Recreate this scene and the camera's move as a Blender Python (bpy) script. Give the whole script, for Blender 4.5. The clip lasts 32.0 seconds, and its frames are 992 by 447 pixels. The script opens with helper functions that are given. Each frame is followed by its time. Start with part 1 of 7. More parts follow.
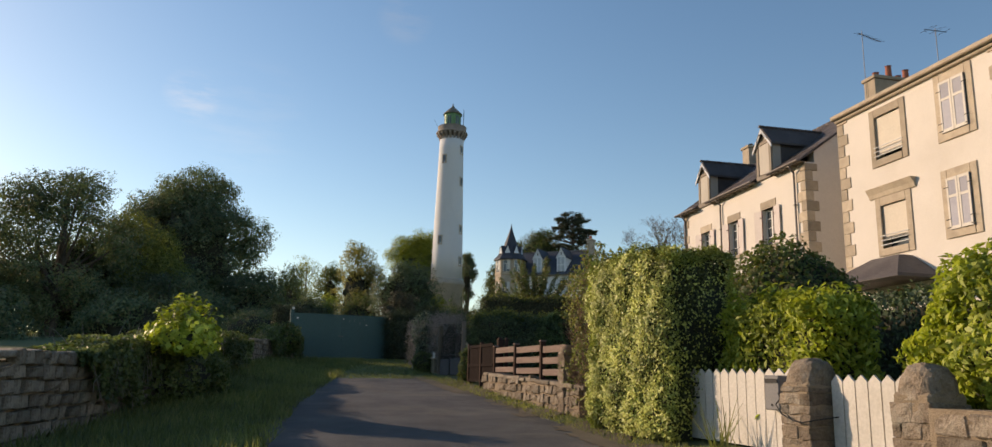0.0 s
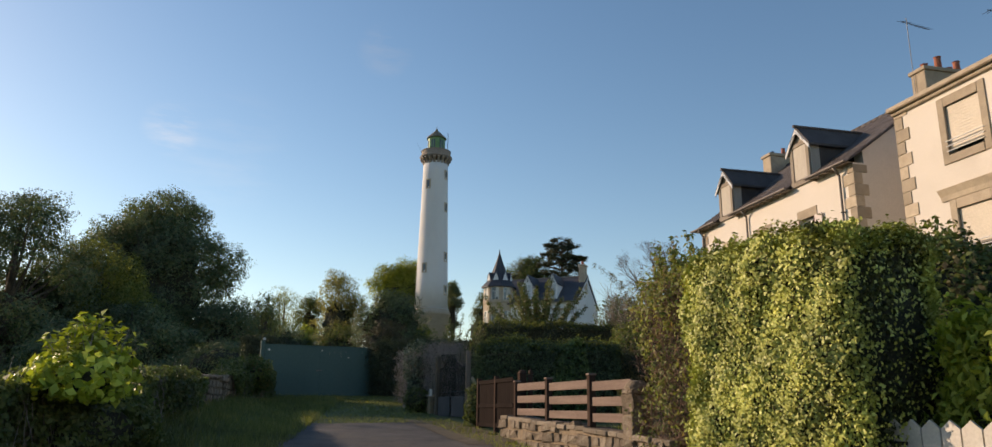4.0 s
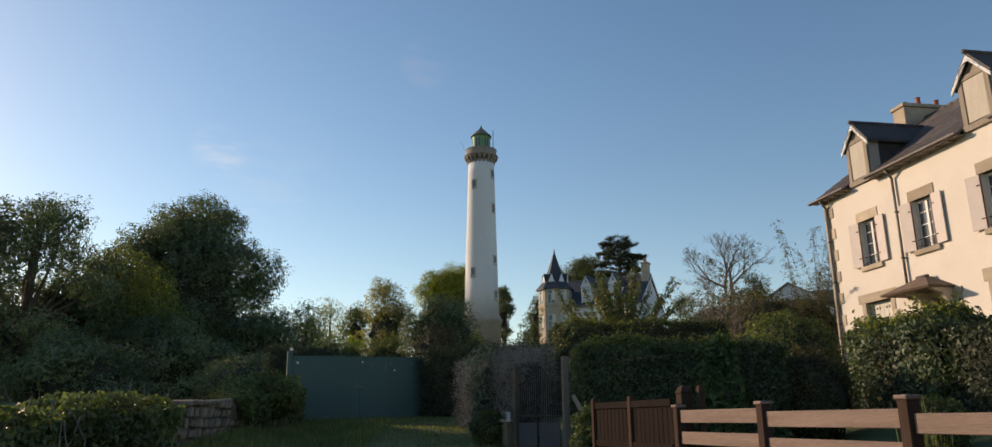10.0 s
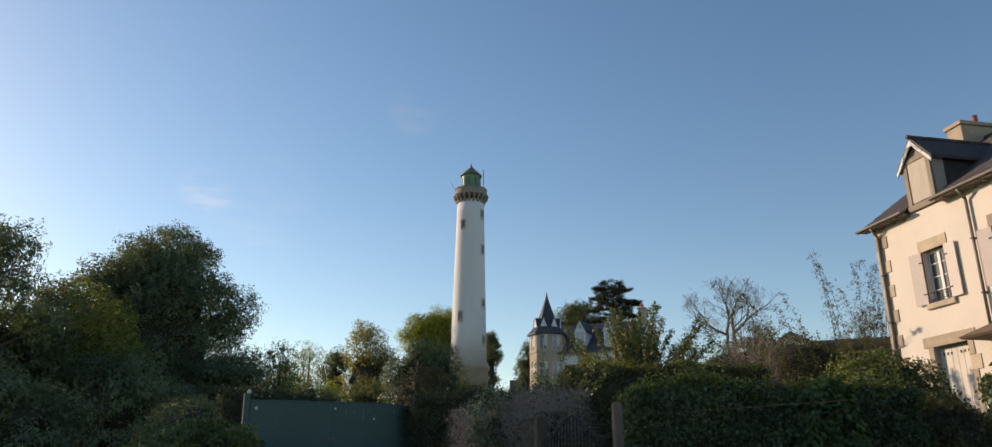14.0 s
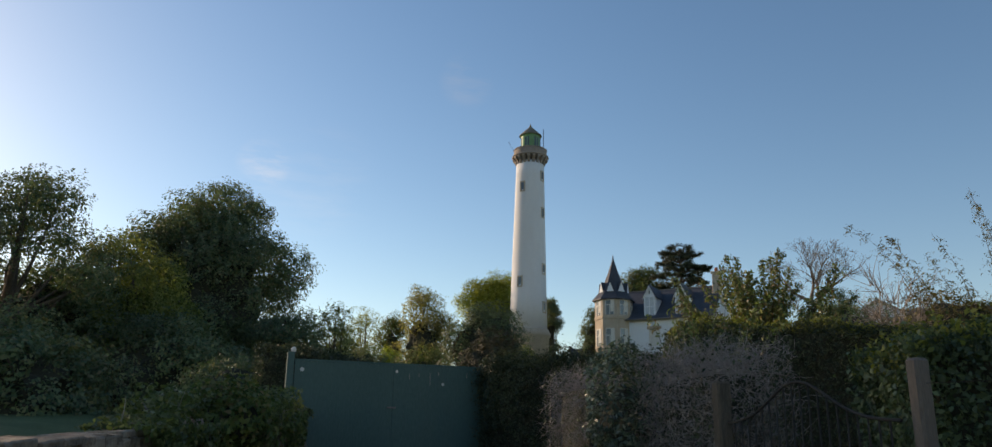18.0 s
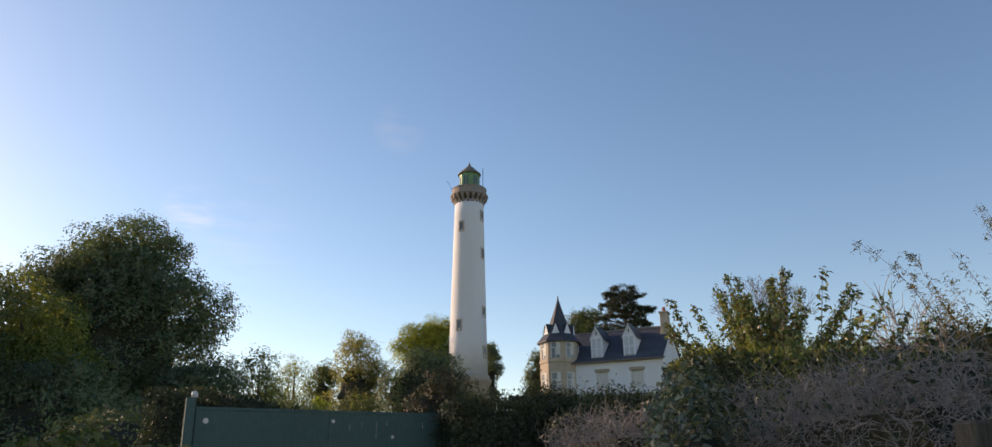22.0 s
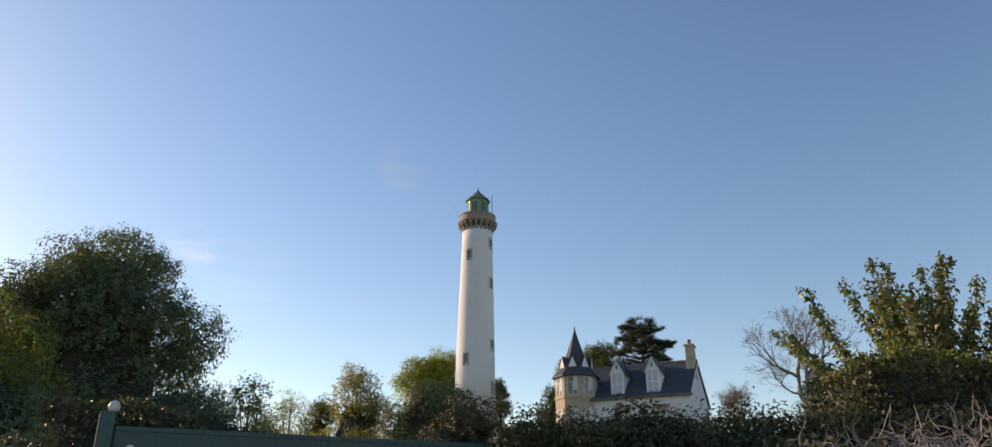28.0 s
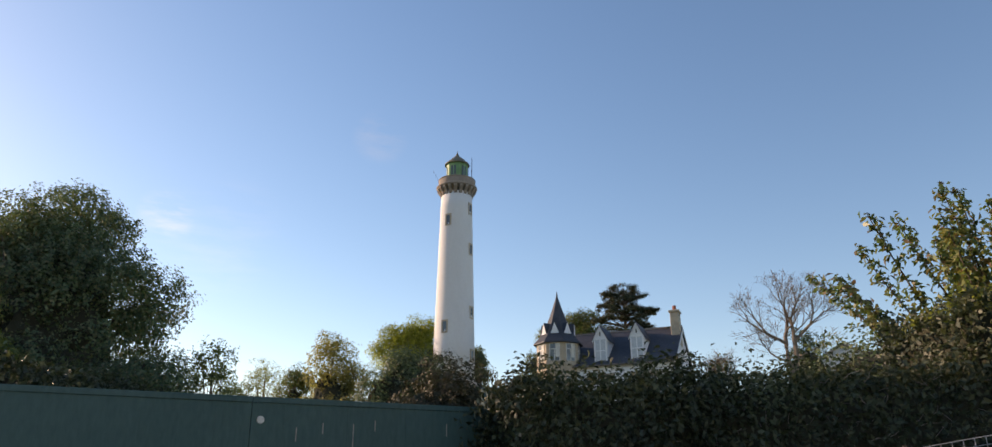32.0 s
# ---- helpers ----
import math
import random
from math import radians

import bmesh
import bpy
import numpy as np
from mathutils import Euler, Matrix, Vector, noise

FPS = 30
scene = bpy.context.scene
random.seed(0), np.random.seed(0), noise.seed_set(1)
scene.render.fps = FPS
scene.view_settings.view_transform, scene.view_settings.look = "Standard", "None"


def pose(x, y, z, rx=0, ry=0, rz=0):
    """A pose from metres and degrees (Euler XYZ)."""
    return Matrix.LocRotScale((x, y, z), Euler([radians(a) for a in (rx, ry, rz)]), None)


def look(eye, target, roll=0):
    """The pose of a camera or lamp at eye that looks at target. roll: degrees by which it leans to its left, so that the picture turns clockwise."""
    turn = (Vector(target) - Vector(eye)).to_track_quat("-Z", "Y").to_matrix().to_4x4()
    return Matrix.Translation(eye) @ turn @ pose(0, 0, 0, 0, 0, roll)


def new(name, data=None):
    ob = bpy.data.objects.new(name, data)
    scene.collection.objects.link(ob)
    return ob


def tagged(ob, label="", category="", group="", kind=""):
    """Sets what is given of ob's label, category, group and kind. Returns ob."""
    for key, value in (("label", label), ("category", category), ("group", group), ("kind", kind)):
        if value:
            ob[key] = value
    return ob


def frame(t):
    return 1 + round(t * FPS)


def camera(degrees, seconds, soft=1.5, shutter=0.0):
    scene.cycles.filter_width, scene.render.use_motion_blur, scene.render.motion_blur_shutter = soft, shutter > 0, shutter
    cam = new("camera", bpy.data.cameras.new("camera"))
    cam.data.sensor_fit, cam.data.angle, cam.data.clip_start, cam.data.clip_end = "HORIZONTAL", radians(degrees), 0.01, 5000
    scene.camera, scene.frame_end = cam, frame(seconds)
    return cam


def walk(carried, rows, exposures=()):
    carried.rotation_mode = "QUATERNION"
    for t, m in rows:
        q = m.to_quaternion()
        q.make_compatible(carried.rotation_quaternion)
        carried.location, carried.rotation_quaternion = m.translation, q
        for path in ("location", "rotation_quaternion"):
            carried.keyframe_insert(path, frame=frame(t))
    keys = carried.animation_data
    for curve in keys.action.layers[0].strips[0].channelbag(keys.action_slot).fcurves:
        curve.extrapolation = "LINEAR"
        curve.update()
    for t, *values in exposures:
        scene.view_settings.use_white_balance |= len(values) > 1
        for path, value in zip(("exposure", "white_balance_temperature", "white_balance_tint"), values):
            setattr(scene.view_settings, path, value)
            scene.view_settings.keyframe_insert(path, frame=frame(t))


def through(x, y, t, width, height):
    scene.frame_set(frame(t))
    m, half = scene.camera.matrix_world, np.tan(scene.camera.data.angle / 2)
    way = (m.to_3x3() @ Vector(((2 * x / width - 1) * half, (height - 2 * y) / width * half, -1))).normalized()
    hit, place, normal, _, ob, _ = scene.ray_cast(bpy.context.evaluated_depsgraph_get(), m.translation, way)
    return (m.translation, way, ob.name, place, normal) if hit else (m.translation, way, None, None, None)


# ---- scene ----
cam = camera(66.7, 32.0, soft=1.4)
PATH = [
    (0, (1.825, -3.326, 2.106), (1.717, -1.37, 2.509), 1.5),
    (0.5, (1.715, -2.823, 2.123), (1.597, -0.876, 2.564), 0.5),
    (1, (1.582, -2.296, 2.157), (1.465, -0.349, 2.597), 1.2),
    (1.5, (1.415, -1.784, 2.203), (1.322, 0.164, 2.645), 1.5),
    (2, (1.305, -1.217, 2.244), (1.231, 0.732, 2.686), 1.1),
    (2.5, (1.104, -0.659, 2.276), (1.04, 1.29, 2.719), 0.9),
    (4.5, (0.728, 1.562, 2.374), (0.669, 3.5, 2.864), 0.7),
    (5, (0.643, 2.137, 2.406), (0.582, 4.078, 2.887), 0.7),
    (5.5, (0.578, 2.731, 2.435), (0.502, 4.673, 2.907), 0.6),
    (6, (0.443, 3.257, 2.469), (0.335, 5.199, 2.936), 0.6),
    (6.5, (0.334, 3.768, 2.493), (0.203, 5.706, 2.965), -0.0),
    (7, (0.195, 4.306, 2.551), (0.057, 6.244, 3.024), -0.1),
    (7.5, (0.055, 4.796, 2.595), (-0.092, 6.733, 3.072), 0.0),
    (8, (-0.008, 5.31, 2.638), (-0.166, 7.251, 3.097), -0.7),
    (8.5, (-0.172, 5.869, 2.683), (-0.334, 7.808, 3.145), -0.5),
    (9, (-0.24, 6.417, 2.702), (-0.383, 8.357, 3.165), -0.7),
    (9.5, (-0.405, 7.005, 2.761), (-0.562, 8.94, 3.245), -0.4),
    (10, (-0.531, 7.526, 2.808), (-0.705, 9.453, 3.312), -0.5),
    (10.5, (-0.617, 8.072, 2.873), (-0.798, 9.994, 3.395), -0.9),
    (11, (-0.746, 8.564, 2.927), (-0.931, 10.474, 3.491), -1.0),
    (11.5, (-0.81, 9.124, 2.958), (-0.962, 11.026, 3.558), -1.3),
    (12, (-0.934, 9.691, 2.972), (-1.072, 11.595, 3.569), 0.7),
    (12.5, (-1.009, 10.192, 2.976), (-1.139, 12.097, 3.572), 0.5),
    (13, (-1.133, 10.749, 3.047), (-1.256, 12.65, 3.655), 0.3),
    (13.5, (-1.285, 11.233, 3.079), (-1.415, 13.126, 3.71), 0.1),
    (15.5, (-1.891, 13.499, 3.15), (-2.045, 15.41, 3.72), 1.1),
    (16, (-1.993, 14.043, 3.178), (-2.153, 15.958, 3.73), 1.1),
    (16.5, (-2.158, 14.624, 3.227), (-2.375, 16.539, 3.763), 1.4),
    (17, (-2.368, 15.167, 3.293), (-2.607, 17.082, 3.818), 1.4),
    (17.5, (-2.558, 15.706, 3.318), (-2.823, 17.613, 3.861), 1.1),
    (18, (-2.822, 16.188, 3.335), (-3.097, 18.092, 3.883), 1.4),
    (18.5, (-3.009, 16.716, 3.362), (-3.294, 18.606, 3.95), 0.9),
    (19, (-3.191, 17.227, 3.412), (-3.438, 19.101, 4.063), 0.9),
    (19.5, (-3.352, 17.695, 3.442), (-3.52, 19.576, 4.1), 0.4),
    (20, (-3.501, 18.194, 3.467), (-3.642, 20.079, 4.122), 0.2),
    (20.5, (-3.667, 18.695, 3.527), (-3.812, 20.58, 4.18), 0.7),
    (21, (-3.785, 19.147, 3.554), (-3.924, 21.031, 4.209), 0.7),
    (21.5, (-3.925, 19.537, 3.605), (-4.045, 21.423, 4.258), 0.9),
    (22, (-3.986, 19.984, 3.603), (-4.083, 21.866, 4.271), -0.3),
    (22.5, (-4.093, 20.404, 3.62), (-4.177, 22.284, 4.296), -0.1),
    (23, (-4.194, 20.86, 3.658), (-4.285, 22.739, 4.335), -0.1),
    (23.5, (-4.316, 21.294, 3.7), (-4.456, 23.166, 4.388), 0.7),
    (24, (-4.457, 21.621, 3.744), (-4.607, 23.488, 4.444), 1.0),
    (24.5, (-4.529, 21.97, 3.74), (-4.682, 23.819, 4.487), 0.5),
    (25, (-4.624, 22.261, 3.744), (-4.769, 24.111, 4.491), 0.5),
    (25.5, (-4.839, 22.757, 3.779), (-4.966, 24.597, 4.552), -0.1),
    (27.5, (-5.244, 24.645, 3.875), (-5.303, 26.489, 4.646), -0.4),
    (28, (-5.379, 25.065, 3.936), (-5.477, 26.91, 4.701), 0.3),
    (28.5, (-5.501, 25.489, 3.979), (-5.651, 27.331, 4.744), 0.9),
    (29, (-5.657, 25.854, 4.017), (-5.818, 27.692, 4.788), 0.9),
    (29.5, (-5.725, 26.216, 4.02), (-5.873, 28.051, 4.801), 0.6),
    (30, (-5.812, 26.495, 4.024), (-5.932, 28.333, 4.805), 0.4),
    (30.5, (-5.845, 26.712, 4.046), (-5.929, 28.561, 4.804), -0.3),
    (31, (-5.741, 27.056, 4.052), (-5.794, 28.915, 4.787), -0.3),
    (31.5, (-5.673, 27.46, 4.124), (-5.716, 29.344, 4.794), -0.2),
    (32, (-5.639, 27.885, 4.181), (-5.682, 29.76, 4.875), -0.1),
]
walk(cam, [(t, look(eye, target, roll)) for t, eye, target, roll in PATH],
     exposures=[(0.0, 0.44, 7550, 15), (8.5, 0.45, 7600, 15), (10.5, 0.36, 7550, 15), (13.0, 0.42, 7450, 15), (16.0, 0.46, 7550, 15), (18.5, 0.37, 7450, 15), (20.0, 0.66, 7800, 20), (23.0, 0.68, 7800, 22), (29.0, 0.65, 7800, 21), (31.0, 0.72, 7850, 22), (32.0, 0.8, 7850, 23)])

# ---- light ----
SUN_LEFT, SUN_UP = 63.0, 18.0      # degrees left of the street's heading, degrees above the horizon
scene.world = bpy.data.worlds.new("sky")
scene.world.use_nodes = True
wn = scene.world.node_tree
sky = wn.nodes.new("ShaderNodeTexSky")
sky.sky_type, sky.sun_disc = "NISHITA", False
sky.sun_elevation, sky.sun_rotation = radians(SUN_UP), radians(-SUN_LEFT)
sky.air_density, sky.dust_density, sky.ozone_density = 1.0, 0.3, 1.5
wn.nodes["Background"].inputs["Strength"].default_value = 0.126
sun = new("sun", bpy.data.lights.new("sun", "SUN"))
sun.data.energy, sun.data.angle, sun.data.color = 3.9, radians(0.5), (1.0, 0.8, 0.6)
a, e = radians(SUN_LEFT), radians(SUN_UP)
sun.matrix_world = look((-math.sin(a) * math.cos(e) * 90, math.cos(a) * math.cos(e) * 90, math.sin(e) * 90), (0, 0, 0))


# ---- materials ----
def ramp(nt, fac, stops):
    r = nt.nodes.new("ShaderNodeValToRGB")
    while len(r.color_ramp.elements) < len(stops):
        r.color_ramp.elements.new(0.5)
    for el, (p, c) in zip(r.color_ramp.elements, stops):
        el.position, el.color = p, (*c, 1)
    nt.links.new(fac, r.inputs[0])
    return r.outputs[0]


def noise_tex(nt, scale, detail=4, rough=0.55, stretch=None):
    n = nt.nodes.new("ShaderNodeTexNoise")
    n.inputs["Scale"].default_value, n.inputs["Detail"].default_value, n.inputs["Roughness"].default_value = scale, detail, rough
    c = nt.nodes.new("ShaderNodeTexCoord")
    if stretch:
        m = nt.nodes.new("ShaderNodeMapping")
        m.inputs["Scale"].default_value = stretch
        nt.links.new(c.outputs["Object"], m.inputs[0])
        nt.links.new(m.outputs[0], n.inputs["Vector"])
    else:
        nt.links.new(c.outputs["Object"], n.inputs["Vector"])
    return n.outputs["Fac"]


def mixc(nt, fac, a, b, mode="MIX"):
    m = nt.nodes.new("ShaderNodeMix")
    m.data_type, m.blend_type = "RGBA", mode
    for sock, v in ((m.inputs[0], fac), (m.inputs[6], a), (m.inputs[7], b)):
        if isinstance(v, (int, float)):
            sock.default_value = v
        elif isinstance(v, tuple):
            sock.default_value = (*v, 1)
        else:
            nt.links.new(v, sock)
    return m.outputs[2]


def thin_cloud(nt):
    """Three faint torn wisps of high cloud in an otherwise clear sky."""
    c, m, n = nt.nodes.new("ShaderNodeTexCoord"), nt.nodes.new("ShaderNodeMapping"), nt.nodes.new("ShaderNodeTexNoise")
    m.inputs["Scale"].default_value = (1.0, 1.6, 5.0)
    n.inputs["Scale"].default_value, n.inputs["Detail"].default_value, n.inputs["Roughness"].default_value = 9.0, 7, 0.62
    nt.links.new(c.outputs["Generated"], m.inputs[0])
    nt.links.new(m.outputs[0], n.inputs["Vector"])
    torn = ramp(nt, n.outputs["Fac"], [(0.42, (0, 0, 0)), (0.66, (1, 1, 1))])
    total = None
    for way, wide, amount in (((-0.421, 0.846, 0.328), 0.0007, 0.24), ((-0.17, 0.879, 0.446), 0.0008, 0.14), ((-0.36, 0.88, 0.312), 0.004, 0.06)):
        d = nt.nodes.new("ShaderNodeVectorMath")
        d.operation = "DOT_PRODUCT"
        d.inputs[1].default_value = Vector(way).normalized()
        nt.links.new(c.outputs["Generated"], d.inputs[0])
        near = nt.nodes.new("ShaderNodeMapRange")
        near.interpolation_type = "SMOOTHSTEP"
        near.inputs["From Min"].default_value, near.inputs["From Max"].default_value = 1 - wide, 1.0
        near.inputs["To Max"].default_value = amount
        nt.links.new(d.outputs["Value"], near.inputs["Value"])
        if total is None:
            total = near.outputs[0]
        else:
            s = nt.nodes.new("ShaderNodeMath")
            nt.links.new(total, s.inputs[0])
            nt.links.new(near.outputs[0], s.inputs[1])
            total = s.outputs[0]
    f = nt.nodes.new("ShaderNodeMath")
    f.operation = "MULTIPLY"
    nt.links.new(torn, f.inputs[0])
    nt.links.new(total, f.inputs[1])
    bw = nt.nodes.new("ShaderNodeRGBToBW")
    nt.links.new(sky.outputs[0], bw.inputs[0])
    deep = nt.nodes.new("ShaderNodeHueSaturation")
    deep.inputs["Saturation"].default_value = 1.2
    nt.links.new(sky.outputs[0], deep.inputs["Color"])
    pale = mixc(nt, 1.0, bw.outputs[0], (1.55, 1.5, 1.5), "MULTIPLY")
    nt.links.new(mixc(nt, f.outputs[0], deep.outputs[0], pale), nt.nodes["Background"].inputs["Color"])


thin_cloud(wn)


def surface(name, dark, light, rough=0.8, scale=3.0, fine=40.0, bump=0.15, metal=0.0, stretch=None, stain=None, stain_amount=0.35, random_piece=0.0, spec=0.12, island=0.0):
    """Two-scale variation between dark and light, a stain colour in large patches and a fine bump."""
    m = bpy.data.materials.new(name)
    m.use_nodes = True
    nt = m.node_tree
    b = nt.nodes["Principled BSDF"]
    big, small = noise_tex(nt, scale, 5, 0.6, stretch), noise_tex(nt, fine, 3, 0.6, stretch)
    col = ramp(nt, big, [(0.3, dark), (0.72, light)])
    col = mixc(nt, 0.35, col, ramp(nt, small, [(0.3, tuple(c * 0.7 for c in dark)), (0.7, tuple(min(1, c * 1.12) for c in light))]))
    if stain:
        st = noise_tex(nt, scale * 0.37, 6, 0.68, stretch)
        f = ramp(nt, st, [(0.52, (0, 0, 0)), (0.7, (stain_amount,) * 3)])
        col = mixc(nt, f, col, stain)
    if random_piece:
        oi = nt.nodes.new("ShaderNodeObjectInfo")
        f = ramp(nt, oi.outputs["Random"], [(0.0, (1 - random_piece,) * 3), (1.0, (1 + random_piece * 0.4,) * 3)])
        col = mixc(nt, 1.0, col, f, "MULTIPLY")
    if island:
        g = nt.nodes.new("ShaderNodeNewGeometry")
        f = ramp(nt, g.outputs["Random Per Island"], [(0.0, (1 - island,) * 3), (1.0, (1 + island * 0.5,) * 3)])
        col = mixc(nt, 1.0, col, f, "MULTIPLY")
    nt.links.new(col, b.inputs["Base Color"])
    b.inputs["Roughness"].default_value, b.inputs["Metallic"].default_value = rough, metal
    b.inputs["Specular IOR Level"].default_value = spec
    if bump:
        bp = nt.nodes.new("ShaderNodeBump")
        bp.inputs["Strength"].default_value, bp.inputs["Distance"].default_value = bump, 0.03
        nt.links.new(small, bp.inputs["Height"])
        nt.links.new(bp.outputs[0], b.inputs["Normal"])
    return m


def leafy(name, colours, through=0.35, rough=0.5, scale=0.5):
    """Leaves: colour varies from leaf to leaf and in large patches; light shines through them."""
    m = bpy.data.materials.new(name)
    m.use_nodes = True
    nt = m.node_tree
    b = nt.nodes["Principled BSDF"]
    g = nt.nodes.new("ShaderNodeNewGeometry")
    col = ramp(nt, g.outputs["Random Per Island"], [(k / max(1, len(colours) - 1), c) for k, c in enumerate(colours)])
    patch = ramp(nt, noise_tex(nt, scale, 3), [(0.3, (0.6, 0.62, 0.66)), (0.7, (1.32, 1.28, 1.08))])
    col = mixc(nt, 1.0, col, patch, "MULTIPLY")
    nt.links.new(col, b.inputs["Base Color"])
    b.inputs["Roughness"].default_value = rough
    b.inputs["Specular IOR Level"].default_value = 0.22
    tr = nt.nodes.new("ShaderNodeBsdfTranslucent")
    nt.links.new(mixc(nt, 1.0, col, (1.4, 1.45, 0.75), "MULTIPLY"), tr.inputs["Color"])
    mx = nt.nodes.new("ShaderNodeMixShader")
    mx.inputs[0].default_value = through
    nt.links.new(b.outputs[0], mx.inputs[1])
    nt.links.new(tr.outputs[0], mx.inputs[2])
    nt.links.new(mx.outputs[0], nt.nodes["Material Output"].inputs["Surface"])
    return m


def glass_pane(name, tint):
    m = surface(name, tint, tuple(c * 1.4 for c in tint), 0.06, 0.8, 3.0, 0.0, spec=0.9)
    return m


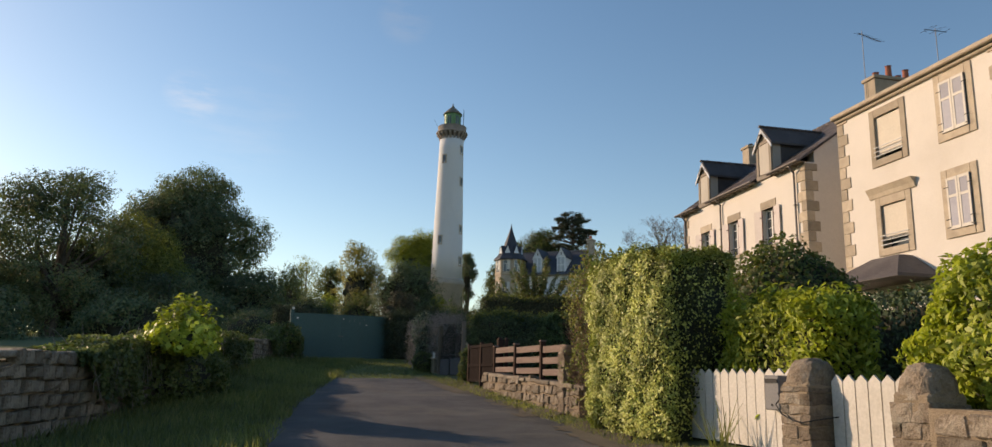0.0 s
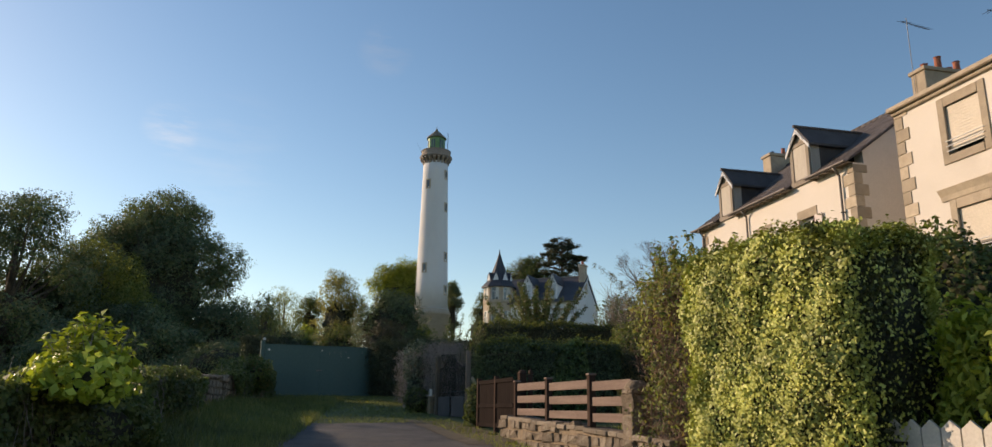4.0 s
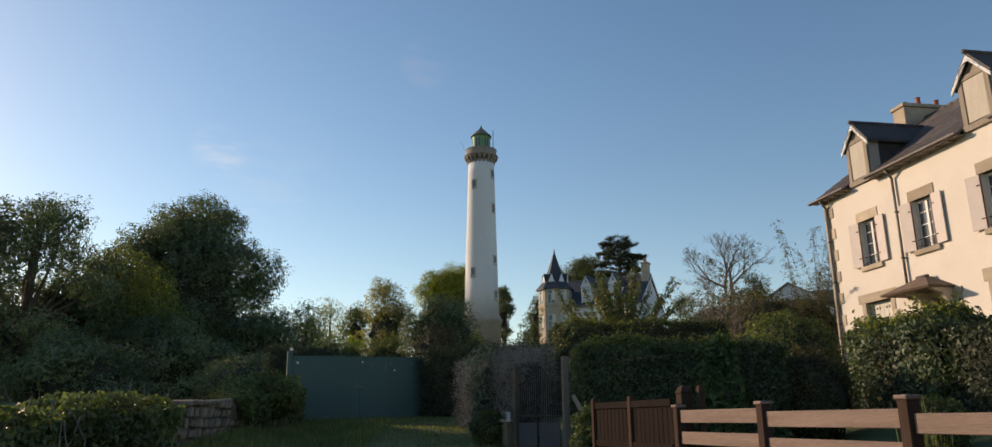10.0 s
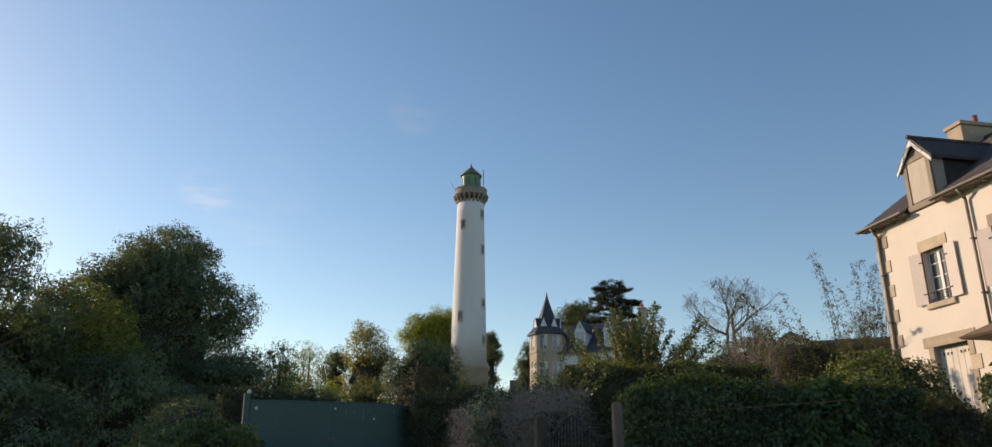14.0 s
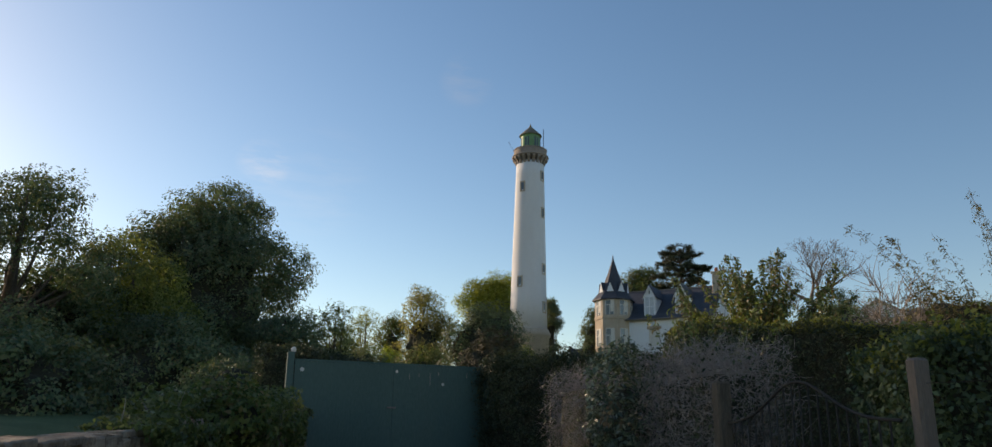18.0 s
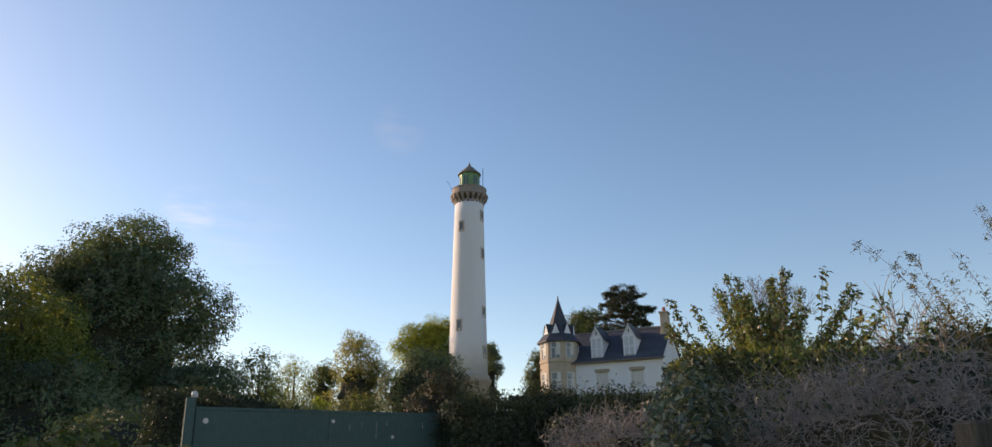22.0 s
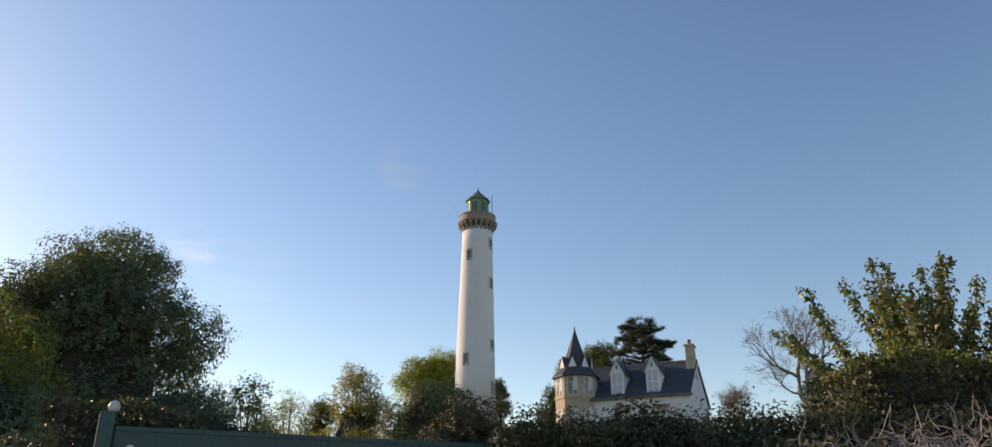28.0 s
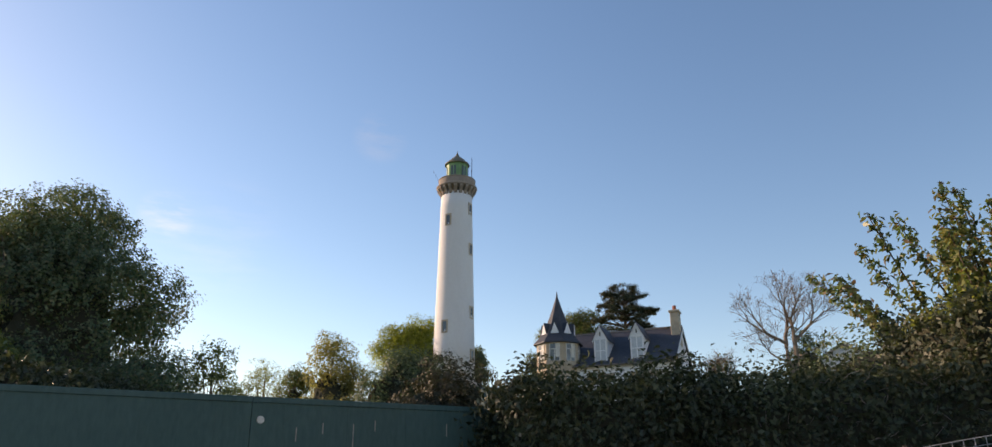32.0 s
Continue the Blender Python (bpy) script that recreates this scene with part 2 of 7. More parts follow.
M = {
    "grass": surface("grass", (0.07, 0.095, 0.042), (0.125, 0.15, 0.07), 0.95, 0.6, 14, 0.5, stain=(0.13, 0.12, 0.07), stain_amount=0.5),
    "asphalt": surface("asphalt", (0.055, 0.056, 0.06), (0.135, 0.132, 0.13), 0.92, 1.1, 70, 0.7, stain=(0.18, 0.16, 0.13), stain_amount=0.7),
    "gravel": surface("gravel", (0.09, 0.08, 0.06), (0.18, 0.15, 0.11), 0.95, 2, 60, 0.5),
    "render": surface("cream_render", (0.575, 0.535, 0.49), (0.665, 0.615, 0.565), 0.9, 0.5, 30, 0.06, stain=(0.42, 0.37, 0.31), stain_amount=0.3),
    "white": surface("white_render", (0.58, 0.59, 0.62), (0.67, 0.68, 0.71), 0.85, 0.35, 20, 0.05, stain=(0.5, 0.47, 0.42), stain_amount=0.35, stretch=(1, 1, 0.25)),
    "villa_white": surface("white_villa_render", (0.64, 0.67, 0.71), (0.72, 0.75, 0.79), 0.85, 0.5, 20, 0.05, stain=(0.6, 0.58, 0.55), stain_amount=0.35),
    "tower_stone": surface("brown_gallery_stone", (0.21, 0.18, 0.165), (0.33, 0.285, 0.26), 0.85, 2, 30, 0.3),
    # Pale blue base stands in for the sky reflected in the panes.
    "sky_pane": surface("painted_sky_glass", (0.36, 0.41, 0.47), (0.46, 0.5, 0.55), 0.15, 1.5, 6, 0.0, spec=0.6),
    "granite": surface("granite", (0.36, 0.3, 0.235), (0.52, 0.44, 0.345), 0.85, 3, 60, 0.3, stain=(0.17, 0.15, 0.12), random_piece=0.3),
    "stone": surface("field_stone", (0.1, 0.078, 0.06), (0.31, 0.25, 0.19), 0.92, 7, 40, 0.8, stain=(0.36, 0.335, 0.28), stain_amount=0.6, random_piece=0.35),
    "mortar": surface("mortar", (0.19, 0.15, 0.108), (0.31, 0.245, 0.175), 0.95, 6, 60, 0.5),
    "slate": surface("slate", (0.064, 0.057, 0.059), (0.14, 0.125, 0.124), 0.62, 1.2, 30, 0.3, stain=(0.13, 0.12, 0.1), random_piece=0.25, island=0.3),
    "slate_blue": surface("slate_blue", (0.04, 0.045, 0.06), (0.075, 0.083, 0.1), 0.6, 0.8, 8, 0.3),
    "brown_wood": surface("brown_fence_wood", (0.15, 0.112, 0.096), (0.26, 0.195, 0.165), 0.8, 2.0, 25, 0.15, stretch=(0.4, 6, 6), stain=(0.32, 0.25, 0.215), spec=0.03),
    # Dark brown, taken near black so the base colour carries the gate's shade.
    "gate_wood": surface("dark_brown_shaded_gate_wood", (0.016, 0.0125, 0.012), (0.03, 0.023, 0.021), 0.85, 2.0, 25, 0.15, stretch=(6, 6, 0.5), spec=0.01),
    "old_wood": surface("weathered_dark_timber", (0.09, 0.077, 0.068), (0.18, 0.155, 0.138), 0.9, 2.5, 30, 0.3, stretch=(5, 5, 0.5)),
    # Post wood, darker than the fence rails all over.
    "post_wood": surface("dark_brown_post_wood", (0.04, 0.026, 0.021), (0.07, 0.046, 0.037), 0.8, 2.0, 25, 0.15, stretch=(6, 6, 0.5), spec=0.03),
    "grey_wood": surface("grey_wood", (0.18, 0.155, 0.13), (0.34, 0.29, 0.24), 0.85, 2.5, 30, 0.3, stretch=(5, 5, 0.5)),
    "white_paint": surface("white_paint", (0.5, 0.47, 0.43), (0.6, 0.565, 0.52), 0.5, 1.5, 30, 0.08, stain=(0.36, 0.33, 0.27), stain_amount=0.4),
    "rose_paint": surface("rose_white_paint", (0.5, 0.44, 0.42), (0.58, 0.52, 0.5), 0.5, 1.5, 30, 0.06),
    "lilac_paint": surface("pale_blue_white_paint", (0.27, 0.28, 0.34), (0.35, 0.35, 0.41), 0.5, 1.5, 30, 0.06),
    "grey_door": surface("weathered_pale_paint", (0.36, 0.33, 0.29), (0.46, 0.42, 0.37), 0.6, 2, 30, 0.1, stretch=(5, 5, 0.5)),
    "red_edge": surface("plum_edge_paint", (0.1, 0.035, 0.04), (0.16, 0.06, 0.06), 0.5, 4, 30, 0.05),
    "green_paint": surface("dark_green_gate_paint", (0.048, 0.098, 0.098), (0.07, 0.13, 0.128), 0.45, 0.7, 25, 0.05, stain=(0.085, 0.115, 0.105), stain_amount=0.3, stretch=(1, 1, 0.3)),
    "lamp_green": surface("lantern_green_paint", (0.11, 0.24, 0.12), (0.18, 0.34, 0.18), 0.5, 1.5, 20, 0.1, stain=(0.1, 0.1, 0.05)),
    "copper": surface("weathered_copper_roof", (0.13, 0.125, 0.1), (0.2, 0.18, 0.14), 0.6, 1.5, 20, 0.2),
    "metal_grey": surface("grey_metal", (0.12, 0.122, 0.13), (0.17, 0.17, 0.18), 0.5, 3, 40, 0.05, spec=0.3),
    "sheet_grey": surface("painted_dark_grey_sheet", (0.05, 0.053, 0.06), (0.085, 0.088, 0.096), 0.6, 2, 30, 0.05),
    "pale_wire": surface("galvanised_wire", (0.3, 0.31, 0.33), (0.42, 0.43, 0.45), 0.5, 8, 40, 0.0, spec=0.3),
    "dark_metal": surface("dark_metal", (0.02, 0.02, 0.022), (0.045, 0.045, 0.045), 0.6, 4, 40, 0.1),
    "old_iron": surface("old_iron", (0.025, 0.024, 0.023), (0.05, 0.047, 0.045), 0.8, 4, 40, 0.1),
    "zinc": surface("zinc", (0.15, 0.135, 0.13), (0.24, 0.215, 0.2), 0.5, 2, 30, 0.1, metal=0.3),
    "pale_roof": surface("pale_metal_roof", (0.36, 0.32, 0.3), (0.47, 0.42, 0.39), 0.5, 2, 30, 0.1),
    "terracotta": surface("terracotta", (0.24, 0.09, 0.06), (0.36, 0.14, 0.095), 0.8, 5, 40, 0.2),
    "white_plain": surface("white_enamel", (0.55, 0.55, 0.54), (0.64, 0.64, 0.63), 0.35, 4, 40, 0.02),
    "shutter_cream": surface("cream_roller_shutter", (0.52, 0.47, 0.4), (0.6, 0.54, 0.46), 0.5, 1, 30, 0.03),
    "pane": glass_pane("window_glass", (0.05, 0.06, 0.07)),
    "curtain": surface("net_curtain", (0.5, 0.5, 0.48), (0.68, 0.68, 0.65), 0.9, 6, 30, 0.2, stretch=(8, 8, 0.5)),
    "canopy_brown": surface("brown_canopy_slates", (0.1, 0.072, 0.056), (0.19, 0.14, 0.11), 0.8, 2, 20, 0.4),
    "door_wood": surface("oiled_door_wood", (0.16, 0.085, 0.04), (0.26, 0.14, 0.065), 0.55, 3, 30, 0.2, stretch=(5, 5, 0.5)),
    "bark": surface("bark", (0.06, 0.05, 0.04), (0.15, 0.125, 0.1), 0.95, 3, 25, 0.6, stretch=(3, 3, 0.7)),
    "pale_bark": surface("pale_bark", (0.2, 0.16, 0.12), (0.34, 0.27, 0.2), 0.9, 3, 25, 0.4),
    "twig": surface("grey_twig", (0.2, 0.175, 0.17), (0.35, 0.315, 0.305), 0.9, 4, 30, 0.3),
    "tree_twig": surface("brown_tree_twig", (0.13, 0.108, 0.09), (0.24, 0.2, 0.165), 0.9, 4, 30, 0.3),
    "rosy_twig": surface("rosy_brown_twig", (0.16, 0.105, 0.085), (0.3, 0.2, 0.16), 0.85, 4, 30, 0.2),
    # Solid cores of hedges and crowns; shade between leaves is in their colour.
    "inner_shade": surface("inner_shade_core", (0.032, 0.035, 0.026), (0.058, 0.058, 0.042), 1.0, 3, 20, 0.6),
    "sandstone": surface("ochre_stone", (0.36, 0.3, 0.235), (0.48, 0.41, 0.33), 0.85, 1.2, 20, 0.2, stain=(0.25, 0.2, 0.14)),
    "l_gold": leafy("golden_hedge_leaf", [(0.24, 0.28, 0.066), (0.39, 0.43, 0.115), (0.5, 0.53, 0.175)], 0.04, 0.5, 1.6),
    "l_laurel": leafy("laurel_leaf", [(0.046, 0.07, 0.05), (0.077, 0.115, 0.072), (0.125, 0.175, 0.108)], 0.25, 0.5, 0.8),
    "l_fresh": leafy("fresh_laurel_leaf", [(0.055, 0.098, 0.045), (0.095, 0.155, 0.068), (0.15, 0.215, 0.095)], 0.3, 0.45, 0.8),
    # Darker copy of the hedge leaf, coloured for the shaded end face.
    "l_end_shade": leafy("hedge_end_shade_leaf", [(0.04, 0.05, 0.022), (0.065, 0.078, 0.032), (0.1, 0.11, 0.05)], 0.1, 0.6, 1.2),
    "l_lime": leafy("bright_laurel_leaf", [(0.17, 0.23, 0.036), (0.31, 0.375, 0.06), (0.47, 0.51, 0.12)], 0.32, 0.5, 0.8),
    "l_oak": leafy("oak_leaf", [(0.068, 0.11, 0.074), (0.105, 0.152, 0.097), (0.15, 0.188, 0.114), (0.165, 0.158, 0.11)], 0.32, 0.6, 0.12),
    "l_spring": leafy("spring_leaf", [(0.14, 0.17, 0.03), (0.22, 0.26, 0.05), (0.3, 0.33, 0.09)], 0.5, 0.6, 0.15),
    "l_brown": leafy("bronze_leaf", [(0.14, 0.145, 0.07), (0.21, 0.2, 0.095), (0.3, 0.27, 0.135)], 0.5, 0.6, 0.15),
    "l_pale": leafy("pale_spring_leaf", [(0.18, 0.2, 0.1), (0.26, 0.28, 0.15)], 0.4, 0.6, 0.2),
    "l_pine": leafy("pine_needle", [(0.03, 0.048, 0.034), (0.05, 0.066, 0.042), (0.1, 0.08, 0.05)], 0.1, 0.6, 0.2),
    "l_ivy": leafy("ivy_leaf", [(0.06, 0.09, 0.04), (0.1, 0.135, 0.06), (0.16, 0.18, 0.09)], 0.35, 0.4, 0.8),
    "l_dry": leafy("dry_leaf", [(0.1, 0.065, 0.035), (0.16, 0.11, 0.06), (0.09, 0.09, 0.03)], 0.3, 0.6, 0.8),
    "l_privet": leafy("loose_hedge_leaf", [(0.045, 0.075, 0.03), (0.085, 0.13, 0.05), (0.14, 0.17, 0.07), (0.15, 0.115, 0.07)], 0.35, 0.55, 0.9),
    "l_mixed": leafy("bronze_and_green_leaf", [(0.08, 0.12, 0.045), (0.13, 0.175, 0.06), (0.2, 0.24, 0.085), (0.3, 0.31, 0.13), (0.17, 0.2, 0.07), (0.26, 0.18, 0.12)], 0.35, 0.6, 0.9),
    "l_dull": leafy("dull_laurel_leaf", [(0.03, 0.043, 0.03), (0.056, 0.074, 0.05), (0.1, 0.116, 0.082)], 0.2, 0.5, 0.8),
    "l_fruit": leafy("fruit_tree_leaf", [(0.048, 0.083, 0.042), (0.09, 0.14, 0.062), (0.145, 0.185, 0.078), (0.18, 0.19, 0.085), (0.14, 0.095, 0.065)], 0.28, 0.4, 0.8),
    "l_bamboo": leafy("bamboo_leaf", [(0.07, 0.075, 0.04), (0.11, 0.11, 0.06), (0.18, 0.145, 0.09)], 0.35, 0.6, 0.8),
    "l_grass": leafy("grass_blade", [(0.1, 0.12, 0.05), (0.15, 0.175, 0.08), (0.23, 0.23, 0.12)], 0.45, 0.6, 0.8),
    "l_bronze": leafy("dark_bronze_leaf", [(0.036, 0.043, 0.03), (0.06, 0.062, 0.042), (0.09, 0.078, 0.058)], 0.15, 0.6, 0.3),
    "l_shoulder": leafy("sunlit_lime_tree_leaf", [(0.1, 0.13, 0.045), (0.16, 0.19, 0.06), (0.24, 0.25, 0.09)], 0.45, 0.6, 0.15),
    # Silvery leaf; the palest tone also paints in highlights on single leaves.
    "l_silver": leafy("silvery_leaf", [(0.05, 0.078, 0.064), (0.1, 0.14, 0.118), (0.27, 0.31, 0.285)], 0.25, 0.35, 1.0),
}


# ---- mesh helpers ----
def smooth(a, b, v):
    k = min(1.0, max(0.0, (v - a) / (b - a)))
    return k * k * (3 - 2 * k)


def ground_z(x, y):
    z = 0.70 + 0.0628 * min(y, 37.0)
    z += (0.06 + 0.095 * smooth(-9.0, -1.0, x)) * (min(max(y, 37.0), 104.0) - 37.0)
    z += 1.25 * smooth(3.2, 9.5, x) * (1 - smooth(44, 60, y))
    z += 0.25 * smooth(1.2, 3.2, x - (15.3 - y) * 0.354) * (1 - smooth(17, 22, y)) * smooth(9, 12, y)
    u = -x - 0.18 * y - 3.88
    z += 0.35 * smooth(-1.9, -0.3, u) * (1 - smooth(0.3, 2.0, u)) * smooth(13, 18, y) * (1 - smooth(24, 29, y))
    z += 0.7 * smooth(7.0, 11.0, -x - 0.18 * y) * (1 - smooth(36, 50, y))
    return z


def box(bm, x0, x1, y0, y1, z0, z1):
    v = [bm.verts.new(p) for p in ((x0, y0, z0), (x1, y0, z0), (x1, y1, z0), (x0, y1, z0), (x0, y0, z1), (x1, y0, z1), (x1, y1, z1), (x0, y1, z1))]
    for f in ((3, 2, 1, 0), (4, 5, 6, 7), (0, 1, 5, 4), (1, 2, 6, 5), (2, 3, 7, 6), (3, 0, 4, 7)):
        bm.faces.new([v[k] for k in f])
    return bm


def boxes(*rows):
    bm = bmesh.new()
    for r in rows:
        box(bm, *r)
    return bm


def soft(bm, width=0.01, segments=1):
    bmesh.ops.bevel(bm, geom=bm.edges[:], offset=width, segments=segments, affect="EDGES", clamp_overlap=True)
    return bm


def prism(bm, outline, axis, a, b):
    """A closed outline of (u, v) pushed along an axis from a to b. x: (y, z); y: (x, z); z: (x, y)."""
    def at(u, v, w):
        return {"x": (w, u, v), "y": (u, w, v), "z": (u, v, w)}[axis]
    lo, hi = [bm.verts.new(at(u, v, a)) for u, v in outline], [bm.verts.new(at(u, v, b)) for u, v in outline]
    n = len(outline)
    bm.faces.new(lo), bm.faces.new(hi[::-1])
    for k in range(n):
        bm.faces.new((lo[k], hi[k], hi[(k + 1) % n], lo[(k + 1) % n]))
    bmesh.ops.recalc_face_normals(bm, faces=bm.faces[:])
    return bm


def turned(bm, profile, n=32, centre=(0, 0), start=0.0):
    """A solid of revolution about z from (radius, z) pairs, closed at both ends."""
    rings = []
    for r, z in profile:
        rings.append([bm.verts.new((centre[0] + r * math.cos(start + 2 * math.pi * k / n), centre[1] + r * math.sin(start + 2 * math.pi * k / n), z)) for k in range(n)])
    for lo, hi in zip(rings, rings[1:]):
        for k in range(n):
            bm.faces.new((lo[k], lo[(k + 1) % n], hi[(k + 1) % n], hi[k]))
    bm.faces.new(rings[0][::-1]), bm.faces.new(rings[-1])
    return bm


def rod(bm, p, q, r, n=8, r2=None):
    p, q = Vector(p), Vector(q)
    m = (q - p).to_track_quat("Z", "Y").to_matrix()
    r2 = r if r2 is None else r2
    lo = [bm.verts.new(p + m @ Vector((r * math.cos(6.28319 * k / n), r * math.sin(6.28319 * k / n), 0))) for k in range(n)]
    hi = [bm.verts.new(q + m @ Vector((r2 * math.cos(6.28319 * k / n), r2 * math.sin(6.28319 * k / n), 0))) for k in range(n)]
    for k in range(n):
        bm.faces.new((lo[k], lo[(k + 1) % n], hi[(k + 1) % n], hi[k]))
    bm.faces.new(lo[::-1]), bm.faces.new(hi)
    return bm


def mesh_of(name, bm, material, shade=False):
    me = bpy.data.meshes.new(name)
    bm.to_mesh(me)
    bm.free()
    me.materials.append(M[material])
    if shade:
        me.shade_smooth()
    return me


def part(name, bm, material, parent=None, label="", shade=False):
    ob = new(name, mesh_of(name, bm, material, shade))
    if parent is not None:
        ob.parent = parent
    return tagged(ob, label)


def piece(name, me, parent, m):
    ob = new(name, me)
    ob.parent = parent
    ob.matrix_basis = m
    return ob


def thing(name, m, label, category, group="", kind=""):
    ob = new(name)
    ob.matrix_world = m
    return tagged(ob, label, category, group, kind)


def wall_cells(bm, x0, x1, z0, z1, y0, y1, holes):
    """A wall slab with rectangular openings (x0, x1, z0, z1)."""
    xs = sorted({x0, x1, *(h[0] for h in holes), *(h[1] for h in holes)})
    for a, b in zip(xs, xs[1:]):
        gaps = sorted((h[2], h[3]) for h in holes if h[0] <= a and h[1] >= b)
        z = z0
        for lo, hi in gaps + [(z1, z1)]:
            if lo > z:
                box(bm, a, b, y0, y1, z, lo)
            z = hi
    bmesh.ops.remove_doubles(bm, verts=bm.verts[:], dist=1e-5)
    return bm


# ---- foliage ----
RNG = np.random.default_rng(7)


def unit(v):
    return v / np.maximum(1e-9, np.linalg.norm(v, axis=1, keepdims=True))


def leaf_arrays(pts, nrm, size, slim=0.5, spread=0.6, fold=0.12):
    n = len(pts)
    nrm = unit(nrm + RNG.normal(0, spread, (n, 3)))
    along = RNG.normal(0, 1, (n, 3))
    along[:, 2] -= 0.25
    along = unit(along - nrm * np.sum(along * nrm, axis=1, keepdims=True))
    side = np.cross(nrm, along)
    s = (size * RNG.uniform(0.6, 1.35, n))[:, None]
    v = np.empty((n, 4, 3))
    v[:, 0] = pts - along * s * 0.5
    v[:, 1] = pts + side * s * slim * 0.5 + nrm * s * fold
    v[:, 2] = pts + along * s * 0.5 - nrm * s * fold
    v[:, 3] = pts - side * s * slim * 0.5 + nrm * s * fold
    return v


def quads_mesh(name, v, material):
    n = len(v)
    me = bpy.data.meshes.new(name)
    me.vertices.add(n * 4)
    me.vertices.foreach_set("co", v.reshape(-1).astype(np.float32))
    me.loops.add(n * 4)
    me.loops.foreach_set("vertex_index", np.arange(n * 4, dtype=np.int32))
    me.polygons.add(n)
    me.polygons.foreach_set("loop_start", np.arange(0, n * 4, 4, dtype=np.int32))
    me.update(calc_edges=True)
    me.materials.append(M[material])
    return me


def wave(p, seed, f=1.0):
    r = np.random.default_rng(seed)
    out = np.zeros(len(p))
    for k in range(7):
        w = r.normal(0, 1, 3) * f * (1 + 0.6 * k)
        out += np.sin(p @ w + r.uniform(0, 6.28)) / (1 + 0.5 * k)
    return out / 2.6


def ball_points(n, inner=0.75):
    d = unit(RNG.normal(0, 1, (n, 3)))
    return d, RNG.uniform(inner, 1.0, n)[:, None]


def box_points(n, sx, sy, sz, seed, rough=0.12, f=1.4, round_=0.18, scatter=0.45):
    """Points and outward normals on the skin of a clipped hedge of that size, its base centre at the origin; no underside."""
    areas = np.array([sy * sz, sy * sz, sx * sz, sx * sz, sx * sy])
    face = RNG.choice(5, n, p=areas / areas.sum())
    u, w = RNG.uniform(-0.5, 0.5, n), RNG.uniform(0, 1, n)
    p, nm = np.zeros((n, 3)), np.zeros((n, 3))
    for k, (ax, sg) in enumerate(((0, -1), (0, 1), (1, -1), (1, 1))):
        i = face == k
        p[i, ax], nm[i, ax] = sg * (sx, sy)[ax] / 2, sg
        p[i, 1 - ax], p[i, 2] = u[i] * (sy, sx)[ax], w[i] * sz
    i = face == 4
    p[i, 0], p[i, 1], p[i, 2], nm[i, 2] = u[i] * sx, (w[i] - 0.5) * sy, sz, 1
    c = np.array([0, 0, sz * 0.5])
    q = (p - c) / (np.array([sx, sy, sz]) / 2)
    corner = np.clip(np.sort(np.abs(q), axis=1)[:, 1] - 0.72, 0, 1) / 0.28
    p = p - nm * (corner ** 2 * round_)[:, None]
    p = p + nm * (rough * wave(p, seed, f) + RNG.normal(0, rough * scatter, n) - 0.03)[:, None]
    return p, nm


def core_box(bm, sx, sy, sz):
    box(bm, -sx / 2, sx / 2, -sy / 2, sy / 2, 0, sz)
    bmesh.ops.subdivide_edges(bm, edges=bm.edges[:], cuts=5, use_grid_fill=True)
    for v in bm.verts:
        v.co += Vector((noise.noise(v.co * 1.7), noise.noise(v.co * 1.7 + Vector((9, 0, 0))), 0)) * 0.12
    return bm


def hedge(m, size, leaf, n, material, label, seed, name="hedge", rough=0.12, category="hedge", slim=0.55, f=1.4, round_=0.18, inset=0.22, spread=0.55, scatter=0.45, growth=0, bare_end=0.0):
    ob = thing(name, m, label, category)
    part("heart", core_box(bmesh.new(), size[0] - 2 * inset, size[1] - 2 * inset, size[2] - inset), "inner_shade", ob, "solid core coloured as inner shade")
    p, nm = box_points(n, *size, seed, rough, f, round_, scatter)
    # Shade of the end face: leaves thinned and replaced by darker ones.
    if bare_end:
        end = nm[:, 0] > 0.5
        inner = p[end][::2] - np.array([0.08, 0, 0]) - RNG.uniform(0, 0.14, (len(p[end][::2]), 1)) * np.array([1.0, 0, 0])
        inn = new("end_shade_leaves", quads_mesh("end_shade_leaves", leaf_arrays(inner, nm[end][::2], leaf * 1.1, slim, 0.6), "l_end_shade"))
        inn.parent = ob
        tagged(inn, "sparse leaves coloured dark for the shaded end")
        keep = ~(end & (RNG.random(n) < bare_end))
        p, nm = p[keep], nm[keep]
    fo = new("foliage", quads_mesh("foliage", leaf_arrays(p, nm, leaf, slim, spread), material))
    fo.parent = ob
    # Bright top edge: paler leaves stand in for low sun on the hedge.
    if growth:
        top = p[(nm[:, 2] > 0.5)]
        q = np.repeat(top[RNG.choice(len(top), growth)], 3, 0) + RNG.normal(0, leaf * 0.4, (growth * 3, 3)) + np.array([0, 0, leaf * 0.7])
        up = RNG.normal(0, 0.7, (growth * 3, 3)) + np.array([0, 0, 0.5])
        ng = new("lit_top_leaves", quads_mesh("lit_top_leaves", leaf_arrays(q, up, leaf * 0.9, slim, 0.5), "l_shoulder"))
        ng.parent = ob
        tagged(ng, "paler leaves standing in for sun on the top")
    return ob


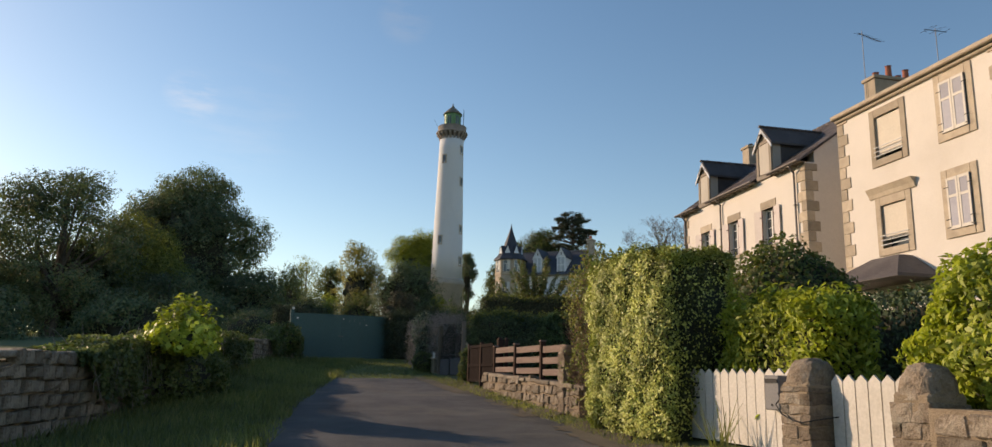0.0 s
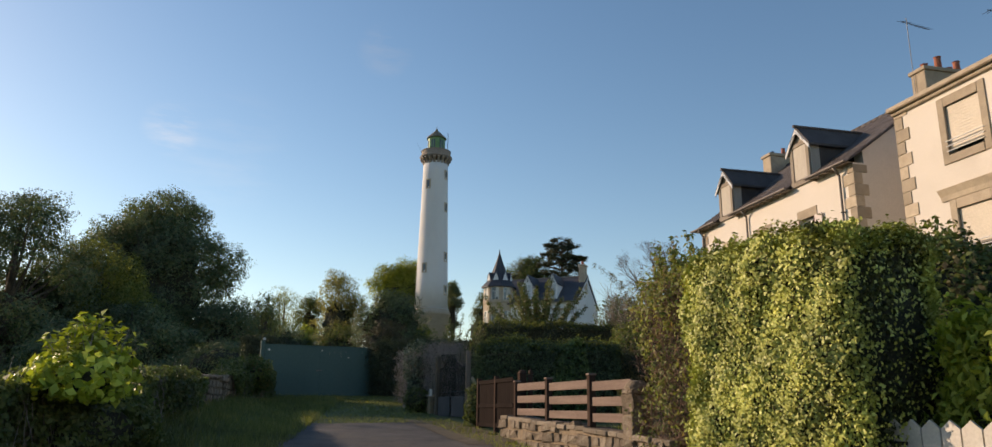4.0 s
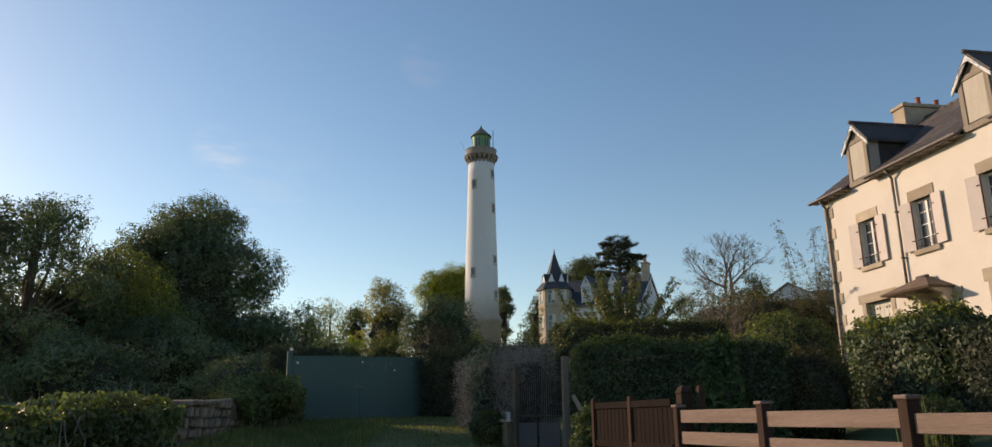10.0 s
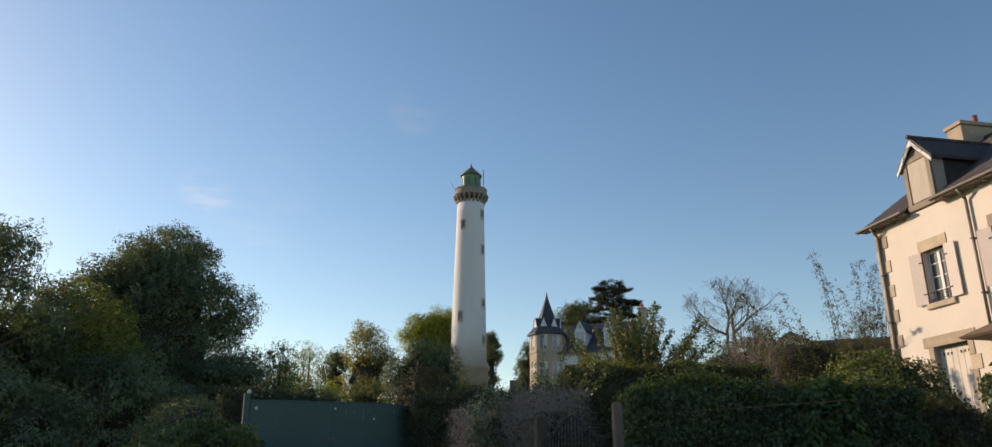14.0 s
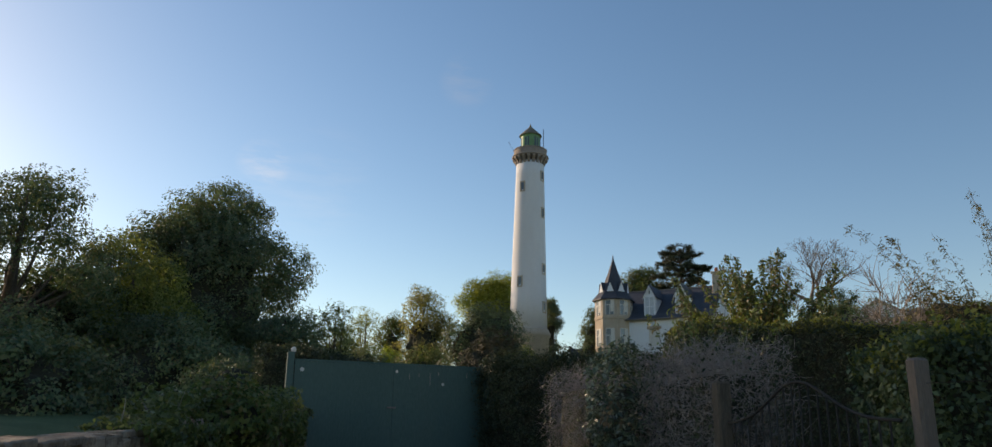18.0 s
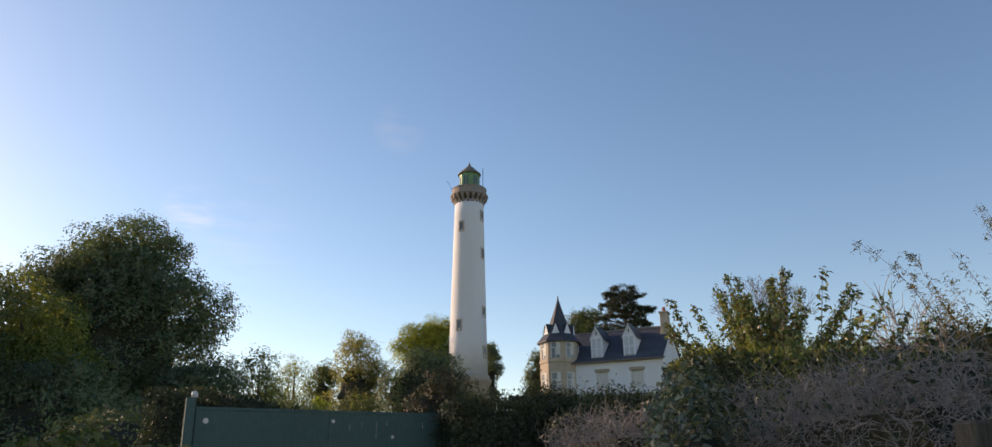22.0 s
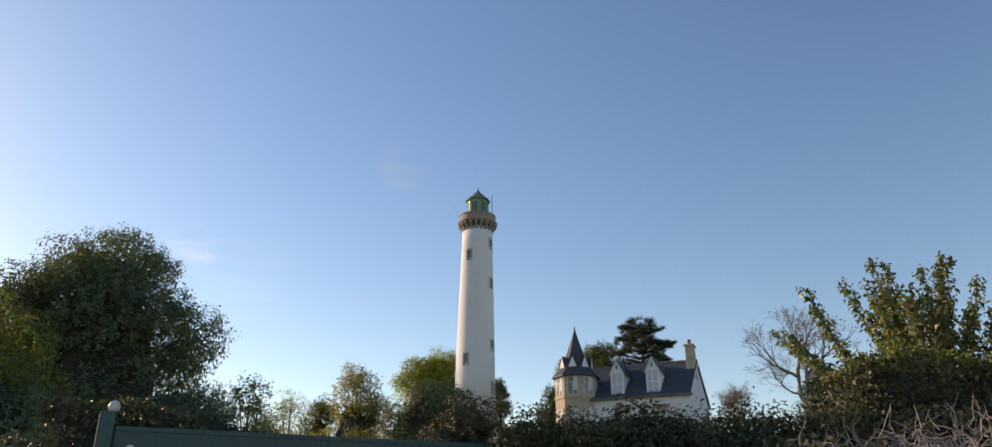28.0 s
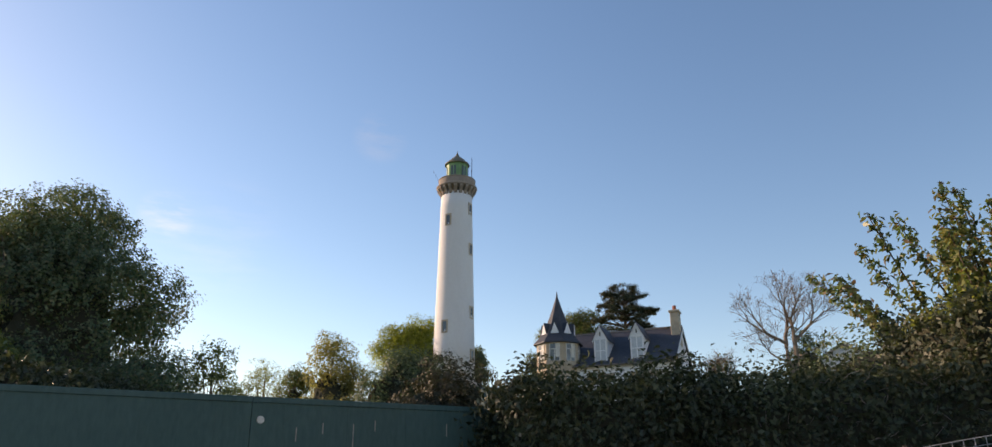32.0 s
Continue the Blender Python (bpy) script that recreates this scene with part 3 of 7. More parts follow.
def tube_mesh(bm, pts, radii, n=6):
    rings = []
    for k, (p, r) in enumerate(zip(pts, radii)):
        d = Vector(pts[min(k + 1, len(pts) - 1)]) - Vector(pts[max(k - 1, 0)])
        q = d.to_track_quat("Z", "Y").to_matrix()
        rings.append([bm.verts.new(Vector(p) + q @ Vector((r * math.cos(6.28319 * j / n), r * math.sin(6.28319 * j / n), 0))) for j in range(n)])
    for lo, hi in zip(rings, rings[1:]):
        for j in range(n):
            bm.faces.new((lo[j], lo[(j + 1) % n], hi[(j + 1) % n], hi[j]))
    bm.faces.new(rings[-1])


def grow(bm, p, d, length, r, depth, rnd, tips, split=(2, 3), spread=0.5, up=0.12, n=6, shrink=0.72):
    """A branch that bends and forks."""
    pts, radii, q, v = [Vector(p)], [r], Vector(p), Vector(d).normalized()
    for k in range(3):
        v = (v + Vector((rnd.gauss(0, 0.16), rnd.gauss(0, 0.16), rnd.gauss(0, 0.1) + up))).normalized()
        q = q + v * length / 3
        pts.append(q.copy()), radii.append(r * (1 - 0.28 * (k + 1) / 3 - (0.3 if depth == 0 else 0)))
    tube_mesh(bm, pts, radii, n)
    if depth == 0:
        tips.append((q, v))
        return
    for k in range(rnd.randint(*split)):
        w = (v + Vector((rnd.gauss(0, spread), rnd.gauss(0, spread), rnd.gauss(0, spread * 0.6)))).normalized()
        grow(bm, pts[-1] if k < 2 else pts[-2], w, length * rnd.uniform(0.6, 0.9), radii[-1] * shrink, depth - 1, rnd, tips, split, spread, up, max(3, n - 1), shrink)


def clump_tree(m, height, radii, label, material, clumps, per, leaf, seed, trunk=0.35, base=0.25, clump_r=(0.2, 0.34), bark="bark", core=0.55, name="tree", squash=0.95, lean=0.0, category="tree", spray=7, thin=0.0):
    """A tapered trunk with forking limbs; its crown is a heap of leafy lobes in an uneven envelope of radii (x, y, z), each lobe a shell of leaf sprays facing outward."""
    rnd = random.Random(seed)
    r = np.random.default_rng(seed)
    ob = thing(name, m, label, category)
    rx, ry, rz = radii
    cz = height - rz
    mean = min(rx, rz)
    d = unit(r.normal(0, 1, (clumps, 3)))
    d[:, 2] = np.where(d[:, 2] < -0.85, -d[:, 2], d[:, 2])
    rad = r.uniform(0.42, 1.0, clumps) ** 0.6
    cr = r.uniform(*clump_r, clumps) * mean * (1.15 - 0.35 * rad)
    env = 1 + 0.15 * wave(d, seed + 5, 1.6)
    c = d * (rad * env)[:, None] * np.maximum(0.1, np.array([rx, ry, rz]) - cr[:, None] * 0.75)
    c[:, 2] = np.where(c[:, 2] < 0, c[:, 2] * squash, c[:, 2]) + cz
    c[:, 0] += lean * 0.6
    bm = bmesh.new()
    tube_mesh(bm, [(0, 0, -0.5), (0.05, 0, height * base * 0.6), (lean * 0.4, 0.1, cz), (lean, 0, height * 0.82)], [trunk * 1.25, trunk, trunk * 0.7, trunk * 0.2], 9)
    for k in range(0, clumps, max(1, clumps // 26)):
        q = Vector(c[k])
        z = height * base + (q.z - height * base) * rnd.uniform(0.15, 0.45)
        mid = Vector((q.x * 0.5 + rnd.gauss(0, 0.3), q.y * 0.5 + rnd.gauss(0, 0.3), z + (q.z - z) * 0.4))
        tube_mesh(bm, [(0, 0, z - 0.3), mid, q], [trunk * 0.36, trunk * 0.22, trunk * 0.05], 6)
    part("trunk", bm, bark, ob, shade=True)
    vs = []
    for k in range(clumps):
        n = max(2, int(per / spray))
        dd = unit(RNG.normal(0, 1, (n, 3)) + np.array([0, 0, 0.25]))
        shell = RNG.uniform(0.62, 1.08, (n, 1)) * (1 + 0.2 * wave(dd, seed + k, 3.0))[:, None]
        s = c[k] + dd * shell * cr[k] * np.array([1.15, 1.15, 0.85])
        if thin:
            keep = RNG.random(n) > thin
            s, dd = s[keep], dd[keep]
        p = np.repeat(s, spray, 0) + RNG.normal(0, leaf * 0.75, (len(s) * spray, 3))
        vs.append(leaf_arrays(p, np.repeat(dd, spray, 0) + d[k] * 0.35 + np.array([0, 0, 0.2]), leaf, 0.62, 0.42))
    cob = new("crown", quads_mesh("crown", np.concatenate(vs), material))
    cob.parent = ob
    if core:
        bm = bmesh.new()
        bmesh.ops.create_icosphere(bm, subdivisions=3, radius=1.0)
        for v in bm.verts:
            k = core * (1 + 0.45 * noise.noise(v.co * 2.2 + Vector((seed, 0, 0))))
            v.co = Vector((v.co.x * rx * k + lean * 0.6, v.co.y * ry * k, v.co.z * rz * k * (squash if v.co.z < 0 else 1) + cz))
        part("crown_core", bm, "inner_shade", ob, "solid crown core coloured as inner shade")
    return ob


def bush(m, size, leaf, n, material, label, seed, name="bush", category="bush", core=0.78, rough=0.2, slim=0.55):
    """A rounded shrub: a dark heart under a lumpy skin of leaves; size is its (x, y, z) half axes, its base at the origin."""
    ob = thing(name, m, label, category)
    sx, sy, sz = size
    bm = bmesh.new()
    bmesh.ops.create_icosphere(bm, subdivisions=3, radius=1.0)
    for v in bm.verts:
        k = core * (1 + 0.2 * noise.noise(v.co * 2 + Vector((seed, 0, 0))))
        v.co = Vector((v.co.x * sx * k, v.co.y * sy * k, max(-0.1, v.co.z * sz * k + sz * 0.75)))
    part("heart", bm, "inner_shade", ob, "solid core coloured as inner shade")
    d, rr = ball_points(n, 0.8)
    k = 1 + rough * wave(d, seed, 2.6)
    p = d * rr * k[:, None] * np.array([sx, sy, sz])
    p[:, 2] += sz * 0.75
    i = p[:, 2] > 0
    fo = new("foliage", quads_mesh("foliage", leaf_arrays(p[i], d[i], leaf, slim), material))
    fo.parent = ob
    return ob


# ---- ground ----
def sheet(x0, x1, y0, y1, step, lift=0.0, keep=None):
    xs, ys = np.arange(x0, x1 + step / 2, step), np.arange(y0, y1 + step / 2, step)
    bm = bmesh.new()
    g = [[bm.verts.new((x, y, ground_z(x, y) + lift + 0.02 * noise.noise(Vector((x, y, 0)) * 0.7))) for x in xs] for y in ys]
    for j in range(len(ys) - 1):
        for k in range(len(xs) - 1):
            if keep is None or keep((xs[k] + xs[k + 1]) / 2, (ys[j] + ys[j + 1]) / 2):
                bm.faces.new((g[j][k], g[j][k + 1], g[j + 1][k + 1], g[j + 1][k]))
    for v in [v for v in bm.verts if not v.link_faces]:
        bm.verts.remove(v)
    return bm


def ground_sheet():
    """One sheet, fine near the street and coarse out to the horizon."""
    xs = np.concatenate([[-3000, -1200, -500, -250, -140], np.arange(-90, -16, 6), np.arange(-16, 16, 0.8), np.arange(16, 90, 6), [140, 250, 500, 1200, 3000]])
    ys = np.concatenate([[-2000, -700, -200, -90, -40], np.arange(-20, 44, 0.8), np.arange(44, 130, 6), [150, 200, 300, 500, 1000, 3000]])
    bm = bmesh.new()
    g = [[bm.verts.new((x, y, ground_z(x, y) + 0.03 * noise.noise(Vector((x, y, 3)) * 0.5))) for x in xs] for y in ys]
    for j in range(len(ys) - 1):
        for k in range(len(xs) - 1):
            bm.faces.new((g[j][k], g[j][k + 1], g[j + 1][k + 1], g[j + 1][k]))
    return bm


def left_edge(y):
    return -1.9 - 0.24 * (y - 7) if y < 12 else -3.1 - 0.17 * (y - 12)


def right_edge(y):
    return 1.34 - 0.354 * (y - 15.3) - 0.75


def on_road(x, y):
    w = 0.25 * noise.noise(Vector((x, y, 0)) * 0.9) + 0.12 * noise.noise(Vector((x, y, 5)) * 3)
    end = 20.8 + 0.5 * (x + 2) * 0.3 + w * 2
    return left_edge(y) + w < x < right_edge(y) + w and y < end


def road_sheet():
    """Fine where its ragged edges show, coarse behind the start of the walk."""
    bm = sheet(-6.6, 6, 1.0, 23, 0.08, 0.025, on_road)
    far = sheet(-5, 9, -16, 1.0, 0.5, 0.025, on_road)
    me = bpy.data.meshes.new("coarse")
    far.to_mesh(me)
    far.free()
    bm.from_mesh(me)
    bpy.data.meshes.remove(me)
    return bm


ground = tagged(part("ground", ground_sheet(), "grass", shade=True), "short grass ground rising gently up the lane", "ground", kind="structure")
road = tagged(part("road", road_sheet(), "asphalt", shade=True), "worn dark asphalt lane with ragged grassy edges", "road", kind="structure")


def on_dirt(x, y):
    """Patches of bare gravelly soil between the asphalt and the wall."""
    u = x - right_edge(y)
    return -0.55 < u < 0.75 and 6 < y < 21.5 and noise.noise(Vector((x * 0.9, y * 0.7, 2))) + 0.45 * noise.noise(Vector((x, y, 7)) * 3.1) > 0.02 + 0.5 * abs(u) - 0.8 * smooth(15.5, 17.5, y)


tagged(part("gravel", sheet(-4, 7, 5, 22, 0.07, 0.034, on_dirt), "gravel", shade=True), "bare gravelly soil along the lane's edge", "gravel", kind="structure")

# ---- lighthouse ----
def lighthouse():
    cx, cy = -12.9, 119.46
    ob = thing("lighthouse", pose(cx, cy, 0), "tall tapered white lighthouse with stone gallery and green lantern", "lighthouse")
    z0 = ground_z(cx, cy) - 0.5
    part("tower", turned(bmesh.new(), [(2.62, 17.7), (2.5, 22), (2.36, 28), (2.2, 34), (2.06, 40), (2.02, 42.0)], 48), "white", ob, "whitewashed shaft with faint streaks", True)
    part("plinth", turned(bmesh.new(), [(2.85, z0), (2.85, 16.6), (3.05, 16.75), (3.1, 17.2), (2.9, 17.35), (2.85, 17.72)], 48), "sandstone", ob, "ochre stone base with a moulded ring", True)
    bm = turned(bmesh.new(), [(2.0, 42.5), (2.3, 42.6), (2.6, 42.72), (2.7, 42.86), (2.68, 43.0), (2.52, 43.1), (2.42, 43.14), (2.4, 43.9), (2.46, 43.92), (2.46, 44.02), (2.2, 44.04)], 48)
    part("gallery", bm, "tower_stone", ob, "brown stone gallery parapet over a moulded ring")
    for k in range(20):
        q = 2 * math.pi * k / 20
        bm = bmesh.new()
        prism(bm, [(1.95, 42.72), (2.58, 42.72), (2.58, 42.5), (2.42, 42.28), (2.24, 42.1), (2.14, 41.75), (1.95, 41.6)], "y", -0.19, 0.19)
        c = part("corbel", bm, "tower_stone", ob)
        c.rotation_euler = (0, 0, q)
    part("lantern", turned(bmesh.new(), [(1.42, 43.7), (1.42, 46.2), (1.5, 46.25), (1.5, 46.36)], 12, (0, 0), radians(15)), "lamp_green", ob, "green painted lantern room")
    for k in range(6):
        q = radians(-106 + 60 * k)
        p = part("lantern_pane", boxes((1.37, 1.4, -0.33, 0.33, 44.1, 45.85)), "pane", ob)
        p.rotation_euler = (0, 0, q)
    part("roof", turned(bmesh.new(), [(1.66, 46.3), (1.64, 46.42), (0.9, 47.15), (0.3, 47.72), (0.2, 47.9), (0.12, 48.05), (0.03, 48.4), (0.02, 48.5)], 20), "copper", ob, "conical weathered roof with a finial")
    for az, zs in ((-24.5, (37.98, 24.12)), (63.5, (39.75, 34.25, 26.05, 20.7))):
        for z in zs:
            r = 2.62 - (z - 17.7) * 0.0247
            q = radians(az - 90)
            w = part("window", boxes((r - 0.25, r + 0.035, -0.42, -0.24, z - 0.8, z + 0.8), (r - 0.25, r + 0.035, 0.24, 0.42, z - 0.8, z + 0.8), (r - 0.25, r + 0.035, -0.24, 0.24, z + 0.6, z + 0.8), (r - 0.25, r + 0.05, -0.24, 0.24, z - 0.8, z - 0.62)), "granite", ob, "small stone-framed window")
            w.rotation_euler = (0, 0, q)
            part("pane", boxes((r - 0.12, r - 0.005, -0.24, 0.24, z - 0.62, z + 0.6)), "pane", w)
    bm = bmesh.new()
    for dx in (-0.22, 0.22):
        rod(bm, (2.0, dx - 1.0, 43.8), (2.0, dx - 1.0, 46.9), 0.03, 6)
    for k in range(9):
        rod(bm, (2.0, -1.22, 44.2 + 0.3 * k), (2.0, -0.78, 44.2 + 0.3 * k), 0.02, 6)
    part("ladder", bm, "dark_metal", ob, "thin metal ladder frame")
    part("aerial", rod(bmesh.new(), (-2.3, -0.5, 43.8), (-3.1, -0.9, 45.2), 0.018, 6), "dark_metal", ob)
    part("aerial", rod(bmesh.new(), (1.6, -1.6, 43.8), (1.6, -1.6, 45.6), 0.018, 6), "dark_metal", ob)
    return ob


lighthouse()


# ---- villa with a turret ----
def gable_dormer(ob, s, w, z0, z1, zp, y, back, wall_mat, roof_mat, over=0.22, front=0.25):
    """A dormer: cheeks and face, a steep little roof, white boards along its slopes and a closed light."""
    h = w / 2
    dm = part("dormer", prism(bmesh.new(), [(s - h, z0), (s + h, z0), (s + h, z1), (s, zp - 0.12), (s - h, z1)], "y", y, y + back), wall_mat, ob)
    k = (zp - z1) / h
    for sg in (-1, 1):
        a, b = s + sg * (h + over), s
        za = zp - k * (h + over)
        part("dormer_roof", prism(bmesh.new(), [(a, za), (b, zp), (b, zp + 0.1), (a, za + 0.1)], "y", y - front, y + back), roof_mat, dm)
        part("bargeboard", prism(bmesh.new(), [(a, za - 0.14), (b, zp - 0.16), (b, zp - 0.005), (a, za - 0.005)], "y", y - front - 0.025, y - front + 0.02), "white", dm, "white painted board")
    return dm


def villa():
    ob = thing("villa", pose(4.0, 93.0, 0, 0, 0, -22), "white villa with slate roof, dormers and octagonal stone turret", "house")
    g = ground_z(4, 93) - 1.5
    x0, x1, D, ze, zr = -6.0, 4.2, 9.0, 15.5, 18.95
    holes = [(-2.35, -1.15, 12.6, 14.3), (1.1, 2.3, 12.6, 14.3)]
    part("wall", wall_cells(bmesh.new(), x0, x1, g, ze, 0.0, 0.4, holes), "villa_white", ob, "white rendered front wall")
    part("wall", boxes((x0, x1, D - 0.4, D, g, ze), (x0, x0 + 0.4, 0.4, D - 0.4, g, ze)), "villa_white", ob)
    bm = prism(bmesh.new(), [(0.4, g), (D - 0.4, g), (D - 0.4, ze), (D / 2, zr - 0.35), (0.4, ze)], "x", x1 - 0.4, x1)
    part("wall", bm, "villa_white", ob, "white gable end wall")
    for y0, sg in ((-0.35, 1), (D + 0.35, -1)):
        a = (y0, ze - 0.25)
        b = (D / 2, zr)
        part("roof", prism(bmesh.new(), [a, b, (b[0], b[1] + 0.16), (a[0], a[1] + 0.16)], "x", x0 - 0.3, x1 + 0.12), "slate_blue", ob, "steep blue slate roof slope")
    part("ridge", boxes((x0 - 0.3, x1 + 0.1, D / 2 - 0.14, D / 2 + 0.14, zr + 0.08, zr + 0.24)), "zinc", ob)
    part("gutter", rod(bmesh.new(), (x0, -0.4, ze - 0.22), (x1 + 0.3, -0.4, ze - 0.22), 0.07), "zinc", ob)
    part("bargeboard", prism(bmesh.new(), [(-0.35, ze - 0.45), (D / 2, zr - 0.24), (D / 2, zr + 0.02), (-0.35, ze - 0.2)], "x", x1 + 0.11, x1 + 0.16), "villa_white", ob)
    part("bargeboard", prism(bmesh.new(), [(D + 0.35, ze - 0.45), (D / 2, zr - 0.24), (D / 2, zr + 0.02), (D + 0.35, ze - 0.2)], "x", x1 + 0.11, x1 + 0.16), "villa_white", ob)
    for s in (-2.2, 1.05):
        dm = gable_dormer(ob, s, 1.2, 15.7, 17.7, 18.85, 0.15, 3.6, "villa_white", "slate_blue", 0.1, 0.12)
        w = part("window", boxes((s - 0.46, s + 0.46, 0.1, 0.145, 15.82, 17.6)), "sky_pane", dm, "tall pale casement")
        part("frame", boxes((s - 0.035, s + 0.035, 0.06, 0.098, 15.82, 17.6), (s - 0.56, s - 0.46, 0.07, 0.145, 15.72, 17.6), (s + 0.46, s + 0.56, 0.07, 0.145, 15.72, 17.6), (s - 0.56, s + 0.56, 0.06, 0.145, 17.6, 17.74), (s - 0.46, s + 0.46, 0.06, 0.098, 16.6, 16.66), (s - 0.6, s + 0.6, 0.03, 0.145, 15.64, 15.72)), "villa_white", w)
        part("slot", boxes((s - 0.05, s + 0.05, 0.13, 0.146, 17.95, 18.3)), "dark_metal", dm)
    for a, b, c, d in holes:
        w = part("window", boxes((a, b, 0.16, 0.2, c, d)), "curtain", ob)
        part("lintel", boxes((a - 0.15, b + 0.15, -0.04, 0.1, d, d + 0.3)), "granite", w)
        part("frame", boxes(((a + b) / 2 - 0.04, (a + b) / 2 + 0.04, 0.1, 0.155, c, d), (a, b, 0.1, 0.155, c + 1.1, c + 1.17)), "white_plain", w)
    part("chimney", soft(boxes((3.5, 4.25, D / 2 - 1.3, D / 2 - 0.2, 17.2, 20.2), (3.4, 4.35, D / 2 - 1.4, D / 2 - 0.1, 20.2, 20.4)), 0.03), "granite", ob, "stone chimney stack")
    part("chimney_pot", turned(bmesh.new(), [(0.2, 20.35), (0.16, 20.9)], 12, (3.85, D / 2 - 0.75)), "terracotta", ob)
    # turret
    tc, R = (-6.25, 0.6), 2.0
    tu = part("turret", turned(bmesh.new(), [(R, g), (R, 15.4), (R + 0.07, 15.45), (R + 0.07, 15.7), (R, 15.75), (R, 17.75)], 8, tc, radians(22.5 + 8)), "sandstone", ob, "octagonal ochre stone turret")
    part("turret_roof", turned(bmesh.new(), [(2.3, 17.45), (2.28, 17.56), (1.92, 17.95), (1.48, 18.5), (0.98, 19.45), (0.46, 20.85), (0.1, 22.0), (0.03, 22.5)], 8, tc, radians(22.5 + 8)), "slate_blue", tu, "pointed slate turret roof with a finial")
    ap = R * math.cos(radians(22.5))
    for k in range(8):
        az = 8 + 45 * k
        m = pose(tc[0], tc[1], 0, 0, 0, az)
        for zlo, zhi in ((15.85, 17.4), (12.7, 14.45)):
            w = part("window", boxes((ap - 0.04, ap + 0.012, -0.4, 0.4, zlo, zhi)), "pane", tu)
            w.matrix_basis = m
            part("frame", boxes((ap + 0.012, ap + 0.05, -0.47, -0.4, zlo, zhi), (ap + 0.012, ap + 0.05, 0.4, 0.47, zlo, zhi), (ap + 0.012, ap + 0.05, -0.4, 0.4, zlo + 1.0, zlo + 1.06), (ap + 0.012, ap + 0.05, -0.03, 0.03, zlo, zlo + 1.0), (ap + 0.012, ap + 0.05, -0.4, 0.4, zhi - 0.06, zhi)), "white_plain", w)
            part("curtain", boxes((ap + 0.013, ap + 0.02, 0.08, 0.39, zlo + 0.3, zhi - 0.06)), "curtain", w)
        lu = part("lucarne", prism(bmesh.new(), [(-0.44, 18.3), (0.44, 18.3), (0, 19.42)], "x", 0.4, 1.52), "slate_blue", tu, "little triangular lucarne")
        lu.matrix_basis = m
        part("face", prism(bmesh.new(), [(-0.38, 18.34), (0.38, 18.34), (0, 19.32)], "x", 1.522, 1.55), "villa_white", lu, "white painted triangle")
    return ob


villa()


# ---- the two rendered houses ----
HOUSE = pose(9.96, 37.36, 0, 0, 0, -75.43)


def quoins(ob, s, z0, z1, left, y=-0.03, h=0.42, both=True):
    """Corner stones, alternately long and short, proud of the render."""
    k, z = 0, z0
    while z < z1 - 0.05:
        w = (0.55, 0.33)[k % 2]
        x = (s, s + w) if left else (s - w, s)
        d = (0.33, 0.55)[k % 2] if both else 0.2
        part("quoin", soft(boxes((x[0] - (0.03 if left else 0), x[1] + (0 if left else 0.03), y, d, z + 0.008, min(z1, z + h) - 0.008)), 0.012), "granite", ob)
        z += h
        k += 1


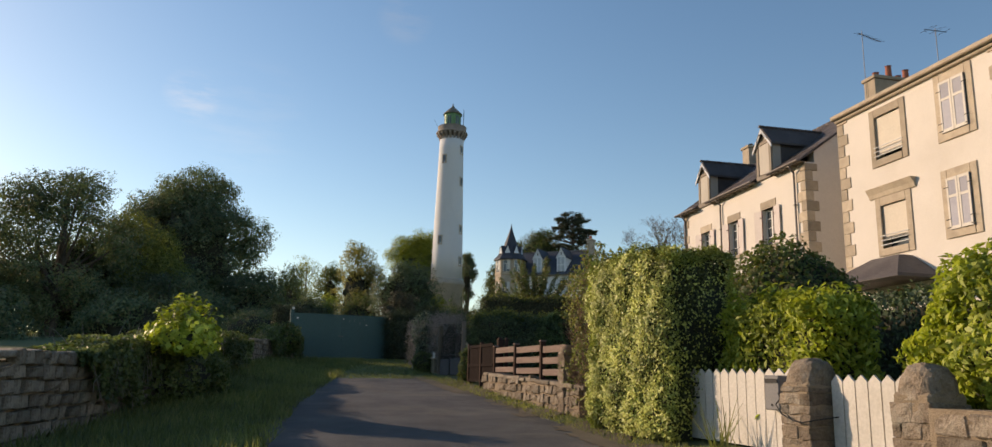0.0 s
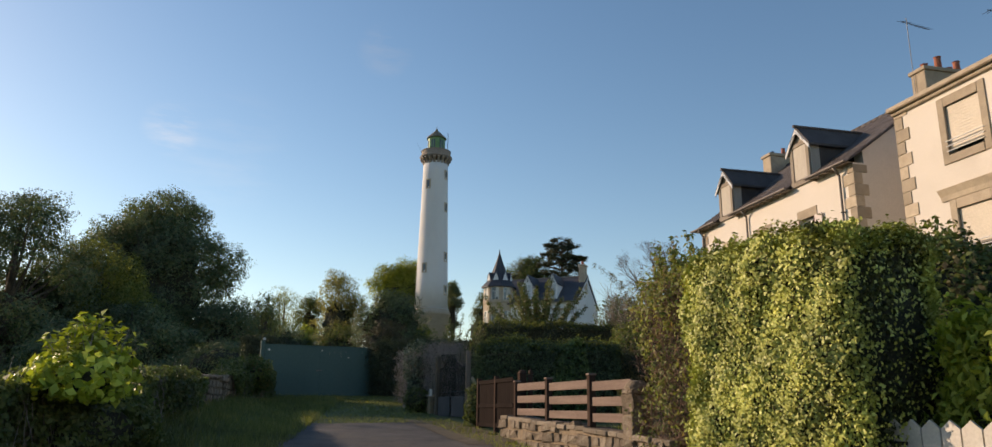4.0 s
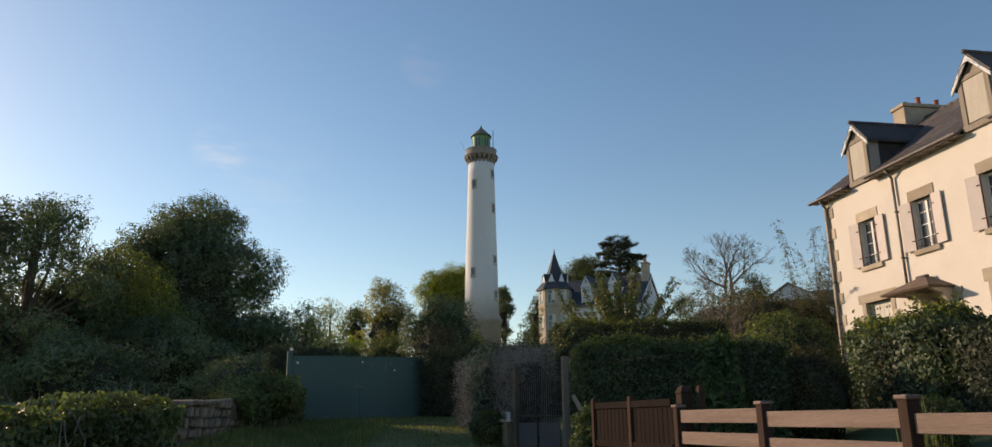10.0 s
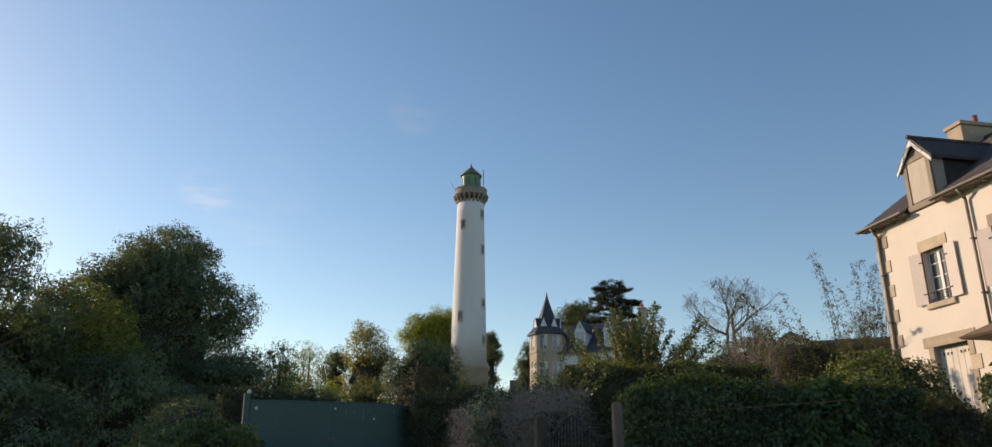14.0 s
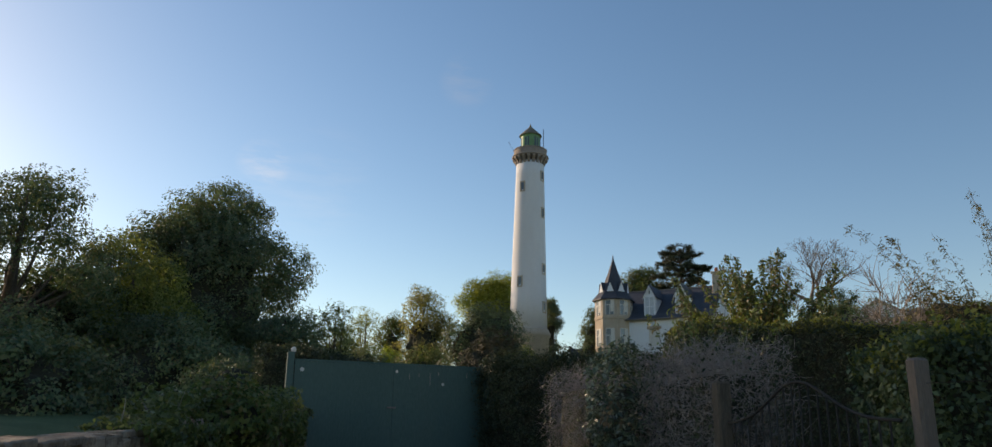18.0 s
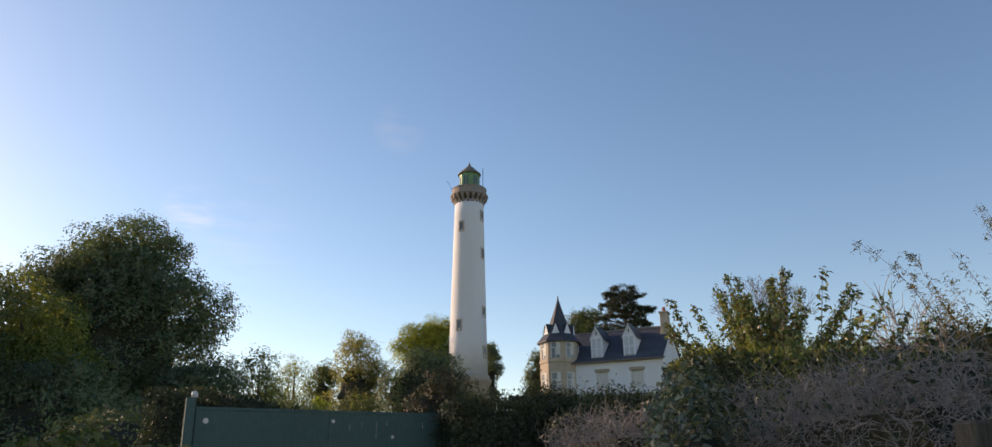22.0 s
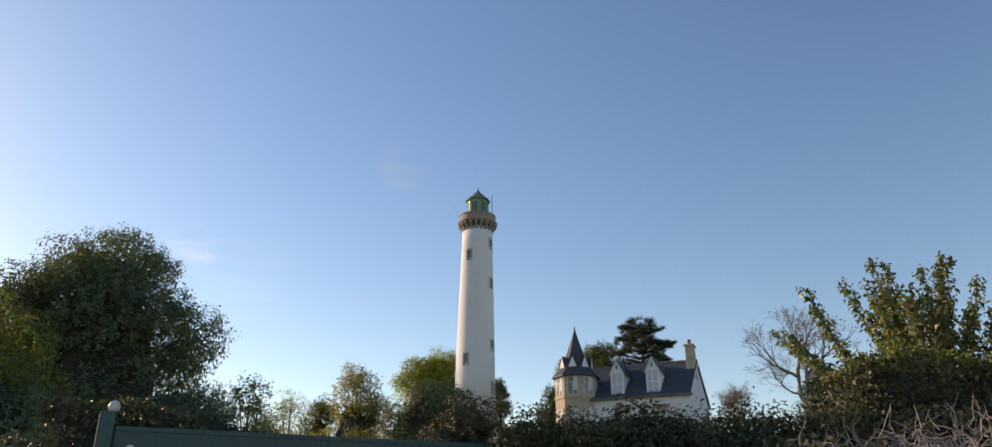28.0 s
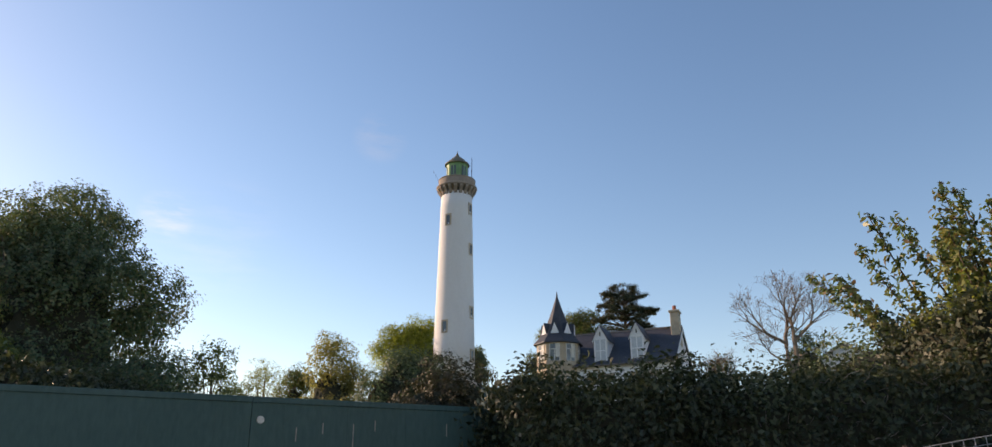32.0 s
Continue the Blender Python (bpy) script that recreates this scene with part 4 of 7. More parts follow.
def french_window(ob, s0, s1, z0, z1, lintel=0.36, shutters=True):
    w = part("window", boxes((s0, s0 + 0.07, 0.16, 0.22, z0, z1), (s1 - 0.07, s1, 0.16, 0.22, z0, z1), (s0 + 0.07, s1 - 0.07, 0.16, 0.22, z0, z0 + 0.08), (s0 + 0.07, s1 - 0.07, 0.16, 0.22, z1 - 0.08, z1), ((s0 + s1) / 2 - 0.05, (s0 + s1) / 2 + 0.05, 0.155, 0.22, z0 + 0.08, z1 - 0.08)), "white_plain", ob, "white casement window")
    c = (s0 + s1) / 2
    for a, b in ((s0 + 0.07, c - 0.05), (c + 0.05, s1 - 0.07)):
        part("pane", boxes((a, b, 0.195, 0.2, z0 + 0.08, z1 - 0.08)), "pane", w)
        part("curtain", boxes((a + 0.02, b - 0.02, 0.26, 0.27, z0 + 0.1, z1 - 0.1)), "curtain", w)
        for k in (1, 2, 3):
            zz = z0 + (z1 - z0) * k / 4
            part("muntin", boxes((a, b, 0.175, 0.194, zz - 0.012, zz + 0.012)), "white_plain", w)
    part("lintel", soft(boxes((s0 - 0.14, s1 + 0.14, -0.025, 0.16, z1, z1 + lintel)), 0.012), "granite", ob, "pale granite lintel")
    part("sill", soft(boxes((s0 - 0.12, s1 + 0.12, -0.09, 0.16, z0 - 0.17, z0)), 0.015), "granite", ob, "granite sill")
    bm = bmesh.new()
    for zz in (z0 + 0.12, z0 + 0.34):
        rod(bm, (s0, 0.05, zz), (s1, 0.05, zz), 0.012, 6)
    for k in range(1, 6):
        rod(bm, (s0 + (s1 - s0) * k / 6, 0.05, z0 + 0.12), (s0 + (s1 - s0) * k / 6, 0.05, z0 + 0.34), 0.008, 5)
    part("guard_rail", bm, "dark_metal", ob, "low wrought iron guard rail")
    if shutters:
        for sg, hinge, ang in ((-1, s0 - 0.01, 12), (1, s1 + 0.01, 2.5)):
            wd = (s1 - s0) / 2
            sh = part("shutter", soft(boxes((0, wd, -0.04, 0, z0 + 0.01, z1 - 0.01)), 0.005), "rose_paint", ob, "open rose-white wooden shutter")
            sh.matrix_basis = Matrix.Translation((hinge, -0.035, 0)) @ Matrix.Rotation(radians(180 + ang if sg < 0 else -ang), 4, "Z")
            y0, y1 = (-0.047, -0.0405) if sg > 0 else (0.001, 0.007)
            part("edge", boxes((-0.004, 0.02, -0.048, 0.008, z0 + 0.01, z1 - 0.01)), "red_edge", sh)
            for zz in (z0 + 0.3, z1 - 0.35):
                part("hinge", boxes((0.0, wd * 0.3, y0, y1, zz, zz + 0.04)), "dark_metal", sh)


def downpipe(ob, s, z0, z1, y=-0.09):
    bm = bmesh.new()
    rod(bm, (s, y, z0), (s, y, z1), 0.045, 10)
    rod(bm, (s, y, z1), (s + 0.05, -0.36, z1 + 0.28), 0.045, 10)
    p = part("downpipe", bm, "zinc", ob, "zinc downpipe", True)
    z = z0 + 1.0
    while z < z1:
        part("bracket", boxes((s - 0.06, s + 0.06, -0.14, 0.0, z, z + 0.035)), "dark_metal", p)
        z += 1.6


SLATE_BOX = ((-0.106, 0, 0.012), (0.106, 0, 0.012), (0.106, 0.36, -0.004), (-0.106, 0.36, -0.004), (-0.106, 0, 0.026), (0.106, 0, 0.026), (0.106, 0.36, 0.01), (-0.106, 0.36, 0.01))
SLATE_FACES = ((3, 2, 1, 0), (4, 5, 6, 7), (0, 1, 5, 4), (1, 2, 6, 5), (2, 3, 7, 6), (3, 0, 4, 7))


def slate_rows(ob, x0, x1, y0, z0, y1, z1, gaps=()):
    """Overlapping slates over a slope that rises from (y0, z0) to (y1, z1): the lowest courses piece by piece, the rest joined."""
    me = bpy.data.meshes.new("slate")
    me.from_pydata(SLATE_BOX, [], SLATE_FACES)
    me.materials.append(M["slate"])
    rnd = random.Random(19)
    run = math.hypot(y1 - y0, z1 - z0)
    slope = Matrix.Rotation(math.atan2(z1 - z0, y1 - y0), 4, "X")
    verts, faces, count = [], [], 0
    n, m = int(run / 0.24), int((x1 - x0) / 0.216)
    for k in range(n):
        a = k / n
        for j in range(m):
            x = x0 + (j + 0.5 + 0.5 * (k % 2)) * 0.216
            if x > x1 - 0.08 or (y0 + (y1 - y0) * a < 0.1 and any(abs(x - s) < 0.7 for s in gaps)):
                continue
            t = Matrix.Translation((x + rnd.gauss(0, 0.003), y0 + (y1 - y0) * a, z0 + (z1 - z0) * a + rnd.uniform(0.0, 0.006))) @ slope @ Matrix.Rotation(rnd.gauss(0, 0.012), 4, "Z") @ Matrix.Rotation(rnd.gauss(0, 0.008), 4, "Y")
            if count < 300:
                piece("slate", me, ob, t)
                count += 1
            else:
                faces += [tuple(len(verts) + i for i in f) for f in SLATE_FACES]
                verts += [t @ Vector(v) for v in SLATE_BOX]
    rest = bpy.data.meshes.new("slate_field")
    rest.from_pydata(verts, [], faces)
    rest.materials.append(M["slate"])
    field = new("slate_field", rest)
    field.parent = ob
    tagged(field, "upper courses of small grey slates", kind="stuff")


def ridge_tiles(ob, p, q, r, length=0.36):
    """Half-round ridge tiles laid end to end, each lapping the next."""
    p, q = Vector(p), Vector(q)
    n = max(1, int((q - p).length / length))
    d = (q - p) / n
    me = mesh_of("ridge_tile", rod(bmesh.new(), (0, 0, 0), (0, 0, d.length * 1.06), r * 1.12, 10, r), "slate", True)
    turn = d.to_track_quat("Z", "Y").to_matrix().to_4x4()
    for k in range(n):
        piece("ridge_tile", me, ob, Matrix.Translation(p + d * k) @ turn)


def house_low():
    ob = thing("house", HOUSE, "cream rendered house with slate roof, two dormers and granite quoins", "house")
    x0, x1, D, g = -0.2, 10.85, 9.0, 2.6
    ze, zr = 11.1, 14.4
    wins = [(1.8, 2.74, 8.08, 9.74), (4.6, 5.54, 8.08, 9.74), (7.58, 8.54, 8.08, 9.74)]
    low = [(1.6, 2.95, 4.2, 6.77), (4.85, 5.9, 4.2, 6.45), (7.5, 8.5, 4.9, 6.6)]
    part("wall", wall_cells(bmesh.new(), x0, x1, g, ze, 0, 0.45, wins + low), "render", ob, "cream rendered street wall, lightly stained")
    for a, b in ((x0, x0 + 0.45), (x1 - 0.45, x1)):
        part("wall", prism(bmesh.new(), [(0.45, g), (D - 0.45, g), (D - 0.45, ze + 0.44), (D / 2, zr + 0.14), (0.45, ze + 0.48)], "x", a, b), "render", ob, "cream gable wall")
    part("wall", boxes((x0, x1, D - 0.45, D, g, ze)), "render", ob)
    k = (zr - ze) / (D / 2)
    ya, za = -0.34, ze - 0.34 * k + 0.24
    bays = ((x0 - 0.45, 1.62), (2.88, 7.32), (8.58, x1 + 0.06))
    part("roof", prism(bmesh.new(), [(0.1, ze + 0.1 * k + 0.16), (D / 2, zr + 0.16), (D / 2, zr + 0.24), (0.1, ze + 0.1 * k + 0.24)], "x", x0 - 0.45, x1 + 0.06), "slate", ob, "slate roof slope")
    for a, b in bays:
        part("eave", prism(bmesh.new(), [(ya, za - 0.05), (0.1, ze + 0.1 * k + 0.17), (0.1, ze + 0.1 * k + 0.24), (ya, za)], "x", a, b), "slate", ob, "slate roof edge between the dormers")
    part("roof", prism(bmesh.new(), [(D + 0.5, za - 0.12), (D / 2, zr + 0.1), (D / 2, zr + 0.24), (D + 0.5, za)], "x", x0 - 0.45, x1 + 0.06), "slate", ob)
    slate_rows(ob, x0 - 0.47, x1 + 0.08, ya, za, D / 2, zr + 0.24, (2.25, 7.95))
    ridge_tiles(ob, (x0 - 0.45, D / 2, zr + 0.24), (x1 + 0.06, D / 2, zr + 0.24), 0.09)
    for a, b in bays:
        part("soffit", boxes((a + 0.05, b - 0.02, -0.3, 0.0, ze - 0.02, ze + 0.0)), "grey_wood", ob, "boarded eave")
    n = 22
    for j in range(n):
        s = x0 + (x1 - x0 - 0.1) * j / n
        if any(a < s < b - 0.1 for a, b in bays):
            part("rafter_end", boxes((s, s + 0.07, -0.28, 0.0, ze - 0.09, ze - 0.02)), "grey_wood", ob)
    for a, b in bays:
        part("gutter", rod(bmesh.new(), (a, -0.38, ze + 0.02), (b, -0.38, ze + 0.02), 0.045, 10), "zinc", ob, "half-round zinc gutter")
    for w in wins:
        french_window(ob, *w)
    quoins(ob, x0, g + 1.0, ze - 0.05, True)
    quoins(ob, x1, g + 1.0, ze - 0.05, False)
    for s, foot in ((0.02, g + 1.0), (3.95, 6.95), (10.2, g + 1.0)):
        downpipe(ob, s, foot, ze - 0.32)
    for s in (2.25, 7.95):
        dm = gable_dormer(ob, s, 1.2, 11.1, 12.72, 13.42, 0.02, 3.1, "grey_wood", "slate", 0.17, 0.14)
        part("door", soft(boxes((s - 0.4, s + 0.4, -0.03, 0.015, 11.35, 12.7)), 0.008), "grey_door", dm, "closed pale dormer shutter")
        part("post", soft(boxes((s - 0.6, s - 0.41, -0.06, 0.018, 11.1, 12.75), (s + 0.41, s + 0.6, -0.06, 0.018, 11.1, 12.75), (s - 0.41, s + 0.41, -0.06, 0.018, 12.7, 12.86), (s - 0.62, s + 0.62, -0.09, 0.018, 11.1, 11.3)), 0.012), "grey_wood", dm, "grey-brown timber surround")
        for sg in (-1, 1):
            part("cheek", boxes((s + sg * 0.6 - 0.025, s + sg * 0.6 + 0.025, 0.42, 2.4, 11.2, 12.72)), "slate", dm, "slate-hung cheek")
            part("cheek_board", soft(boxes((s + sg * 0.6 - 0.03, s + sg * 0.6 + 0.03, 0.02, 0.415, 11.2, 12.74)), 0.008), "grey_door", dm, "pale boarded front of the cheek")
        pts = [(s + 0.36 * math.cos(radians(q)), 12.83 + 0.36 * math.sin(radians(q))) for q in range(0, 181, 15)]
        part("arch_board", prism(bmesh.new(), pts + [(s - 0.5, 12.83), (s, 13.3), (s + 0.5, 12.83)], "y", -0.17, -0.13), "white", dm, "arched white verge board")
        ridge_tiles(dm, (s, -0.2, 13.53), (s, 2.9, 13.53), 0.065)
    sk = part("skylight", prism(bmesh.new(), [(1.0, 11.9), (1.75, 12.45), (1.75, 12.56), (1.0, 12.01)], "x", 4.3, 5.0), "dark_metal", ob, "narrow roof light")
    part("pane", prism(bmesh.new(), [(1.08, 12.07), (1.68, 12.51), (1.68, 12.52), (1.08, 12.08)], "x", 4.36, 4.94), "pane", sk)
    for xc in (0.3, 10.55):
        ch = part("chimney", soft(boxes((xc - 0.35, xc + 0.35, D / 2 - 0.95, D / 2 + 1.1, 13.2, 15.1), (xc - 0.42, xc + 0.42, D / 2 - 1.02, D / 2 + 1.17, 15.1, 15.25)), 0.02), "granite", ob, "weathered chimney stack")
        for y, hgt in ((-0.6, 0.18), (0.05, 0.5), (0.5, 0.16), (0.9, 0.42)):
            if xc > 5:
                part("chimney_pot", turned(bmesh.new(), [(0.14, 15.2), (0.12, 15.25 + hgt * 1.2), (0.145, 15.28 + hgt * 1.2)], 12, (xc, D / 2 + y)), "terracotta", ch)
            else:
                part("chimney_pot", turned(bmesh.new(), [(0.12, 15.2), (0.09, 15.25 + hgt * 0.8), (0.11, 15.28 + hgt * 0.8)], 12, (xc, D / 2 + y)), "terracotta" if hgt > 0.3 else "old_iron", ch, "small sooty flue pot")
    an = part("aerial", rod(bmesh.new(), (10.4, D / 2 - 1.0, 14.3), (10.4, D / 2 - 1.0, 17.5), 0.014, 6), "metal_grey", ob)
    bm = rod(bmesh.new(), (10.15, D / 2 - 1.0, 17.5), (11.0, D / 2 - 0.6, 16.75), 0.015, 5)
    for j in range(7):
        q = Vector((10.18, D / 2 - 1.0, 17.48)) + Vector((0.8, 0.38, -0.7)) * j / 6
        rod(bm, q + Vector((-0.05, -0.2, 0)), q + Vector((0.05, 0.2, 0)), 0.008, 4)
    part("elements", bm, "dark_metal", an)
    # ground floor
    gd = part("garage_door", boxes((1.6, 2.95, 0.2, 0.26, 4.2, 6.77)), "white_paint", ob, "white panelled garage door")
    for x in (2.05, 2.27, 2.5, 2.72):
        part("groove", boxes((x - 0.006, x + 0.006, 0.194, 0.1995, 4.25, 6.72)), "lilac_paint", gd)
    for j in range(6):
        x = 1.72 + 0.15 * j + (0.22 if j > 2 else 0.0)
        part("peephole", boxes((x, x + 0.06, 0.19, 0.197, 6.5, 6.58)), "pane", gd)
    part("lintel", soft(boxes((1.2, 3.3, -0.025, 0.2, 6.77, 7.1)), 0.012), "granite", ob)
    for k in range(6):
        z, w = 4.2 + 0.43 * k, (0.0, 0.18)[k % 2]
        part("jamb", soft(boxes((1.2 + w, 1.6, -0.025, 0.2, z + 0.006, z + 0.424)), 0.012), "granite", ob)
        part("jamb", soft(boxes((2.95, 3.35 - w, -0.025, 0.2, z + 0.006, z + 0.424)), 0.012), "granite", ob)
    fd = part("front_door", boxes((4.85, 5.38, 0.2, 0.26, 4.2, 6.45)), "door_wood", ob, "varnished wooden front door")
    part("door_leaf", soft(boxes((5.39, 5.9, 0.16, 0.22, 4.2, 6.45)), 0.006), "white_paint", fd, "white side leaf")
    for a, b in ((4.6, 4.85), (5.9, 6.15)):
        part("jamb", soft(boxes((a, b, -0.05, 0.2, 4.2, 6.45)), 0.012), "sandstone", ob, "tan stone door jamb")
    part("lintel", soft(boxes((4.55, 6.2, -0.05, 0.2, 6.45, 6.63)), 0.012), "sandstone", ob)
    hip = bmesh.new()
    for x, y, z in ((3.7, -0.9, 6.64), (5.9, -0.9, 6.64), (3.7, 0, 6.64), (5.9, 0, 6.64), (3.65, -0.95, 6.7), (5.95, -0.95, 6.7), (3.65, 0, 6.7), (5.95, 0, 6.7), (4.65, -0.22, 7.14), (5.0, -0.22, 7.14), (4.65, 0, 7.14), (5.0, 0, 7.14)):
        hip.verts.new((x, y, z))
    bmesh.ops.convex_hull(hip, input=hip.verts[:])
    ca = part("canopy", hip, "canopy_brown", ob, "small hipped porch canopy")
    ridge_tiles(ca, (4.6, -0.2, 7.13), (5.05, -0.2, 7.13), 0.07, 0.25)
    for s in (4.72, 5.78):
        part("bracket", soft(prism(bmesh.new(), [(-0.055, 6.64), (-0.8, 6.64), (-0.78, 6.6), (-0.45, 6.5), (-0.3, 6.3), (-0.22, 6.05), (-0.055, 5.95)], "x", s - 0.08, s + 0.08), 0.01), "sandstone", ca, "carved stone bracket")
    part("jamb", soft(boxes((7.2, 7.5, -0.025, 0.2, 4.9, 6.6), (8.5, 8.8, -0.025, 0.2, 4.9, 6.6), (7.05, 8.95, -0.025, 0.2, 6.6, 6.98)), 0.012), "granite", ob)
    part("pane", boxes((7.5, 8.5, 0.2, 0.22, 4.9, 6.6)), "pane", ob)
    return ob


house_low()


def house_high():
    ob = thing("house", HOUSE, "tall cream rendered house with granite surrounds and stone cornice", "house")
    x0, x1, D, g, zt = 13.05, 20.5, 8.0, 1.6, 11.95
    A, B, C, E2 = (15.05, 16.3, 9.95, 11.5), (15.05, 16.25, 6.8, 8.3), (18.1, 19.1, 9.95, 11.6), (18.05, 18.95, 6.9, 8.5)
    part("wall", wall_cells(bmesh.new(), x0, x1, g, zt, 0, 0.45, [A, B, C, E2, (15.2, 16.2, 3.2, 5.4)]), "render", ob, "cream rendered facade with grey streaks")
    part("wall", boxes((x0, x0 + 0.45, 0.45, D, g, zt), (x1 - 0.45, x1, 0.45, D, g, zt), (x0 + 0.45, x1 - 0.45, D - 0.45, D, g, zt)), "render", ob)
    part("cornice", soft(boxes((x0 - 0.05, x1 + 0.05, -0.12, 0.3, zt, zt + 0.12), (x0 - 0.1, x1 + 0.1, -0.26, 0.3, zt + 0.12, zt + 0.28)), 0.03), "granite", ob, "lichened stone cornice")
    part("roof", prism(bmesh.new(), [(-0.1, zt + 0.3), (D / 2, zt + 2.0), (D + 0.1, zt + 0.3)], "x", x0, x1), "slate", ob)
    quoins(ob, x0, g + 1.0, zt, True, both=False)
    quoins(ob, x1, g + 1.0, zt, False, both=False)
    for k, (a, b, c, d) in enumerate((A, B, C, E2)):
        f = part("surround", soft(boxes((a - 0.25, a, -0.04, 0.3, c - 0.25, d + 0.3), (b, b + 0.25, -0.04, 0.3, c - 0.25, d + 0.3), (a, b, -0.04, 0.3, d, d + 0.3), (a, b, -0.06, 0.3, c - 0.25, c)), 0.012), "granite", ob, "granite window surround")
        if k < 2:
            part("window", boxes((a, b, 0.3, 0.34, c, d)), "pane", f, "dark window")
            sh = part("roller_shutter", boxes((a + 0.0, b, 0.06, 0.085, c + (0.36 if k else 0.2), d)), "shutter_cream", f, "cream roller shutter, mostly lowered")
            for j in range(12):
                z = c + 0.5 + (d - c - 0.5) * j / 12
                part("slat", boxes((a, b, 0.05, 0.059, z, z + 0.07)), "shutter_cream", sh)
            bm = bmesh.new()
            for j in range(3):
                rod(bm, (a - 0.05, -0.06, c + 0.12 + 0.16 * j), (b + 0.05, -0.06, c + 0.12 + 0.16 * j), 0.018, 6)
            part("guard_rail", bm, "white_plain", f, "white tubular guard rail")
        else:
            h = (b - a) / 2
            for j in range(2):
                x = a + h * j
                sh = part("shutter", soft(boxes((x + 0.01, x + h - 0.01, -0.09, -0.05, c, d)), 0.006), "lilac_paint", f, "closed pale wooden shutter")
                part("shutter_frame", boxes((x + 0.01, x + 0.08, -0.105, -0.091, c, d), (x + h - 0.08, x + h - 0.01, -0.105, -0.091, c, d), (x + 0.08, x + h - 0.08, -0.105, -0.091, d - 0.08, d), (x + 0.08, x + h - 0.08, -0.105, -0.091, c, c + 0.1), (x + 0.08, x + h - 0.08, -0.105, -0.091, d - 0.62, d - 0.54)), "white_paint", sh)
                for q in range(9):
                    part("louvre", boxes((x + 0.08, x + h - 0.08, -0.1, -0.092, d - 0.52 + 0.05 * q, d - 0.5 + 0.05 * q)), "lilac_paint", sh)
            for z in (c + 0.05, c + 0.3, d - 0.3):
                for u0 in (a - 0.1, b - 0.08):
                    part("hinge", boxes((u0, u0 + 0.18, -0.112, -0.106, z, z + 0.025)), "dark_metal", f)
    part("hood", soft(prism(bmesh.new(), [(-0.22, 8.95), (0.0, 8.95), (0.0, 8.6), (-0.05, 8.6), (-0.1, 8.75)], "x", 14.55, 16.75), 0.01), "granite", ob, "moulded granite hood over the window")
    can = prism(bmesh.new(), [(13.75, 5.5), (17.5, 5.5), (17.5, 5.6), (16.3, 6.4), (15.0, 6.4), (13.75, 5.6)], "y", -1.6, 0.0)
    for v in can.verts:
        if v.co.z > 6 and v.co.y < -1:
            v.co.y = -0.5
    part("canopy", can, "slate", ob, "hipped grey canopy over the door")
    part("front_door", boxes((15.2, 16.2, 0.25, 0.3, 3.2, 5.4)), "door_wood", ob)
    an = part("aerial", rod(bmesh.new(), (14.0, 3.9, 13.4), (14.0, 3.9, 15.95), 0.014, 6), "metal_grey", ob)
    bm = rod(bmesh.new(), (14.0, 3.4, 15.85), (14.0, 4.4, 15.85), 0.015, 5)
    for j in range(5):
        rod(bm, (13.7, 3.5 + 0.2 * j, 15.85 + 0.06 * (j % 2)), (14.3, 3.5 + 0.2 * j, 15.85 + 0.06 * (j % 2)), 0.008, 4)
    part("elements", bm, "dark_metal", an)
    return ob


house_high()

# ---- street front: fence, wall, gates ----
FRONT = pose(1.34, 15.3, 0, 0, 0, -70.49)


def front_world(s, y, z=None):
    p = FRONT @ Vector((s, y, 0))
    p.z = ground_z(p.x, p.y) if z is None else z
    return p


def at_front(s, y, z=None):
    return Matrix.Translation(front_world(s, y, z)) @ Matrix.Rotation(radians(-70.49), 4, "Z")


def stone_mesh(w, h, d, seed):
    """A rough stone: a block with skewed corners, chipped edges and an uneven face."""
    rnd = random.Random(seed)
    bm = box(bmesh.new(), -w / 2, w / 2, -d / 2, d / 2, -h / 2, h / 2)
    for sx, sz in ((-1, -1), (1, -1), (-1, 1), (1, 1)):
        dx, dz = rnd.uniform(-0.05, 0.03) * w * sx, rnd.uniform(-0.09, 0.04) * h * sz
        for v in bm.verts:
            if v.co.x * sx > 0 and v.co.z * sz > 0:
                v.co.x += dx
                v.co.z += dz
    bmesh.ops.bevel(bm, geom=bm.edges[:], offset=min(w, h) * 0.09, segments=1, affect="EDGES")
    for v in bm.verts:
        v.co += Vector((rnd.gauss(0, 0.006), rnd.gauss(0, 0.012), rnd.gauss(0, 0.006)))
    return mesh_of("stone", bm, "stone")


STONES = [stone_mesh(random.Random(k).uniform(0.16, 0.46), 0.2 if k % 3 else 0.15, 0.16, k) for k in range(16)]


def rubble(ob, s0, s1, z_lo, z_hi, y, seed, side=-1):
    """Rows of rough stones on the face of a wall; z_lo and z_hi are functions of s."""
    rnd = random.Random(seed)
    z = min(z_lo(s0), z_lo(s1))
    top = max(z_hi(s0), z_hi(s1))
    while z < top:
        s, h = s0 + rnd.uniform(-0.1, 0.05), 0.19
        while s < s1:
            me = rnd.choice(STONES)
            w = max(v.co.x for v in me.vertices) * 2
            c = s + w / 2
            if z_lo(c) - 0.12 < z < z_hi(c) - 0.1 and c < s1:
                piece("stone", me, ob, Matrix.Translation((c, y + side * rnd.uniform(-0.02, 0.025), z + h / 2)) @ Matrix.Rotation(rnd.gauss(0, 0.05), 4, "Y") @ Matrix.Diagonal((1.0, 1, rnd.uniform(0.92, 1.06), 1)))
            s += w
        z += h


